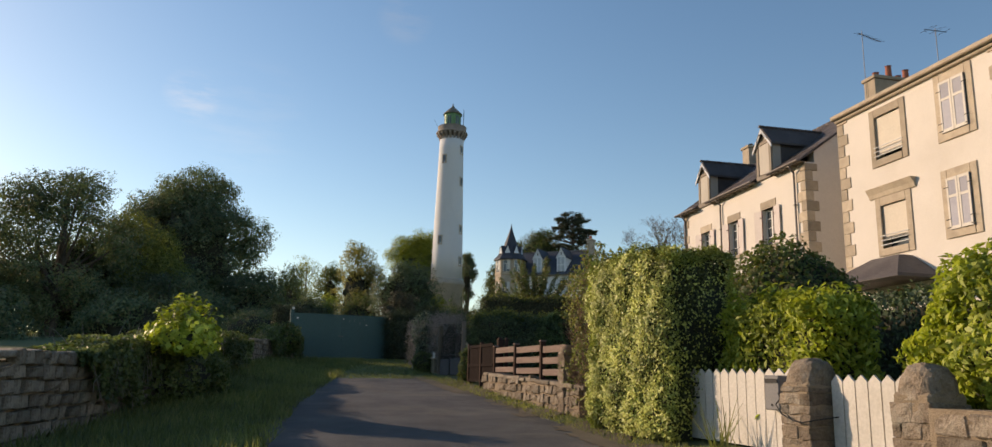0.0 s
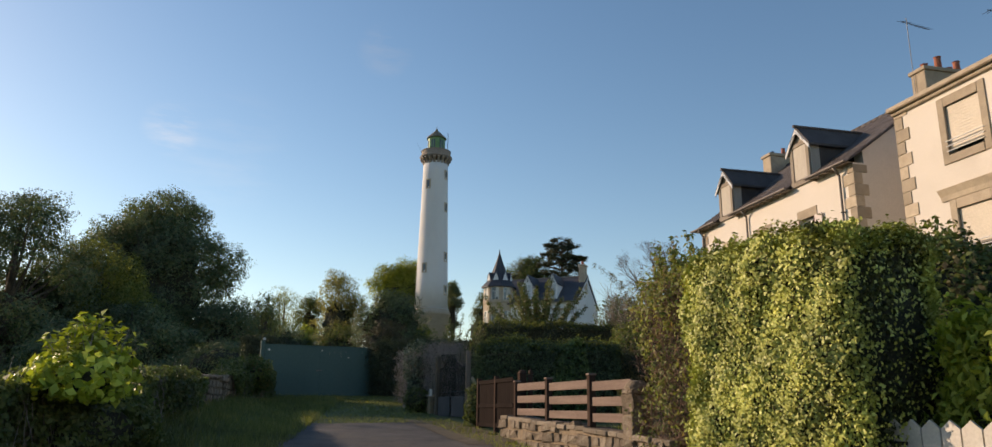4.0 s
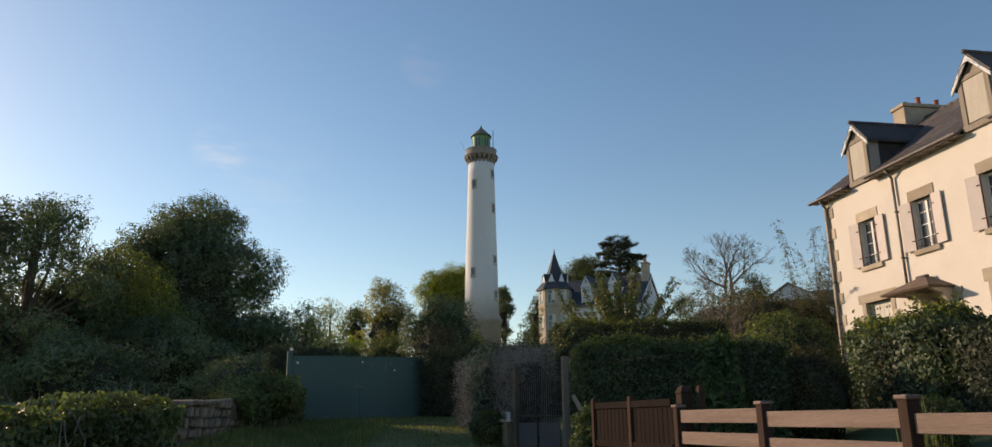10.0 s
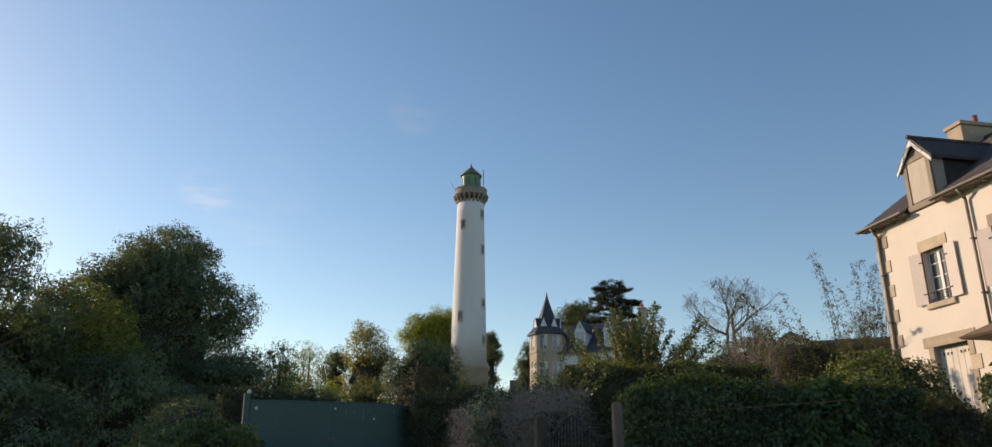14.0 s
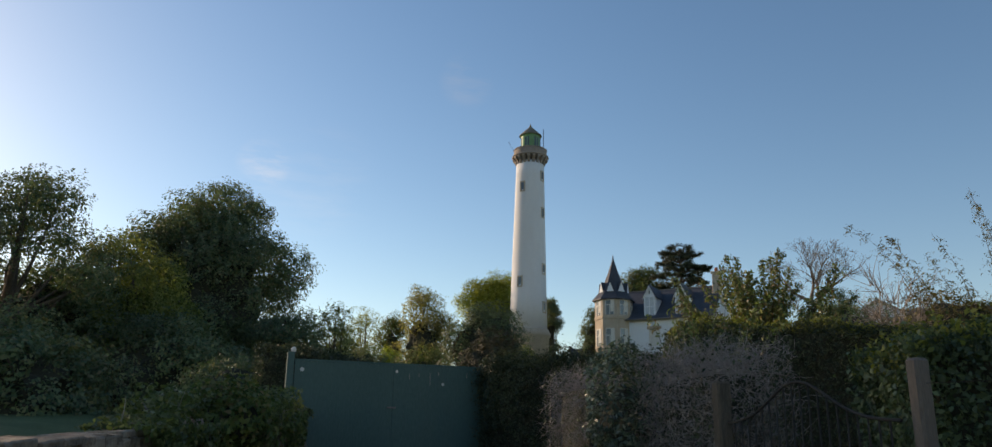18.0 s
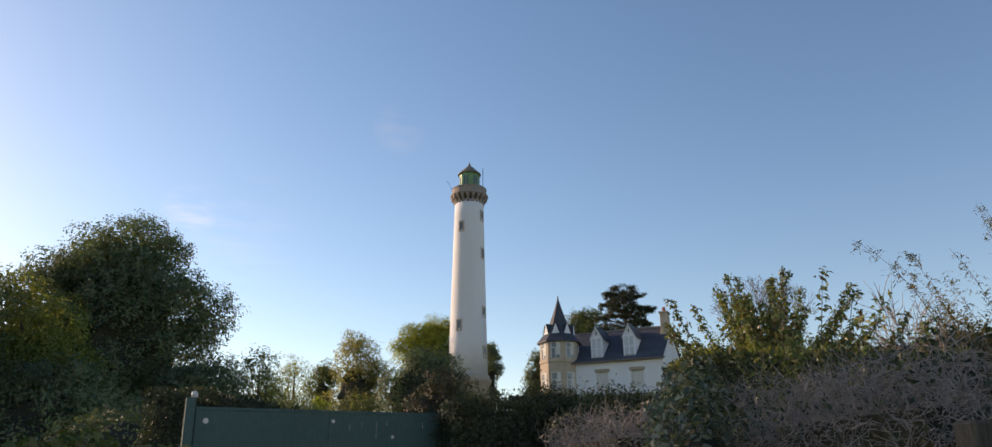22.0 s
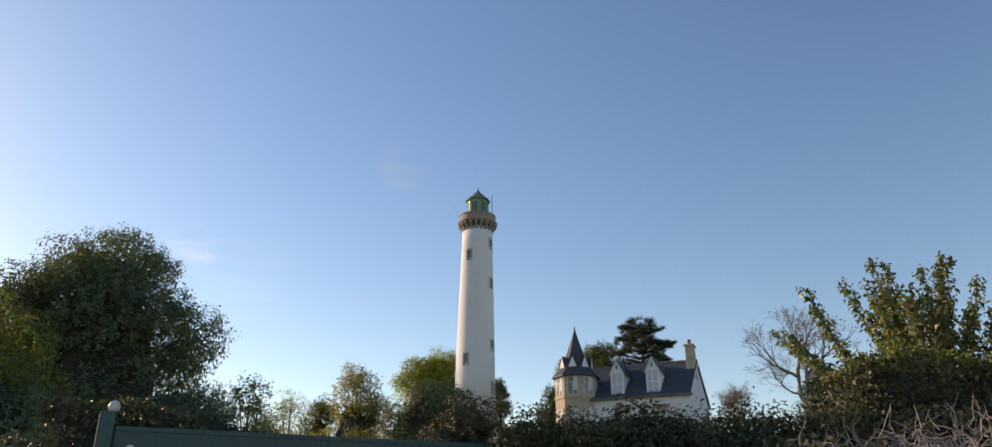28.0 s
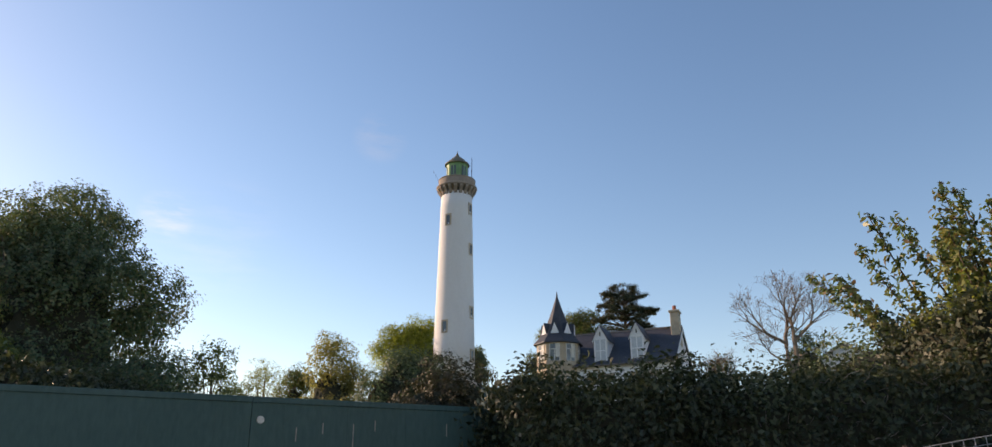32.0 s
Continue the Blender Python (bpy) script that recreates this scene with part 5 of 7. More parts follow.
def front_wall():
    ob = thing("stone_wall", FRONT, "low rough-stone retaining wall under the brown fence", "wall")
    lo = lambda s: 1.72 - 0.058 * (s + 2.2) - 0.1
    hi = lambda s: 2.24 - 0.036 * (s + 2.2)
    bm = bmesh.new()
    prism(bm, [(-2.25, lo(-2.25) - 0.3), (4.3, lo(4.3) - 0.3), (4.3, hi(4.3) - 0.03), (-2.25, hi(-2.25) - 0.03)], "y", -0.115, 0.32)
    part("core", bm, "mortar", ob, "earthy mortar")
    rubble(ob, -2.3, 4.3, lo, hi, -0.06, 3)
    rnd = random.Random(5)
    s = -2.3
    while s < 4.2:
        w = rnd.uniform(0.3, 0.55)
        bm = soft(box(bmesh.new(), 0, w - 0.012, -0.15, 0.34, 0, 0.08), 0.014)
        c = part("cap_stone", bm, "stone", ob)
        c.location = (s, rnd.uniform(-0.02, 0.02), hi(s + w / 2) - 0.05)
        c.rotation_euler = (rnd.gauss(0, 0.03), math.atan(0.036) + rnd.gauss(0, 0.02), 0)
        s += w
    return ob


front_wall()


def rail_fence():
    ob = thing("fence", FRONT, "brown wooden three-rail fence on the stone wall", "fence")
    posts = (-1.75, 0.0, 1.86)
    for s in posts:
        p = part("post", soft(boxes((s - 0.055, s + 0.055, -0.02, 0.09, 2.05, 2.93)), 0.008), "post_wood", ob)
        part("post_cap", soft(boxes((s - 0.07, s + 0.07, -0.035, 0.105, 2.93, 2.965)), 0.01), "brown_wood", p)
    for a, b in zip(posts, posts[1:] + (3.3,)):
        for z0, z1 in ((2.72, 2.865), (2.48, 2.62), (2.235, 2.37)):
            q = 0.02 * a
            part("rail", soft(boxes((a + 0.057, b - 0.057, 0.015, 0.055, z0 - q, z1 - q)), 0.006), "brown_wood", ob)
    return ob


rail_fence()


def stone_pillar(s, w, z1, label, seed, y=0.0, round_top=True):
    ob = thing("gate_pillar", at_front(s, y, 0), label, "pillar", "stone gate pillars")
    z0 = front_world(s, y).z - 0.3
    part("core", soft(boxes((-w / 2 + 0.012, w / 2 - 0.012, -w / 2 + 0.012, w / 2 - 0.012, z0, z1 - 0.25)), 0.03), "mortar", ob)
    rnd = random.Random(seed)
    z, top = z0, z1 - (0.3 if round_top else 0.12)
    while z < top - 0.05:
        h = min(rnd.uniform(0.1, 0.21), top - z)
        cuts = [-w / 2] + sorted(rnd.uniform(-0.3, 0.3) * w for _ in range(rnd.choice((1, 2)) if w > 0.4 else rnd.choice((0, 1)))) + [w / 2]
        for a, b in zip(cuts, cuts[1:]):
            if b - a < 0.05:
                continue
            bm = box(bmesh.new(), a + 0.002, b - 0.002, -w / 2, w / 2, z + 0.002, z + h - 0.002)
            bmesh.ops.bevel(bm, geom=bm.edges[:], offset=0.009, segments=1, affect="EDGES")
            bmesh.ops.subdivide_edges(bm, edges=[e for e in bm.edges if e.calc_length() > 0.09], cuts=2, use_grid_fill=True)
            for v in bm.verts:
                v.co += 0.022 * noise.noise_vector(v.co * 6 + Vector((seed + a * 3, z * 5, 0))) + 0.008 * noise.noise_vector(v.co * 19)
            part("stone", bm, "stone", ob)
        z += h
    bm = bmesh.new()
    bmesh.ops.create_icosphere(bm, subdivisions=4, radius=1)
    rise = z1 - top + 0.02
    for v in bm.verts:
        c = v.co.copy()
        c.x, c.y = (math.copysign(abs(c.x) ** 0.62, c.x), math.copysign(abs(c.y) ** 0.62, c.y))
        k = 1 + 0.06 * noise.noise(c * 2.6 + Vector((seed, 0, 0))) + 0.035 * noise.noise(c * 8) + 0.02 * noise.noise(c * 21)
        v.co = Vector((c.x * w * 0.475 * k, c.y * w * 0.475 * k, max(-0.02, c.z * rise * k) + top))
    part("cap_stone", bm, "stone", ob, "rounded lichened cap stone")
    return ob


stone_pillar(10.51, 0.49, 2.4, "rough granite gate pillar with rounded top", 11, 0.06)
stone_pillar(12.09, 0.46, 2.33, "rough granite gate pillar with flat shoulder", 12, 0.05)
stone_pillar(3.45, 0.32, 2.78, "slim stone pillar at the fence's end", 13, 0.0, False)


def picket_gate(s0, s1, z1, n, label, y=0.0):
    ob = thing("picket_gate", FRONT, label, "gate", "white picket gates")
    w = (s1 - s0) / n
    zb = front_world((s0 + s1) / 2, y).z + 0.06
    for k in range(n):
        a = s0 + w * k
        bm = prism(bmesh.new(), [(a + 0.008, zb), (a + w - 0.008, zb), (a + w - 0.008, z1 - 0.07), (a + w / 2, z1), (a + 0.008, z1 - 0.07)], "y", y - 0.012, y + 0.012)
        part("picket", bm, "white_paint", ob)
    for z in (zb + 0.2, z1 - 0.28):
        part("cross_rail", soft(boxes((s0, s1, y + 0.014, y + 0.05, z, z + 0.09)), 0.005), "white_paint", ob)
    return ob


g1 = picket_gate(7.66, 10.2, 2.32, 13, "white painted picket gate with pointed boards", 0.25)
for z in (2.1, 1.9):
    part("strap_hinge", boxes((7.7, 7.9, 0.228, 0.2375, z, z + 0.03)), "dark_metal", g1)
picket_gate(10.78, 11.84, 2.24, 6, "narrow white picket gate between stone pillars", 0.1)
mb = thing("mailbox", FRONT, "grey metal mailbox fixed to the white gate", "mailbox")
part("body", soft(boxes((9.6, 9.88, 0.1, 0.236, 1.82, 2.23)), 0.012), "metal_grey", mb)
part("flap", boxes((9.62, 9.86, 0.09, 0.099, 2.14, 2.19)), "dark_metal", mb, "dark letter slot")
part("lock", turned(bmesh.new(), [(0.012, 0), (0.012, 0.012)], 10), "dark_metal", mb).matrix_basis = pose(9.74, 0.1, 1.88, 90)

bm = bmesh.new()
tube_mesh(bm, [(9.9, 0.07, 2.02), (10.1, -0.05, 1.97), (10.24, -0.22, 1.9), (10.36, -0.235, 1.8), (10.55, -0.235, 1.74), (10.7, -0.235, 1.73), (10.79, -0.15, 1.76), (10.9, 0.06, 1.8)], [0.008] * 8, 6)
cable = part("cable", bm, "dark_metal", shade=True)
cable.matrix_world = FRONT
tagged(cable, "black cable slung across the granite pillar", "cable")

gw = thing("stone_wall", FRONT, "low mossy stone wall beyond the gate pillar", "wall")
part("core", boxes((12.33, 19, -0.22, 0.2, 0.2, 1.95)), "mortar", gw)
rubble(gw, 12.4, 19.0, lambda s: 0.4, lambda s: 1.95, -0.17, 21)


def brown_gate():
    ob = thing("wooden_gate", FRONT, "solid brown plank double gate", "gate")
    z0, z1 = 2.0, 3.04
    for a, b in ((-4.3, -3.05), (-3.02, -1.84)):
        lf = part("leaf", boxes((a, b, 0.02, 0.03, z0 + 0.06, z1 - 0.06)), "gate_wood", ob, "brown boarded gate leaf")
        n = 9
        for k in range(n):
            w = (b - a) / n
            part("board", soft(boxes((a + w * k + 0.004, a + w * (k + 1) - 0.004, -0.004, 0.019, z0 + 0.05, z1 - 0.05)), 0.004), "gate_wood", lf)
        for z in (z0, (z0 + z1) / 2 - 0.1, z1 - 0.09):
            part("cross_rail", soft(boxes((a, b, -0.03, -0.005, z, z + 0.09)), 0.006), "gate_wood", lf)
    for s, y, w in ((-1.9, 0.2, 0.075), (-1.72, 0.32, 0.04)):
        p = part("post", soft(boxes((s - w, s + w, y - w, y + w, z0 - 0.2, z1 + 0.06)), 0.01), "post_wood", ob, "stout brown gate post")
        part("post_cap", turned(bmesh.new(), [(w * 1.5, z1 + 0.062), (w * 1.5, z1 + 0.085), (w * 0.9, z1 + 0.14), (0.012, z1 + 0.16)], 4, (s, y), radians(45)), "post_wood", p)
    for s in (-4.38, -3.035):
        part("post", soft(boxes((s - 0.05, s + 0.05, -0.04, 0.06, z0 - 0.2, z1 + 0.06)), 0.008), "post_wood", ob)
    return ob


brown_gate()


# ---- iron garden gate with its posts and bins ----
def post(m, w, h, material, label, name="post", category="post"):
    ob = part(name, soft(boxes((-w / 2, w / 2, -w / 2, w / 2, -0.3, h)), 0.02), material)
    for v in ob.data.vertices:
        v.co.x += 0.015 * noise.noise(v.co * 2)
    ob.matrix_world = m
    return tagged(ob, label, category)


def stand(x, y, turn=0.0, sink=0.0):
    return pose(x, y, ground_z(x, y) - sink, 0, 0, turn)


post(stand(-0.56, 22.1, -70), 0.12, 1.88, "old_wood", "weathered grey timber gate post with split top", "gate_post")
post(stand(-1.62, 24.35, -70), 0.15, 1.72, "bark", "dark timber gate post", "gate_post")


def iron_gate():
    a, b = Vector((-0.64, 22.3, 0)), Vector((-1.58, 24.25, 0))
    L = (b - a).length
    m = Matrix.Translation((a.x, a.y, ground_z(a.x, a.y) + 0.02)) @ Matrix.Rotation(math.atan2(b.y - a.y, b.x - a.x), 4, "Z")
    ob = thing("iron_gate", m, "black iron garden gate with an arched top rail", "gate")
    top = lambda u: 1.41 + 0.35 * math.exp(-((u - L * 0.52) / (L * 0.24)) ** 2)
    bm = bmesh.new()
    pts = [(L * k / 20, 0, top(L * k / 20) + 0.18 * (k == -1)) for k in range(21)]
    tube_mesh(bm, pts, [0.014] * 21, 8)
    part("top_rail", bm, "old_iron", ob, "curved grey metal top rail", True)
    for z in (0.1, 0.75):
        part("cross_rail", rod(bmesh.new(), (0, 0, z), (L, 0, z), 0.016, 6), "dark_metal", ob)
    for k in range(1, 20):
        part("bar", rod(bmesh.new(), (L * k / 20, 0, 0.05), (L * k / 20, 0, top(L * k / 20)), 0.009, 5), "dark_metal", ob)
    for k in range(2):
        part("kick_plate", soft(boxes((0.06 + k * L * 0.5, L * (0.47 + 0.5 * k), 0.02, 0.03, 0.06, 0.62)), 0.003), "sheet_grey", ob, "dark grey metal lower panel")
    return ob


iron_gate()
plank = part("plank", soft(boxes((-0.04, 0.04, -0.012, 0.012, 0, 0.7)), 0.005), "grey_wood")
plank.matrix_world = Matrix.Translation((-0.1, 21.6, ground_z(-0.1, 21.6) + 0.55)) @ Euler((0, radians(-28), 0)).to_matrix().to_4x4()
tagged(plank, "pale slanting board nailed beside the gate post", "plank")
wire = part("wire", rod(bmesh.new(), (-0.56, 22.1, ground_z(-0.56, 22.1) + 1.7), (0.9, 18.0, ground_z(0.9, 18.0) + 1.75), 0.0018, 5), "old_iron")
tagged(wire, "thin wire strung from the grey post", "wire")


# ---- green gate across the lane's end ----
GATE = Matrix.Translation((-10.07, 33.45, -0.06)) @ Matrix.Rotation(math.atan2(2.7, 4.27), 4, "Z") @ Matrix.Rotation(-0.016, 4, "Y")


def green_gate():
    ob = thing("green_gate", GATE, "tall dark green sheet-metal gate with white spots", "gate")
    L, z0, z1 = 5.05, 2.9, 5.1
    leaves = ((0.1, 2.534), (2.538, L - 0.09))
    for k, (a, b) in enumerate(leaves):
        lf = part("leaf", soft(boxes((a, b, 0, 0.03, z0, z1)), 0.004), "green_paint", ob, "dark green sheet panel")
        for x in np.linspace(a + 0.3, b - 0.3, 4):
            part("seam", boxes((x - 0.006, x + 0.006, -0.004, -0.0005, z0 + 0.06, z1 - 0.02)), "green_paint", lf)
        part("edge_rail", soft(boxes((a, b, -0.012, 0.042, z1 - 0.05, z1 + 0.004)), 0.004), "green_paint", lf)
    for x in (0.0, L):
        p = part("post", soft(boxes((x - 0.08, x + 0.08, -0.05, 0.11, z0 - 0.3, z1 + (0.16 if x == 0 else 0.22))), 0.01), "green_paint", ob, "square green gate post")
        if x == 0:
            part("bulb", turned(bmesh.new(), [(0.03, 5.25), (0.055, 5.27), (0.065, 5.31), (0.045, 5.36), (0.01, 5.38)], 14, (0.05, 0.0)), "white_plain", p, "small white lamp bulb", True)
    for x, z, r in ((0.28, 4.86, 0.05), (0.22, 3.6, 0.035), (2.62, 4.9, 0.035), (3.85, 4.62, 0.035)):
        d = part("spot", turned(bmesh.new(), [(r, 0), (r * 0.9, 0.012)], 14), "white_plain", ob, "round white cap")
        d.matrix_basis = pose(x, -0.002, z, 90)
    for x, z, h in ((2.95, 4.78, 0.12), (3.2, 4.84, 0.1), (3.5, 4.74, 0.3), (3.72, 4.88, 0.1), (4.05, 4.76, 0.22), (4.5, 4.86, 0.12)):
        part("scratch", boxes((x, x + 0.007, -0.003, -0.0005, z - h / 2, z + h / 2)), "pale_roof", ob, "pale streak")
    part("latch", soft(boxes((2.4, 2.62, -0.05, -0.001, 4.0, 4.04)), 0.004), "metal_grey", ob)
    return ob


green_gate()

# ---- left wall under ivy ----
LEFT = Matrix.Translation((-4.6, 4.0, 0)) @ Matrix.Rotation(math.atan2(29.2, -5.3), 4, "Z")


def left_wall():
    ob = thing("stone_wall", LEFT, "old stone boundary wall, partly overgrown with ivy", "wall")
    L = 29.6
    lo, hi = (lambda s: 0.8 + 0.0617 * s), (lambda s: 2.1 + 0.058 * s + 0.05 * math.sin(s * 0.8 + 1.2))
    prism_bm = prism(bmesh.new(), [(-18, -0.5), (L, lo(L) - 0.3), (L, hi(L) - 0.06), (-18, 1.0)], "y", -0.2, 0.2)
    part("core", prism_bm, "mortar", ob)
    rubble(ob, 0.0, 22.0, lo, hi, -0.2, 31, -1)
    rnd = random.Random(15)
    s = -1.0
    while s < L - 0.6:
        w = rnd.uniform(0.4, 0.8)
        c = part("cap_stone", soft(box(bmesh.new(), 0, w - 0.015, -0.27, 0.27, 0, 0.09), 0.018), "stone", ob)
        c.location = (s, rnd.uniform(-0.02, 0.02), hi(s + w / 2) - 0.04)
        c.rotation_euler = (rnd.gauss(0, 0.03), -math.atan(0.058) + rnd.gauss(0, 0.02), 0)
        s += w
    part("end_pier", soft(boxes((L - 0.45, L + 0.1, -0.3, 0.3, lo(L) - 0.3, hi(L) + 0.12)), 0.04), "stone", ob, "stone pier at the wall's end")
    return ob


left_wall()


def ivy(s0, s1, n, label, seed, rise=0.26):
    """A mat of leaves over the wall's top and lane side, in ragged curtains of uneven length, with dry stems under it."""
    ob = thing("ivy", LEFT, label, "ivy")
    s = RNG.uniform(s0, s1, n)
    side = RNG.random(n)
    ends = np.minimum(1, np.minimum(s - s0, s1 - s) / 1.2)
    top = 2.12 + 0.059 * s
    lump = 0.5 + 0.5 * np.sin(s * 1.7 + seed) * np.sin(s * 0.63)
    hang = (0.35 + 0.85 * (0.5 + 0.5 * np.sin(s * 2.9 + seed) * np.sin(s * 1.1 + 1)) + 0.25 * np.sin(s * 9.0)) * (0.35 + 0.65 * ends)
    y = np.where(side < 0.6, -0.3 - 0.32 * RNG.random(n) * (0.4 + lump), RNG.uniform(-0.5, 0.4, n))
    z = np.where(side < 0.6, top - RNG.random(n) ** 1.1 * hang, top + RNG.random(n) * rise * (0.3 + lump) * ends)
    p = np.stack([s, y, z], 1)
    p[:, 1] -= 0.12 * wave(p, 41, 1.6)
    nm = np.where((side < 0.6)[:, None], np.array([[0, -1, 0.2]]), np.array([[0, -0.2, 1.0]]))
    fo = new("foliage", quads_mesh("foliage", leaf_arrays(p, nm, 0.08, 0.8), "l_ivy"))
    fo.parent = ob
    rnd = random.Random(seed)
    bm = bmesh.new()
    for k in range(int((s1 - s0) * 6)):
        a = rnd.uniform(s0, s1)
        q = Vector((a, -0.4, 2.2 + 0.058 * a))
        pts = [q.copy()]
        for j in range(4):
            q = q + Vector((rnd.gauss(0, 0.12), -0.03 + rnd.gauss(0, 0.03), -rnd.uniform(0.12, 0.34)))
            pts.append(q.copy())
        tube_mesh(bm, pts, [0.008, 0.007, 0.006, 0.005, 0.003], 4)
    for k in range(int((s1 - s0) * 3)):
        a = rnd.uniform(s0, s1)
        q = Vector((a, rnd.uniform(-0.3, 0.2), 2.2 + 0.058 * a))
        e = q + Vector((rnd.gauss(0, 0.12), rnd.gauss(0, 0.08), rnd.uniform(0.12, 0.42)))
        tube_mesh(bm, [q, (q + e) / 2 + Vector((0.03, 0, 0)), e], [0.005, 0.004, 0.002], 4)
    tagged(part("stem_tangle", bm, "twig", ob, "dry stems"), kind="stuff")
    return ob


ivy(3.7, 16.2, 24000, "dense ivy and climbers hanging over the stone wall", 3)
ivy(20.6, 29.4, 12000, "ivy and brambles on the wall beside the green gate", 8, 0.4)
lime = bush(pose(-4.95, 11.0, 2.4, 0, 0, 20), (0.65, 0.95, 0.38), 0.13, 1300, "l_lime", "bright lime-green leafy shrub on the wall", 51, core=0.5, rough=0.6, slim=0.75)


def sprigs(ob, seed, n, height, leaf, material):
    """Upright sprigs that break the outline of a shrub, with leaves in pairs."""
    rnd = random.Random(seed)
    pts, nms, bm = [], [], bmesh.new()
    for k in range(n):
        an, r = rnd.uniform(0, 6.28), rnd.uniform(0, 0.75)
        q = Vector((0.7 * r * math.cos(an), 0.95 * r * math.sin(an), 0.7 - 0.35 * r))
        e = q + Vector((rnd.gauss(0, 0.1), rnd.gauss(0, 0.1), height * rnd.uniform(0.4, 1.0)))
        tube_mesh(bm, [q, (q + e) / 2, e], [0.007, 0.005, 0.003], 4)
        for j in range(10):
            a = q.lerp(e, j / 9)
            o = Vector((rnd.gauss(0, 1), rnd.gauss(0, 1), 0.3)).normalized()
            pts.append(a + o * leaf * 0.6), nms.append(o * 0.5 + Vector((0, 0, 1)))
    part("stems", bm, "twig", ob)
    new("sprig_leaves", quads_mesh("sprig_leaves", leaf_arrays(np.array(pts), np.array(nms), leaf, 0.75, 0.4), material)).parent = ob


sprigs(lime, 57, 46, 0.5, 0.13, "l_lime")
bush(pose(-8.3, 27.0, 2.95), (0.7, 1.0, 0.65), 0.11, 2600, "l_privet", "low green shrub beside the old wall", 52, rough=0.35, core=0.6)
bush(pose(-5.6, 12.6, 1.3), (0.7, 2.0, 0.8), 0.1, 6000, "l_ivy", "tangled climbing greenery against the wall", 53, rough=0.4, core=0.55)


def verge(name, n, sample, size, label, material="l_grass", spread=0.35):
    pts = np.array([sample() for _ in range(n)])
    nm = np.tile(np.array([[1.0, 0, 0]]), (n, 1)) + RNG.normal(0, 1, (n, 3)) * np.array([1, 1, 0.15])
    v = np.empty((n, 4, 3))
    h = size * RNG.uniform(0.5, 1.5, n)
    w = unit(np.cross(nm, np.array([[0, 0, 1.0]]))) * 0.012
    lean = RNG.normal(0, spread, (n, 3)) * h[:, None]
    lean[:, 2] = h
    v[:, 0], v[:, 1] = pts - w, pts + w
    v[:, 2], v[:, 3] = pts + lean + w * 0.2, pts + lean * 1.02 - w * 0.2
    ob = new(name, quads_mesh(name, v, material))
    return tagged(ob, label, "grass", kind="stuff")


def left_verge():
    y = random.uniform(2, 33)
    x = random.uniform(-4.3 - 0.18 * (y - 4), left_edge(y) + 0.2)
    return (x, y, ground_z(x, y))


def right_verge():
    y = random.uniform(2, 22)
    x = right_edge(y) + random.uniform(-0.15, 0.7)
    return (x, y, ground_z(x, y))


def end_lawn():
    y = random.uniform(20.5, 35)
    x = random.uniform(-9, -1.2 - 0.2 * (y - 21))
    return (x, y, ground_z(x, y))


verge("grass", 26000, left_verge, 0.14, "rough grass verge along the old wall")
verge("grass", 4500, right_verge, 0.07, "tufts of grass along the lane's edge")
verge("grass", 16000, end_lawn, 0.055, "short grass before the green gate")



def front_lawn():
    p = front_world(random.uniform(-1.5, 5.0), random.uniform(0.5, 5.5))
    return (p.x, p.y, p.z)


verge("grass", 9000, front_lawn, 0.07, "mown green lawn behind the brown fence")


def tuft():
    p = front_world(0.35 + random.gauss(0, 0.09), 1.55 + random.gauss(0, 0.09))
    return (p.x, p.y, p.z)


verge("grass", 90, tuft, 0.72, "tuft of tall dry grass behind the fence", "l_grass", 0.09)



def gate_blades():
    p = front_world(8.95 + random.gauss(0, 0.12), -0.12 + random.gauss(0, 0.05))
    return (p.x, p.y, p.z)


verge("grass", 40, gate_blades, 0.5, "few long grass blades before the white gate", "l_grass")

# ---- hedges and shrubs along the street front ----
# bare_end darkens the end that faces away from the sun.
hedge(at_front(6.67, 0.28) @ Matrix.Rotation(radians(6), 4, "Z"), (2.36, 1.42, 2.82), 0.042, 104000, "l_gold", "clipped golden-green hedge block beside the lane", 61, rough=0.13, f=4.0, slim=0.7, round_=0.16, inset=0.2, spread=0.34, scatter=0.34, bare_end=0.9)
hedge(at_front(9.0, 1.02), (2.1, 1.0, 1.76), 0.105, 12000, "l_lime", "bright green glossy laurel behind the white gate", 64, rough=0.16, f=2.4, slim=0.38, round_=0.35, category="laurel", name="laurel")
bush(at_front(5.6, 3.7), (1.3, 1.3, 1.4), 0.1, 12000, "l_privet", "rounded dark shrub in the front garden", 65)
bush(at_front(12.5, 1.0), (1.3, 0.75, 1.08), 0.105, 14000, "l_lime", "bright green glossy laurel over the stone wall", 66, core=0.62, slim=0.42, rough=0.28)
hedge(at_front(10.0, 3.4, 1.3), (5.0, 0.9, 2.2), 0.09, 14000, "l_laurel", "dark clipped hedge below the tall house", 67)

hedge(stand(1.65, 23.45, 3), (4.1, 1.6, 2.07), 0.065, 42000, "l_laurel", "dark clipped laurel hedge behind the brown fence", 71, rough=0.17, f=2.4, growth=2200)
bush(stand(2.35, 22.8), (0.62, 0.52, 1.25), 0.1, 7500, "l_fresh", "fresh green laurel bulging out of the hedge", 72, rough=0.3)
bush(stand(4.35, 23.6), (0.95, 0.85, 1.12), 0.06, 13000, "l_bamboo", "loose brownish shrub at the hedge's end", 78, rough=0.3)
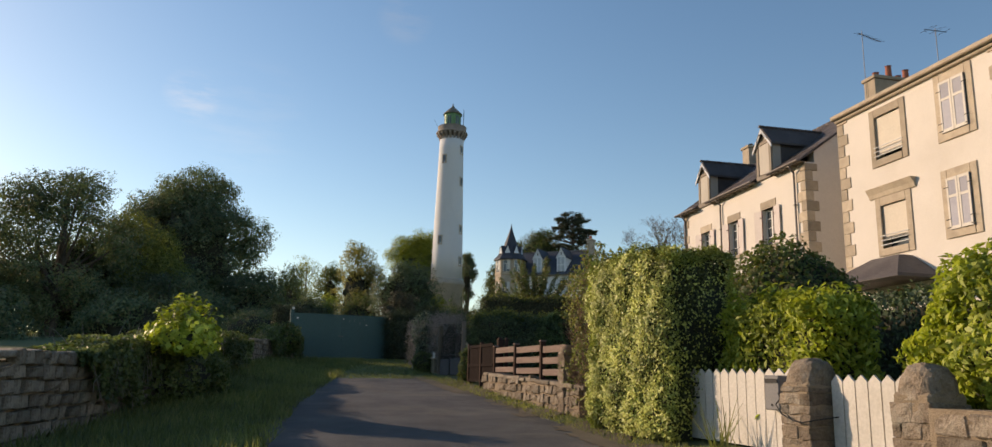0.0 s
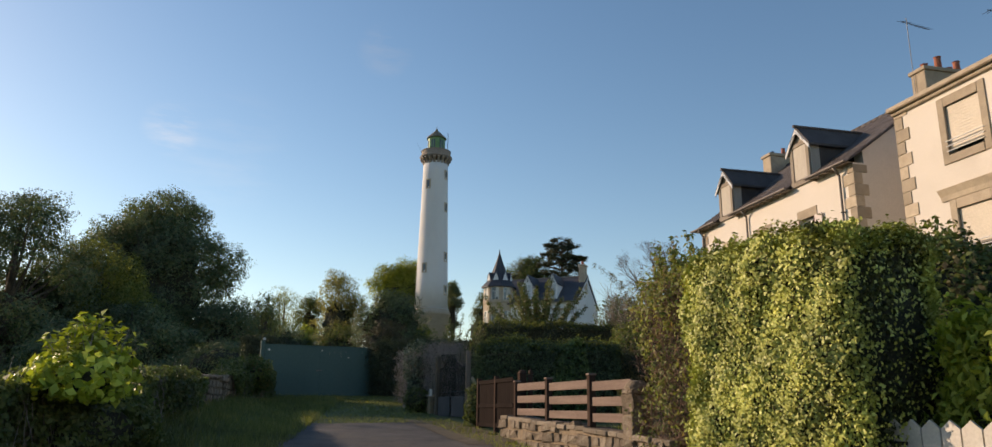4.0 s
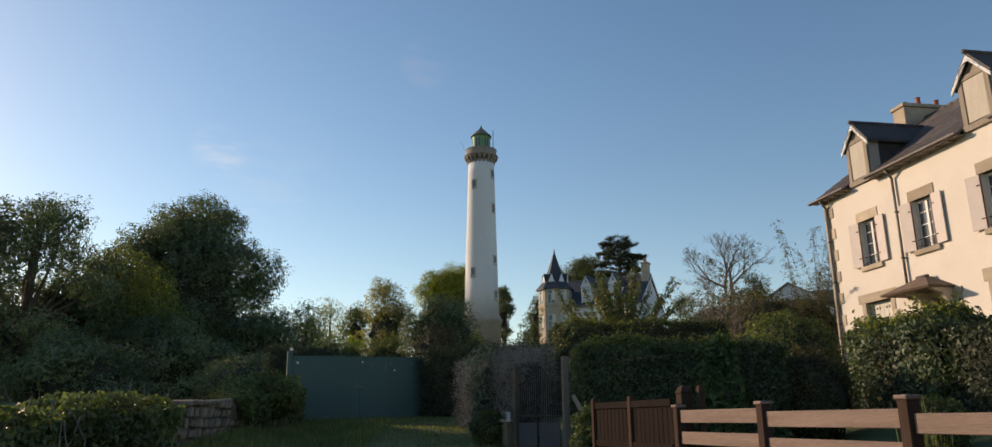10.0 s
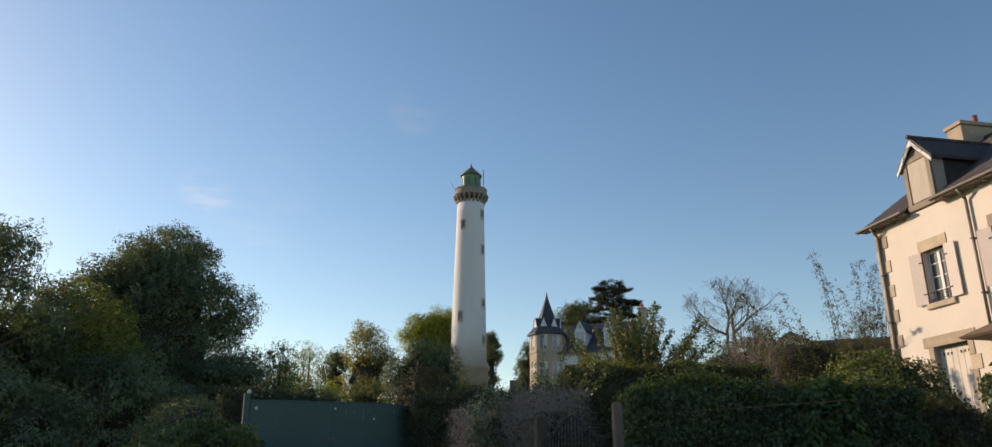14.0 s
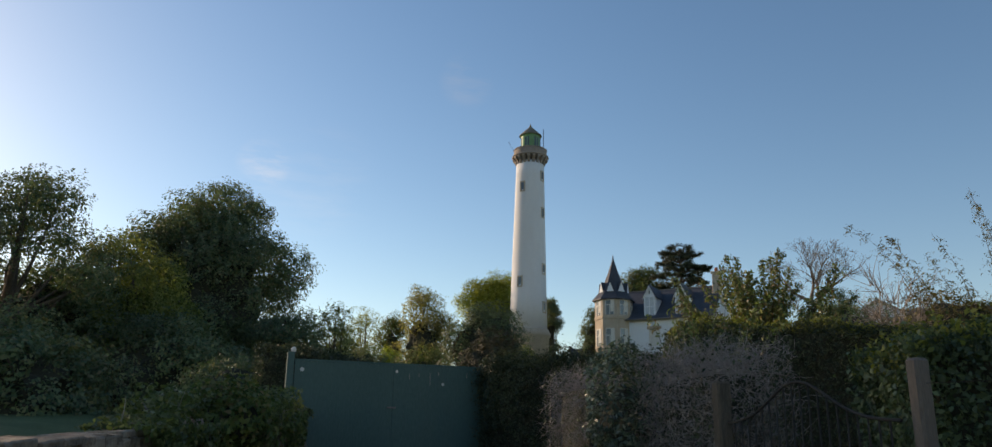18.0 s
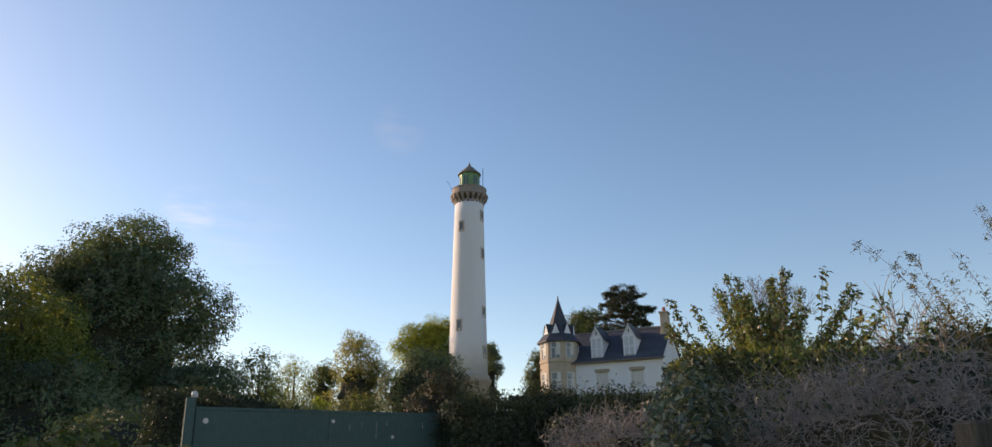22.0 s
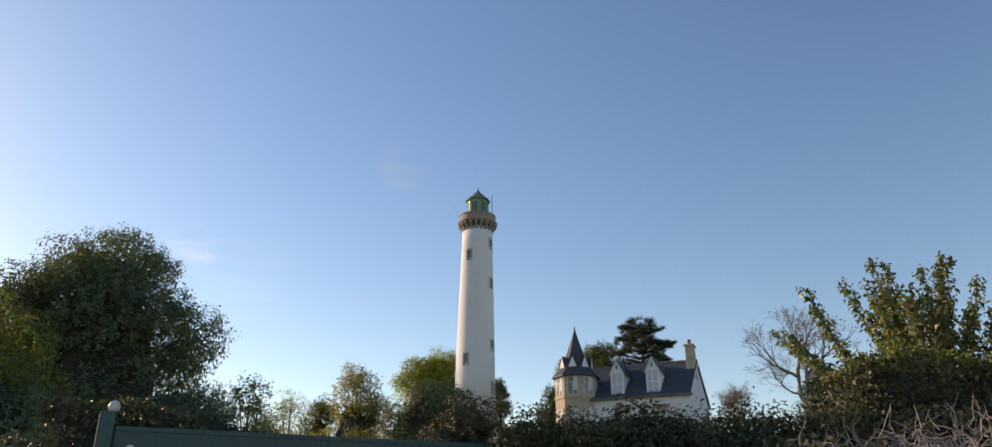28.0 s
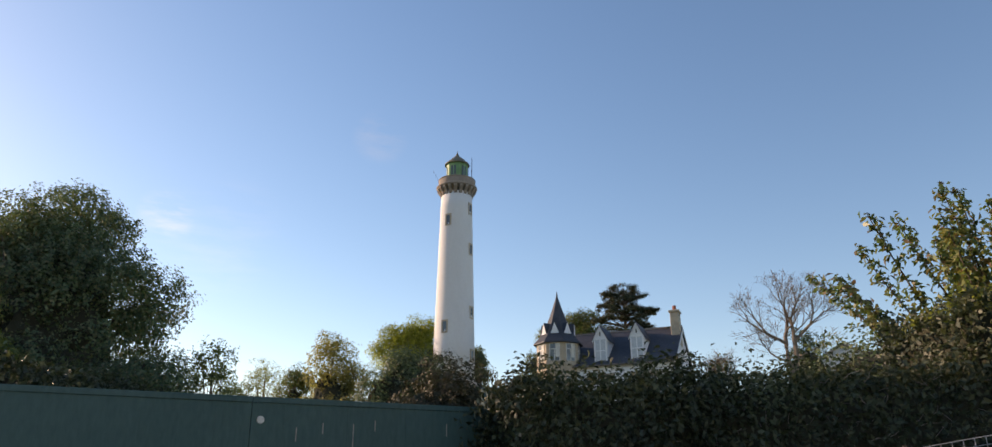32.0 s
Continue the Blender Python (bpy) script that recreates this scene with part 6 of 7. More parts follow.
hedge(stand(2.2, 36.9, 8), (6.6, 1.8, 3.28), 0.074, 38000, "l_dull", "tall clipped hedge with brownish leaves", 73, rough=0.15, f=2.2, growth=1800)
hedge(stand(6.34, 23.32, -78.7, 0.25), (3.0, 1.2, 2.06), 0.1, 13000, "l_laurel", "leafy laurel hedge before the house", 74, rough=0.2, f=2.0, round_=0.35, growth=500)
hedge(stand(7.0, 20.2, -78.7, 0.25), (3.3, 1.1, 1.69), 0.075, 15000, "l_dull", "dark thin clipped hedge with gaps before the house", 79, rough=0.12, f=2.4)
bush(stand(-13.6, 38.0), (2.0, 1.6, 1.35), 0.1, 7000, "l_oak", "dark low thicket behind the old wall", 146, rough=0.35)
bush(stand(4.83, 19.6), (0.45, 0.4, 0.48), 0.06, 3000, "l_privet", "low olive-green shrub on the front lawn", 77, rough=0.35)
bush(stand(4.95, 27.0), (1.2, 1.2, 1.62), 0.075, 14000, "l_privet", "rounded green shrub in the garden", 75)

hedge(stand(-4.45, 36.3, 28), (3.0, 1.3, 2.35), 0.07, 30000, "l_dull", "dark laurel hedge adjoining the green gate", 76, rough=0.22, f=3.2, slim=0.48, scatter=0.5)
hedge(stand(-2.0, 36.4, -10), (4.6, 1.5, 2.5), 0.068, 42000, "l_dull", "dark leafy laurel hedge at the lane's end", 77, rough=0.26, f=3.2, slim=0.48, scatter=0.5)
bush(stand(-2.48, 27.1), (0.6, 0.74, 1.15), 0.092, 6200, "l_silver", "silvery green broad-leaved shrub beside the lane", 79, rough=0.5, slim=0.42, core=0.7)
bush(stand(-2.3, 25.2), (0.45, 0.45, 0.42), 0.06, 2500, "l_privet", "small round clipped shrub", 80)
hedge(stand(-10.75, 36.6, 88), (5.0, 1.3, 2.5), 0.066, 25000, "l_dull", "dark clipped hedge behind the green gate", 81, rough=0.1)


def twiggy(m, size, label, seed, n=900, leaf_n=2500, leaf=0.08, leaf_mat="l_dry", rise=0.4, wood="twig", rough=0.12, leafy_top=0.0, bare_end=0.0):
    """A tangle of bare grey twigs with a few leaves."""
    ob = thing("twiggy_shrub", m, label, "shrub")
    rnd = random.Random(seed)
    bm = bmesh.new()
    sx, sy, sz = size
    for k in range(n):
        p = Vector((rnd.uniform(-sx, sx), rnd.uniform(-sy, sy), rnd.uniform(0.0, sz * 0.95)))
        d = Vector((rnd.gauss(0, 0.6), rnd.gauss(0, 0.6), rnd.gauss(rise, 0.5))).normalized()
        step, pts = rnd.uniform(0.04, 0.1), [p]
        for j in range(3):
            d = (d + Vector((rnd.gauss(0, 0.45), rnd.gauss(0, 0.45), rnd.gauss(0, 0.4)))).normalized()
            pts.append(pts[-1] + d * step)
        tube_mesh(bm, pts, [0.0036, 0.003, 0.0024, 0.0014], 3)
    tagged(part("twig_tangle", bm, wood, ob, "tangle of bare grey twigs"), kind="stuff")
    part("heart", core_box(bmesh.new(), sx * 1.3, sy * 0.9, sz * 0.8), "inner_shade", ob, "solid core coloured as inner shade")
    p, nm = box_points(leaf_n, sx * 2, sy * 2, sz, seed, rough, 2.6)
    keep = RNG.random(leaf_n) < 1 - leafy_top * (1 - np.clip(p[:, 2] / sz, 0, 1))
    keep &= RNG.random(leaf_n) > bare_end * np.clip(-p[:, 0] / sx, 0, 1)
    p, nm = p[keep], nm[keep]
    fo = new("foliage", quads_mesh("foliage", leaf_arrays(p, nm, leaf, 0.5), leaf_mat))
    fo.parent = ob
    return ob


twiggy(stand(-1.6, 25.7, -70), (1.2, 0.5, 2.2), "bare grey twiggy shrub spilling over the hedge", 91, 8600, 2600, 0.05, "l_dull")
twiggy(stand(-2.0, 36.4, -10), (2.2, 0.75, 2.5), "grey stems poking through the dark laurel", 94, 1900, 300, 0.06, "l_dull")
twiggy(stand(-3.1, 29.6, -70), (1.1, 0.5, 2.0), "bare twiggy thicket beside the silvery shrub", 92, 4600, 1800, 0.05, "l_dull")
twiggy(at_front(4.52, 0.42), (0.8, 0.58, 2.72), "loose leggy shrub with bronze and green leaves", 63, 8500, 16000, 0.064, "l_mixed", 0.9, "rosy_twig", 0.2, 0.8, 0.5)

bush(at_front(-4.85, 0.1), (0.32, 0.32, 0.62), 0.08, 2600, "l_ivy", "shaggy ivy-covered stump beside the brown gate", 93, core=0.7, rough=0.4)
lw = thing("stone_wall", Matrix.Translation((-1.75, 24.7, 0)) @ Matrix.Rotation(math.atan2(2.6, -1.25), 4, "Z"), "low concrete kerb wall under the twiggy shrub", "wall")
part("core", soft(boxes((0.1, 2.9, -0.1, 0.12, 2.0, 2.75)), 0.02), "mortar", lw)
part("cap", soft(boxes((0.06, 2.94, -0.14, 0.16, 2.755, 2.82)), 0.015), "granite", lw, "pale flat coping")
mbx = thing("meter_box", stand(-1.75, 24.12, -70), "small white meter box on the gate post", "box")
part("body", soft(boxes((-0.06, 0.06, -0.1, -0.02, 0.55, 0.75)), 0.008), "white_plain", mbx)
part("lid", soft(boxes((-0.05, 0.05, -0.108, -0.101, 0.57, 0.73)), 0.002), "metal_grey", mbx)


def wire_net():
    ob = thing("wire_fence", Matrix.Translation((-3.85, 31.5, -0.05)) @ Matrix.Rotation(radians(-28), 4, "Z"), "sagging grey wire mesh fence", "fence")
    top = lambda u: 4.45 + 0.13 * math.sin(min(u, 1.2) * 1.3)
    for k in range(60):
        u = 0.0447 * k
        part("wire", rod(bmesh.new(), (u, 0, 2.6), (u, 0.03 * math.sin(u * 3), top(u)), 0.0016, 4), "pale_wire", ob)
    for k in range(18):
        bm = bmesh.new()
        drop = 0.035 * k if k < 12 else 0.42 + 0.2 * (k - 12)
        tube_mesh(bm, [(0.24 * j, 0.03 * math.sin(0.72 * j), top(0.24 * j) - drop) for j in range(12)], [0.0016] * 12, 4)
        part("wire", bm, "pale_wire", ob)
    for u in (0.0, 2.64):
        part("post", rod(bmesh.new(), (u, 0, 2.3), (u, 0, top(u) + 0.02), 0.02, 8), "dark_metal", ob)


wire_net()

# ---- trees ----
def tree_at(x, y, top, *rest, **more):
    return clump_tree(stand(x, y), top - ground_z(x, y), *rest, **more)


tree_at(-33.7, 71.0, 22.7, (8.1, 7.6, 9.4), "large dark oak with a broad rounded crown", "l_oak", 190, 640, 0.2, 101, 0.55, 0.12, (0.17, 0.27), core=0.52)
tree_at(-26.0, 69.0, 12.9, (5.0, 4.6, 5.0), "lower dark oak with ragged leafy edge", "l_oak", 46, 620, 0.18, 111, 0.4, 0.1, (0.24, 0.36), core=0.45)
tree_at(-33.6, 61.5, 16.0, (5.2, 4.6, 6.2), "sunlit lime tree before the dark oak", "l_shoulder", 50, 700, 0.18, 124, 0.4, 0.15, (0.22, 0.34), core=0.4)
tree_at(-35.6, 53.5, 18.8, (6.8, 6.4, 8.2), "broad-leaved tree with a thin crown", "l_oak", 130, 520, 0.18, 102, 0.45, 0.15, (0.18, 0.28), core=0.0, thin=0.1)
tree_at(-43.0, 52.0, 11.5, (7.5, 5.0, 5.4), "dark undergrowth below the broad-leaved tree", "l_oak", 44, 420, 0.2, 128, 0.3, 0.1, (0.3, 0.45), core=0.6)
tree_at(-37.5, 58.5, 14.0, (7.0, 4.5, 6.0), "dark undergrowth between the oaks", "l_oak", 44, 420, 0.2, 129, 0.3, 0.1, (0.3, 0.45), core=0.6)
tree_at(-28.5, 57.5, 10.6, (6.0, 5.0, 4.8), "dense dark lower tree behind the wall", "l_oak", 44, 560, 0.2, 103, 0.35, 0.1, (0.26, 0.4), core=0.45)
# Unseen tree, added in the sun's path to shade the lane's end.
tree_at(-45.2, 46.6, 23.8, (7.0, 6.6, 10.5), "dense broad tree behind the old wall", "l_oak", 60, 460, 0.2, 112, 0.4, 0.1, (0.26, 0.4), core=0.5)
tree_at(-21.0, 60.0, 8.0, (4.5, 4.0, 3.2), "low dark thicket beyond the green gate", "l_oak", 36, 460, 0.18, 113, 0.3, 0.1, (0.3, 0.45), core=0.45)
tree_at(-28.1, 121.0, 24.0, (5.2, 4.6, 8.6), "bronze-leaved tree in spring", "l_brown", 56, 440, 0.24, 104, 0.35, 0.1, (0.28, 0.42), core=0.4)
tree_at(-18.4, 125.0, 28.0, (6.6, 6.0, 9.6), "rounded fresh green tree", "l_spring", 70, 560, 0.24, 105, 0.4, 0.1, (0.24, 0.38), core=0.5)
tree_at(-14.4, 90.0, 17.0, (4.9, 4.2, 5.6), "dark dense evergreen below the lighthouse", "l_laurel", 44, 760, 0.16, 106, 0.25, 0.1, (0.3, 0.44), core=0.6)
tree_at(-7.4, 47.5, 7.75, (1.6, 1.4, 2.1), "dark bronze-green shrub behind the green gate", "l_bronze", 40, 420, 0.08, 119, 0.1, 0.1, (0.34, 0.5), core=0.6)
tree_at(-10.6, 92.0, 13.1, (1.2, 1.2, 2.8), "small sunlit yellow-green shrub by the tower's foot", "l_spring", 16, 260, 0.14, 125, 0.1, 0.1, (0.4, 0.6), core=0.4)
tree_at(-23.5, 104.0, 13.6, (4.6, 4.0, 4.2), "green thicket below the lighthouse", "l_privet", 36, 560, 0.2, 114, 0.3, 0.1, (0.3, 0.45), core=0.5)
tree_at(-45.2, 148.0, 26.9, (5.2, 3.8, 8.5), "pale spring tree with thin foliage", "l_pale", 80, 230, 0.2, 107, 0.3, 0.2, (0.24, 0.4), core=0.0, thin=0.35)
tree_at(-35.6, 132.0, 23.0, (3.5, 3.0, 6.4), "small fresh green tree among others", "l_privet", 36, 420, 0.2, 108, 0.3, 0.1, (0.34, 0.5), core=0.3, thin=0.2)
tree_at(-38.5, 118.0, 18.0, (5.6, 4.0, 5.4), "low green tree among others", "l_privet", 40, 420, 0.2, 115, 0.3, 0.1, (0.3, 0.45), core=0.4)
tree_at(-30.0, 110.0, 15.0, (2.2, 2.0, 4.0), "bright yellow-green shrub among the trees", "l_lime", 24, 320, 0.2, 126, 0.2, 0.1, (0.34, 0.5), core=0.4, thin=0.2)
tree_at(-10.6, 132.0, 25.0, (1.9, 2.5, 5.5), "green tree beyond the lighthouse", "l_oak", 30, 420, 0.2, 109, 0.3, 0.2, (0.34, 0.5), core=0.3)
tree_at(1.9, 119.5, 27.2, (5.0, 4.5, 6.5), "green tree beyond the villa", "l_privet", 46, 520, 0.22, 110, 0.35, 0.2, (0.26, 0.4), core=0.5)
tree_at(-3.8, 101.0, 18.5, (1.7, 1.6, 5.4), "tall dark conifer beside the villa turret", "l_oak", 34, 400, 0.16, 116, 0.2, 0.1, (0.4, 0.6), core=0.5)
# Added tree that is never in view, put there to cast shade.
tree_at(-53.0, 44.0, 19.0, (7.0, 7.0, 7.5), "tall broad-leaved tree beyond the old wall", "l_oak", 60, 420, 0.34, 118, 0.45, 0.15, core=0.5)
tree_at(-22.3, 69.5, 12.9, (1.7, 1.6, 3.2), "thin young tree with fresh sunlit leaves", "l_pale", 24, 170, 0.17, 123, 0.12, 0.2, (0.3, 0.5), core=0.0, thin=0.3)
tree_at(-20.5, 37.5, 6.6, (3.6, 3.3, 2.6), "low dark garden thicket behind the old wall", "l_oak", 34, 520, 0.15, 122, 0.25, 0.1, (0.34, 0.5), core=0.5)
tree_at(-26.0, 31.0, 7.0, (6.0, 5.0, 3.2), "dark thicket in the garden behind the old wall", "l_oak", 40, 420, 0.19, 120, 0.3, 0.1, (0.34, 0.5), core=0.4)
tree_at(-33.0, 108.0, 14.4, (7.5, 3.5, 4.8), "low dark green thicket filling the foot of the trees", "l_oak", 46, 420, 0.2, 127, 0.2, 0.1, (0.34, 0.5), core=0.6)


def pine():
    """Flat overlapping pads of needles round a leaning trunk: (sideways, below the top, half width, half height)."""
    x, y = 7.5, 115.5
    ob = thing("pine_tree", stand(x, y), "tall dark pine with flat layered branches", "tree")
    h = 28.6 - ground_z(x, y)
    part("trunk", rod(bmesh.new(), (0, 0, -0.5), (0.1, 0, h * 0.97), 0.45, 10, 0.08), "bark", ob)
    rnd = random.Random(8)
    vs, bm = [], bmesh.new()
    pads = ((0.1, 0.75, 1.8, 0.62), (-1.1, 1.4, 1.4, 0.5), (1.2, 1.5, 1.4, 0.5), (0.0, 2.3, 2.0, 0.6), (-2.2, 2.7, 1.3, 0.42), (2.0, 3.0, 1.5, 0.45), (3.0, 3.5, 1.2, 0.34), (-0.8, 3.5, 1.9, 0.55), (-2.3, 4.2, 1.5, 0.45), (0.9, 4.4, 1.9, 0.5), (2.6, 5.0, 1.6, 0.42), (-1.2, 5.4, 2.1, 0.5), (0.8, 6.1, 2.4, 0.5))
    for sx, down, w, t in pads:
        for k in range(3):
            depth = (0.0, 1.0, -1.0)[k] * w * rnd.uniform(0.5, 0.9)
            c = np.array([sx * (1 - 0.15 * (k > 0)) + rnd.gauss(0, 0.2), depth, h - down + rnd.uniform(-0.2, 0.2)])
            tube_mesh(bm, [(0.05, 0, c[2] - 0.9), (c[0] * 0.6, c[1] * 0.6, c[2] - 0.45), tuple(c - np.array([0, 0, 0.15]))], [0.13, 0.09, 0.04], 5)
            for j in range(7):
                o = np.array([rnd.uniform(-0.8, 0.8) * w, rnd.uniform(-0.6, 0.6) * w, rnd.uniform(-0.4, 0.5) * t])
                dd, rr = ball_points(130, 0.2)
                vs.append(leaf_arrays(c + o + dd * rr * np.array([0.42 * w, 0.42 * w, 0.62 * t]), dd * np.array([1, 1, 1.4]) + np.array([0, 0, 0.5]), 0.22, 0.32, 0.5))
    tagged(part("limb_tangle", bm, "bark", ob), kind="stuff")
    new("crown", quads_mesh("crown", np.concatenate(vs), "l_pine")).parent = ob


pine()


def bare_tree(m, h, label, seed, depth=6, material="pale_bark", leaf=0, r0=0.2, spread=0.42, stems=3, wide=0.3):
    """Stems that rise from one foot and wander upward, with forking side limbs at every height and fine twigs at their ends."""
    ob = thing("bare_tree", m, label, "tree")
    rnd = random.Random(seed)
    bm, tips = bmesh.new(), []
    tube_mesh(bm, [(0, 0, -0.4), (0.05, 0, h * 0.05), (0, 0.05, h * 0.12)], [r0 * 1.3, r0, r0 * 0.9], 8)
    for s in range(stems):
        an = 2.2 * s + rnd.uniform(-0.3, 0.3)
        q, v, r = Vector((0, 0.05, h * 0.1)), Vector((0.3 * math.cos(an), 0.3 * math.sin(an), 1.0)).normalized(), r0 * (0.75, 0.6, 0.5, 0.45)[s % 4]
        pts, radii = [q.copy()], [r]
        n, reach = 9, h * (0.8, 0.68, 0.6, 0.55)[s % 4]
        for k in range(n):
            v = (v + Vector((rnd.gauss(0, 0.13), rnd.gauss(0, 0.13), 0.12))).normalized()
            q = q + v * reach / n
            r *= 0.86
            pts.append(q.copy()), radii.append(r)
            if k > 0:
                for j in range(2):
                    b = an + 2.4 * k + 3.1 * j + rnd.uniform(-0.5, 0.5)
                    side = Vector((math.cos(b), math.sin(b), rnd.uniform(0.2, 0.75)))
                    grow(bm, q, side, h * wide * rnd.uniform(0.32, 0.5) * (1.15 - 0.06 * k), r * 0.5, depth - 3, rnd, tips, (2, 3), spread, 0.1, 5, 0.7)
        tube_mesh(bm, pts, radii, 7)
        tips.append((q, v))
    fine = bmesh.new()
    for q, v in tips:
        for k in range(3):
            w = (v + Vector((rnd.gauss(0, 0.55), rnd.gauss(0, 0.55), rnd.gauss(0.1, 0.45)))).normalized()
            e = q + w * rnd.uniform(0.35, 0.8)
            rod(fine, q, e, 0.014, 3, 0.007)
            u = (w + Vector((rnd.gauss(0, 0.5), rnd.gauss(0, 0.5), rnd.gauss(0.1, 0.4)))).normalized()
            rod(fine, e, e + u * rnd.uniform(0.2, 0.45), 0.009, 3, 0.005)
    part("trunk", bm, material, ob, "bare forking trunk and limbs")
    tagged(part("twig_tangle", fine, material, ob, "fine bare twigs"), kind="stuff")
    if leaf:
        p = np.array([t[0] for t in tips])
        p = np.repeat(p, leaf, 0) + RNG.normal(0, 0.12, (len(p) * leaf, 3))
        new("foliage", quads_mesh("foliage", leaf_arrays(p, np.tile([[0, 0, 1.0]], (len(p), 1)), 0.16, 0.5), "l_pale")).parent = ob
    return ob


def crowned_tree(m, h, wide, label, seed, material, r0):
    """A leafless tree: a short trunk, two rising stems, and limbs that fork again and again into a round, open crown."""
    ob = thing("bare_tree", m, label, "tree")
    rnd = random.Random(seed)
    bm, fine = bmesh.new(), bmesh.new()
    heart, foot = Vector((0, 0, h * 0.58)), Vector((0, 0, h * 0.24))
    tube_mesh(bm, [(0.1, 0, -0.4), (0.05, 0, h * 0.1), foot], [r0 * 1.35, r0 * 1.1, r0], 8)

    def limb(q, v, length, r, depth):
        pts, radii = [q.copy()], [r]
        for k in range(3):
            out = q - heart
            out = Vector((out.x / wide, out.y / wide, out.z / (h * 0.38)))
            v = (v + Vector((rnd.gauss(0, 0.15), rnd.gauss(0, 0.15), rnd.gauss(0.05, 0.1))) - out * 0.1 * max(0, out.length - 0.75)).normalized()
            q = q + v * length / 3
            r *= 0.9
            pts.append(q.copy()), radii.append(r)
            if depth and k < 2 and rnd.random() < 0.42:
                limb(q, (v + 0.85 * Vector((rnd.gauss(0, 1), rnd.gauss(0, 1), rnd.gauss(0.1, 0.6))).normalized()).normalized(), length * rnd.uniform(0.55, 0.8), r * 0.5, depth - 1)
        tube_mesh(bm, pts, radii, 6 if depth > 2 else 4)
        out = q - heart
        if depth == 0 or abs(out.x) > wide or abs(out.y) > wide or q.z > h * 0.97:
            for k in range(2):
                w = (v + Vector((rnd.gauss(0, 0.6), rnd.gauss(0, 0.6), rnd.gauss(0.1, 0.5)))).normalized()
                rod(fine, q, q + w * rnd.uniform(0.25, 0.6), 0.013, 3, 0.006)
            return
        for sg in (-1, 1):
            turn = Vector((rnd.gauss(0, 1), rnd.gauss(0, 1), rnd.gauss(0, 0.5))).normalized()
            limb(q, (v + sg * turn * rnd.uniform(0.35, 0.6)).normalized(), length * rnd.uniform(0.7, 0.85), r * 0.74, depth - 1)

    for vx, vy, k in ((-0.32, 0.1, 1.0), (0.2, -0.15, 1.05)):
        q, mid = foot + Vector((vx, vy, 0.9)).normalized() * h * 0.1, foot + Vector((vx * 0.7, vy, 1.6)).normalized() * h * 0.22 * k
        tube_mesh(bm, [foot, q, mid], [r0 * 0.75, r0 * 0.66, r0 * 0.58], 7)
        limb(mid, Vector((vx * 0.3, vy, 1.0)).normalized(), h * 0.15, r0 * 0.56, 5)
        limb(mid, Vector((vx * 3.6, vy * 2, 0.55)).normalized(), h * 0.16, r0 * 0.46, 5)
        limb(q, Vector((vx * 4, 0.5 * k, 0.35)).normalized(), h * 0.15, r0 * 0.3, 4)
    part("trunk", bm, material, ob, "bare forking trunk and limbs")
    tagged(part("twig_tangle", fine, material, ob, "fine bare twigs"), kind="stuff")
    return ob


crowned_tree(stand(17.2, 90.0), 22.6 - ground_z(17.2, 90), 4.1, "leafless tree with a round open crown of fine twigs", 121, "tree_twig", 0.32)
tree_at(22.6, 101.0, 20.2, (2.9, 2.6, 4.8), "dark evergreen shrub with a pointed top", "l_oak", 26, 330, 0.17, 147, 0.2, 0.1, (0.28, 0.42), core=0.5)
bare_tree(stand(13.5, 99.0), 17.4 - ground_z(13.5, 99), "thin twiggy tree with sparse new leaves", 117, 5, "tree_twig", 2, 0.16, 0.5, 3, 0.3)


def shoots(m, label, seed, n, length, leaf, material, base_h, fan=0.75, name="fruit_tree", per=46, droop=0.0, slim=0.42, reach=0.16, low=0.15, stem=0.03):
    """A short trunk with long upright shoots, each set with leaves along its length."""
    ob = thing(name, m, label, "tree")
    rnd = random.Random(seed)
    bm = bmesh.new()
    tube_mesh(bm, [(0, 0, -0.3), (0.05, 0, base_h * 0.5), (0, 0, base_h)], [0.1, 0.08, 0.07], 8)
    part("trunk", bm, "bark", ob)
    pts, nms = [], []
    for k in range(n):
        an, tilt = 6.28 * k / n + rnd.uniform(-0.3, 0.3), rnd.uniform(0.15, 1.0) * fan
        d = Vector((math.cos(an) * math.sin(tilt), math.sin(an) * math.sin(tilt), math.cos(tilt)))
        q, line = Vector((0, 0, base_h * rnd.uniform(0.75, 1.0))), []
        L = length * rnd.uniform(0.65, 1.0)
        for j in range(7):
            line.append(q.copy())
            d = (d + Vector((rnd.gauss(0, 0.06), rnd.gauss(0, 0.06), 0.07 - droop * j))).normalized()
            q = q + d * L / 6
        bm = bmesh.new()
        tube_mesh(bm, line, [stem * (1 - 0.13 * j) for j in range(7)], 5)
        part("shoot", bm, "bark", ob)
        for j in range(per):
            u = rnd.uniform(low, 1.0) * 5.999
            a = line[int(u)].lerp(line[int(u) + 1], u - int(u))
            o = Vector((rnd.gauss(0, 1), rnd.gauss(0, 1), rnd.gauss(0, 0.6))).normalized()
            pts.append(a + o * rnd.uniform(0.03, reach)), nms.append(o + Vector((0, 0, 0.6)))
    new("foliage", quads_mesh("foliage", leaf_arrays(np.array(pts), np.array(nms), leaf, slim, 0.5), material)).parent = ob
    return ob


shoots(stand(1.8, 39.0), "young fruit tree with long leafy shoots", 131, 40, 4.2, 0.125, "l_fruit", 2.0, 1.2, per=380, reach=0.17, slim=0.42, low=0.15)
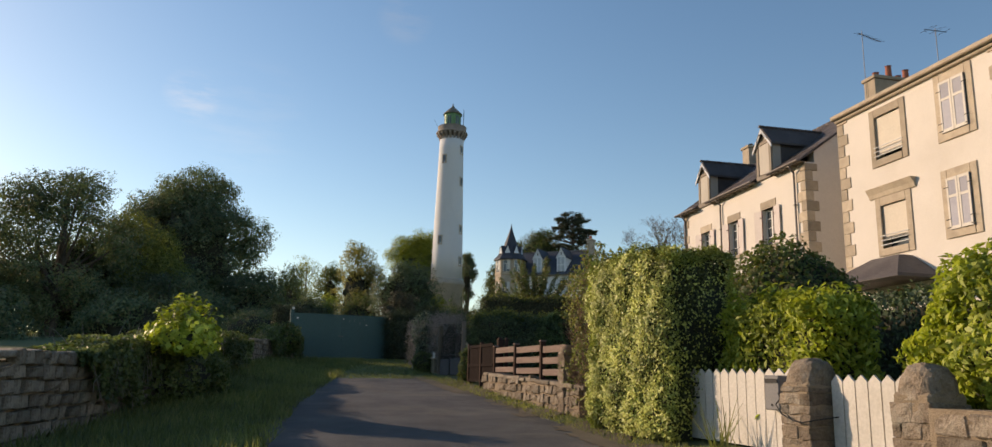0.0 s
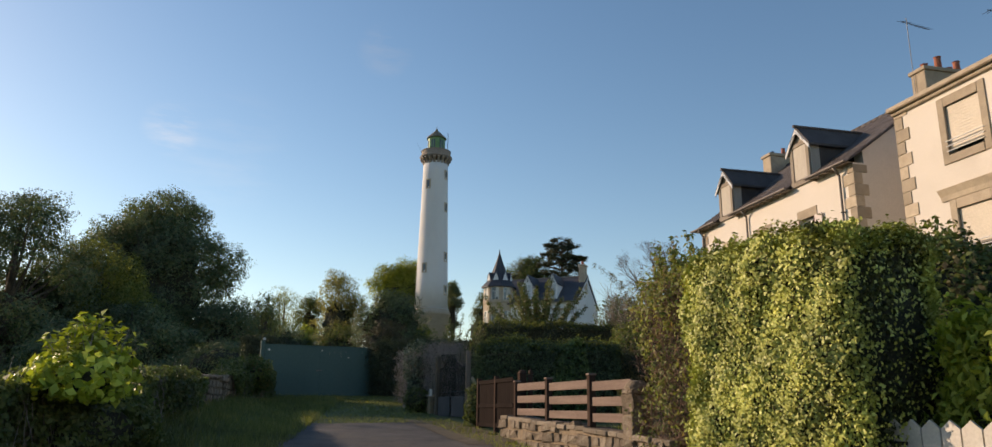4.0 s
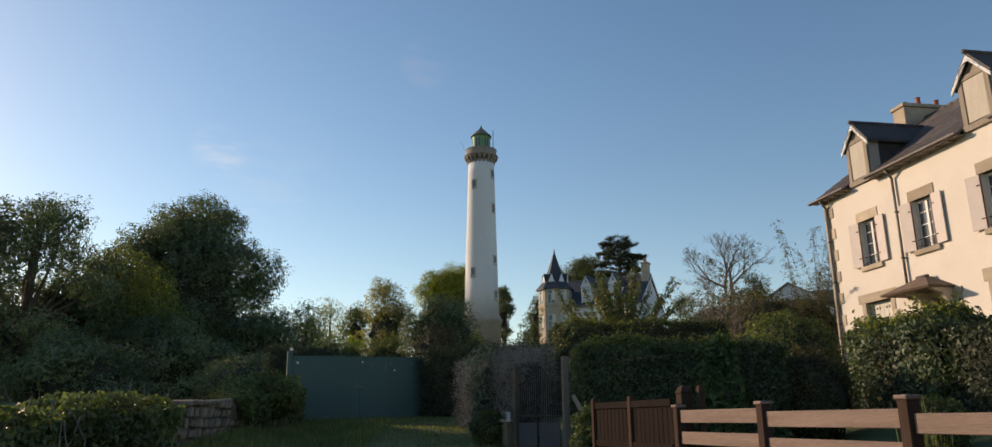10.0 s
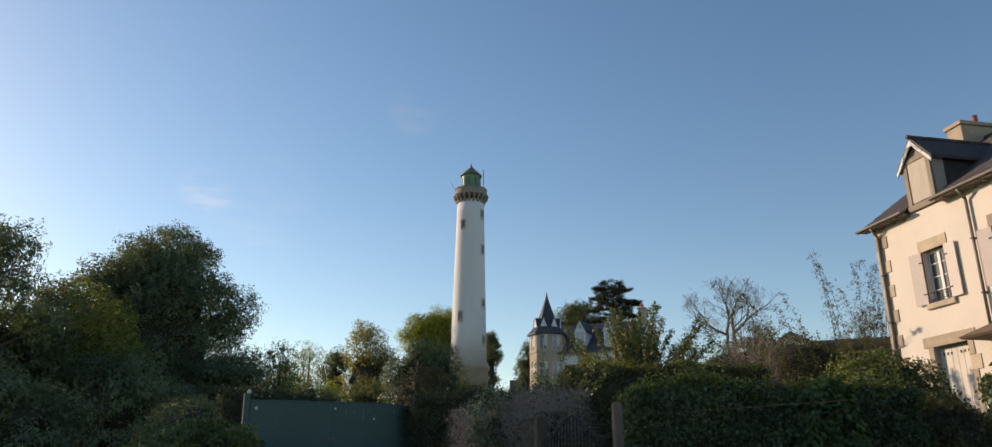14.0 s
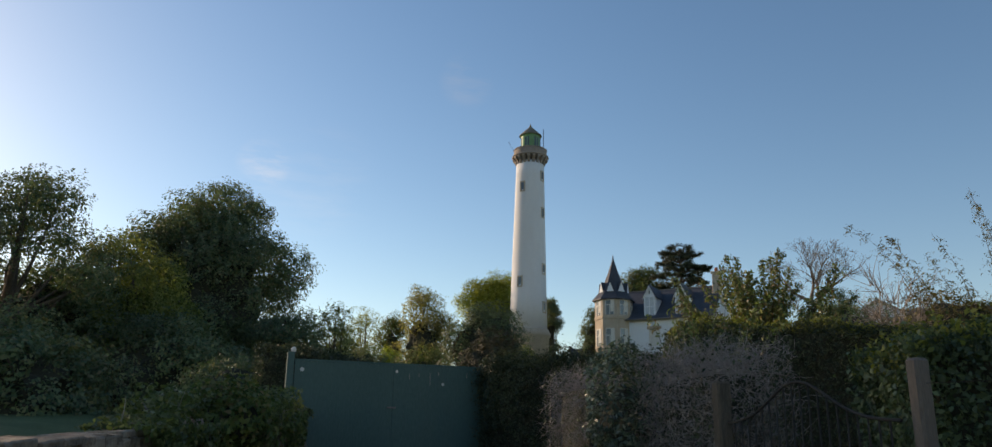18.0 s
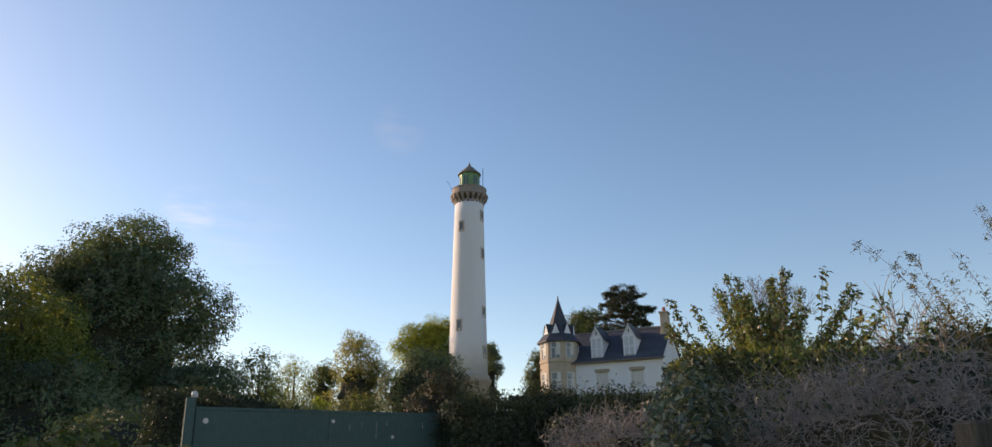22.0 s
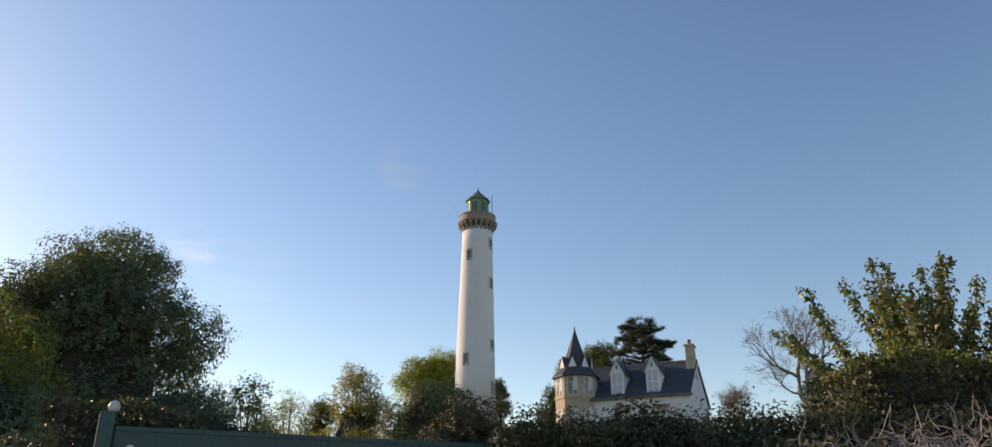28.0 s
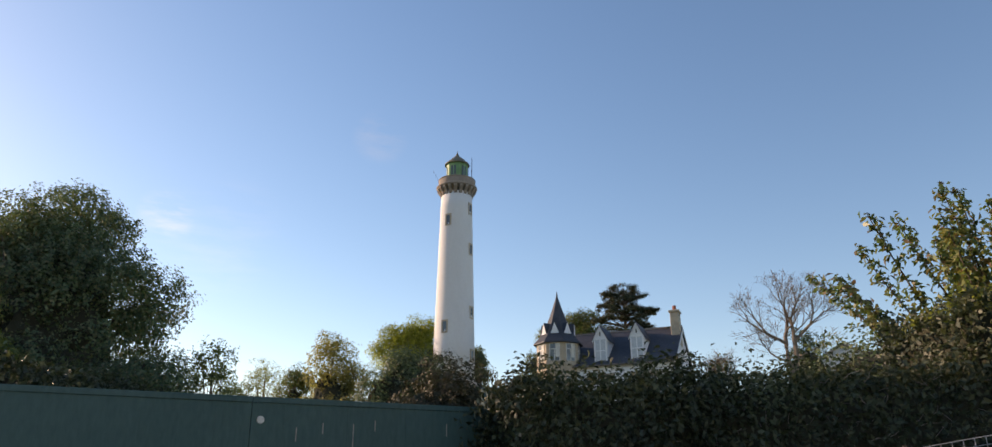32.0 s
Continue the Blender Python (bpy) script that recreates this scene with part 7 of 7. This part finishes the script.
for s, seed in ((3.95, 135), (4.75, 136)):
    shoots(at_front(s, 0.36), "leafy sprouts rising out of the loose shrub", seed, 20, 1.0, 0.09, "l_mixed", 2.4, 0.7, name="shrub", per=60, reach=0.08, low=0.4, stem=0.012)
shoots(stand(-1.3, 27.4), "leafy sucker shoots rising from the thicket", 132, 16, 2.0, 0.075, "l_fruit", 1.4, 0.9, name="shrub", per=110, reach=0.1, stem=0.01)


def canes(m, label, seed, n, height, spread, lean, material="l_bamboo"):
    """A clump of tall thin canes that arch over at the tip, with drooping sprays of narrow leaves on their upper two thirds."""
    ob = thing("bamboo", m, label, "bamboo")
    rnd = random.Random(seed)
    pts, nms = [], []
    for k in range(n):
        p = Vector((rnd.gauss(0, 0.35), rnd.gauss(0, 0.35), -0.1))
        d = Vector((rnd.gauss(lean, spread), rnd.gauss(0, spread), 1.0)).normalized()
        side = Vector((d.x, d.y, 0))
        L, line = height * rnd.uniform(0.62, 1.05), []
        for j in range(11):
            line.append(p.copy())
            bend = 0.012 + 0.05 * max(0, j - 4)
            d = (d + side * bend * 1.6 + Vector((rnd.gauss(0, 0.02), rnd.gauss(0, 0.02), -0.35 * bend * (j > 6)))).normalized()
            p = p + d * L / 10
        bm = bmesh.new()
        tube_mesh(bm, line, [0.018 * (1 - 0.085 * j) for j in range(11)], 5)
        part("cane", bm, "bark", ob)
        for j in range(42):
            u = rnd.uniform(0.3, 1.0) * 9.999
            a = line[int(u)].lerp(line[int(u) + 1] if int(u) < 10 else line[10], u - int(u))
            out = Vector((rnd.gauss(0, 1), rnd.gauss(0, 1), rnd.gauss(-0.1, 0.4))).normalized()
            reach = rnd.uniform(0.12, 0.4)
            for q in range(8):
                f = q / 7
                pts.append(a + out * reach * f + Vector((rnd.gauss(0, 0.04), rnd.gauss(0, 0.04), -0.12 * f * f + rnd.gauss(0, 0.03))))
                nms.append(Vector((rnd.gauss(0, 0.5), rnd.gauss(0, 0.5), 1.0)))
    new("foliage", quads_mesh("foliage", leaf_arrays(np.array(pts), np.array(nms), 0.13, 0.2, 0.5), material)).parent = ob
    return ob


canes(stand(8.3, 40.3), "clump of tall arching bamboo canes", 133, 7, 7.4, 0.1, -0.36)
canes(stand(10.2, 41.0), "clump of tall dry bamboo canes", 134, 9, 6.6, 0.1, -0.06)
canes(stand(10.9, 41.2), "clump of brown-tipped bamboo beside the house", 137, 9, 6.8, 0.1, -0.04)
bare_tree(stand(6.2, 41.0), 3.9, "pale leafless shrub with straight thin twigs", 138, 4, "grey_wood", 0, 0.04, 0.3, 3, 0.4)
bush(stand(10.6, 42.2), (1.5, 1.3, 2.2), 0.12, 9000, "l_bamboo", "dense brown bamboo thicket beside the house", 145, rough=0.45, core=0.5, slim=0.2)
bush(stand(8.6, 42.5), (2.3, 1.8, 1.85), 0.11, 9000, "l_bamboo", "brown and green thicket beside the house", 141, rough=0.35)
bush(stand(5.0, 39.5), (1.9, 1.6, 1.5), 0.12, 7000, "l_privet", "low mixed green garden thicket", 142, rough=0.35)
bush(stand(4.2, 45.0), (2.2, 1.6, 1.6), 0.14, 5000, "l_dry", "low straw-coloured garden shrub", 143, rough=0.35)
bush(stand(10.5, 60.0), (3.5, 2.5, 2.4), 0.2, 6000, "l_oak", "dark rounded shrub on the rise", 144, rough=0.35)


# ---- far roofs ----
def far_house(m, w, d, h, roof_h, label, roof):
    ob = thing("house", m, label, "house")
    part("wall", boxes((-w / 2, w / 2, -d / 2, d / 2, -3, h)), "white", ob)
    part("gable", prism(bmesh.new(), [(-d / 2, h), (d / 2, h), (0, h + roof_h - 0.15)], "x", -w / 2 + 0.05, w / 2 - 0.05), "white", ob)
    for sg in (-1, 1):
        part("roof", prism(bmesh.new(), [(sg * (d / 2 + 0.3), h - 0.25), (0, h + roof_h), (0, h + roof_h + 0.15), (sg * (d / 2 + 0.3), h - 0.1)], "x", -w / 2 - 0.3, w / 2 + 0.3), roof, ob)
    for k in range(3):
        x = -w / 2 + w * (k + 0.5) / 3
        win = part("window", boxes((x - 0.5, x + 0.5, -d / 2 - 0.03, -d / 2 - 0.005, h - 2.0, h - 0.6)), "pane", ob)
        part("frame", boxes((x - 0.03, x + 0.03, -d / 2 - 0.05, -d / 2 - 0.031, h - 2.0, h - 0.6)), "white_plain", win)
    return ob


far_house(pose(29.8, 108.3, 14.75, 0, 0, 60), 8, 6.5, 2.6, 1.9, "distant white house with a pale metal roof", "pale_roof")
far_house(pose(35.5, 104.0, 13.6, 0, 0, -20), 12, 7, 2.6, 2.0, "distant low house with a slate roof", "slate_blue")
far_house(pose(-3.5, 165.0, 15.5, 0, 0, 5), 11, 8, 2.6, 2.2, "distant white house with a blue-grey roof", "slate_blue")
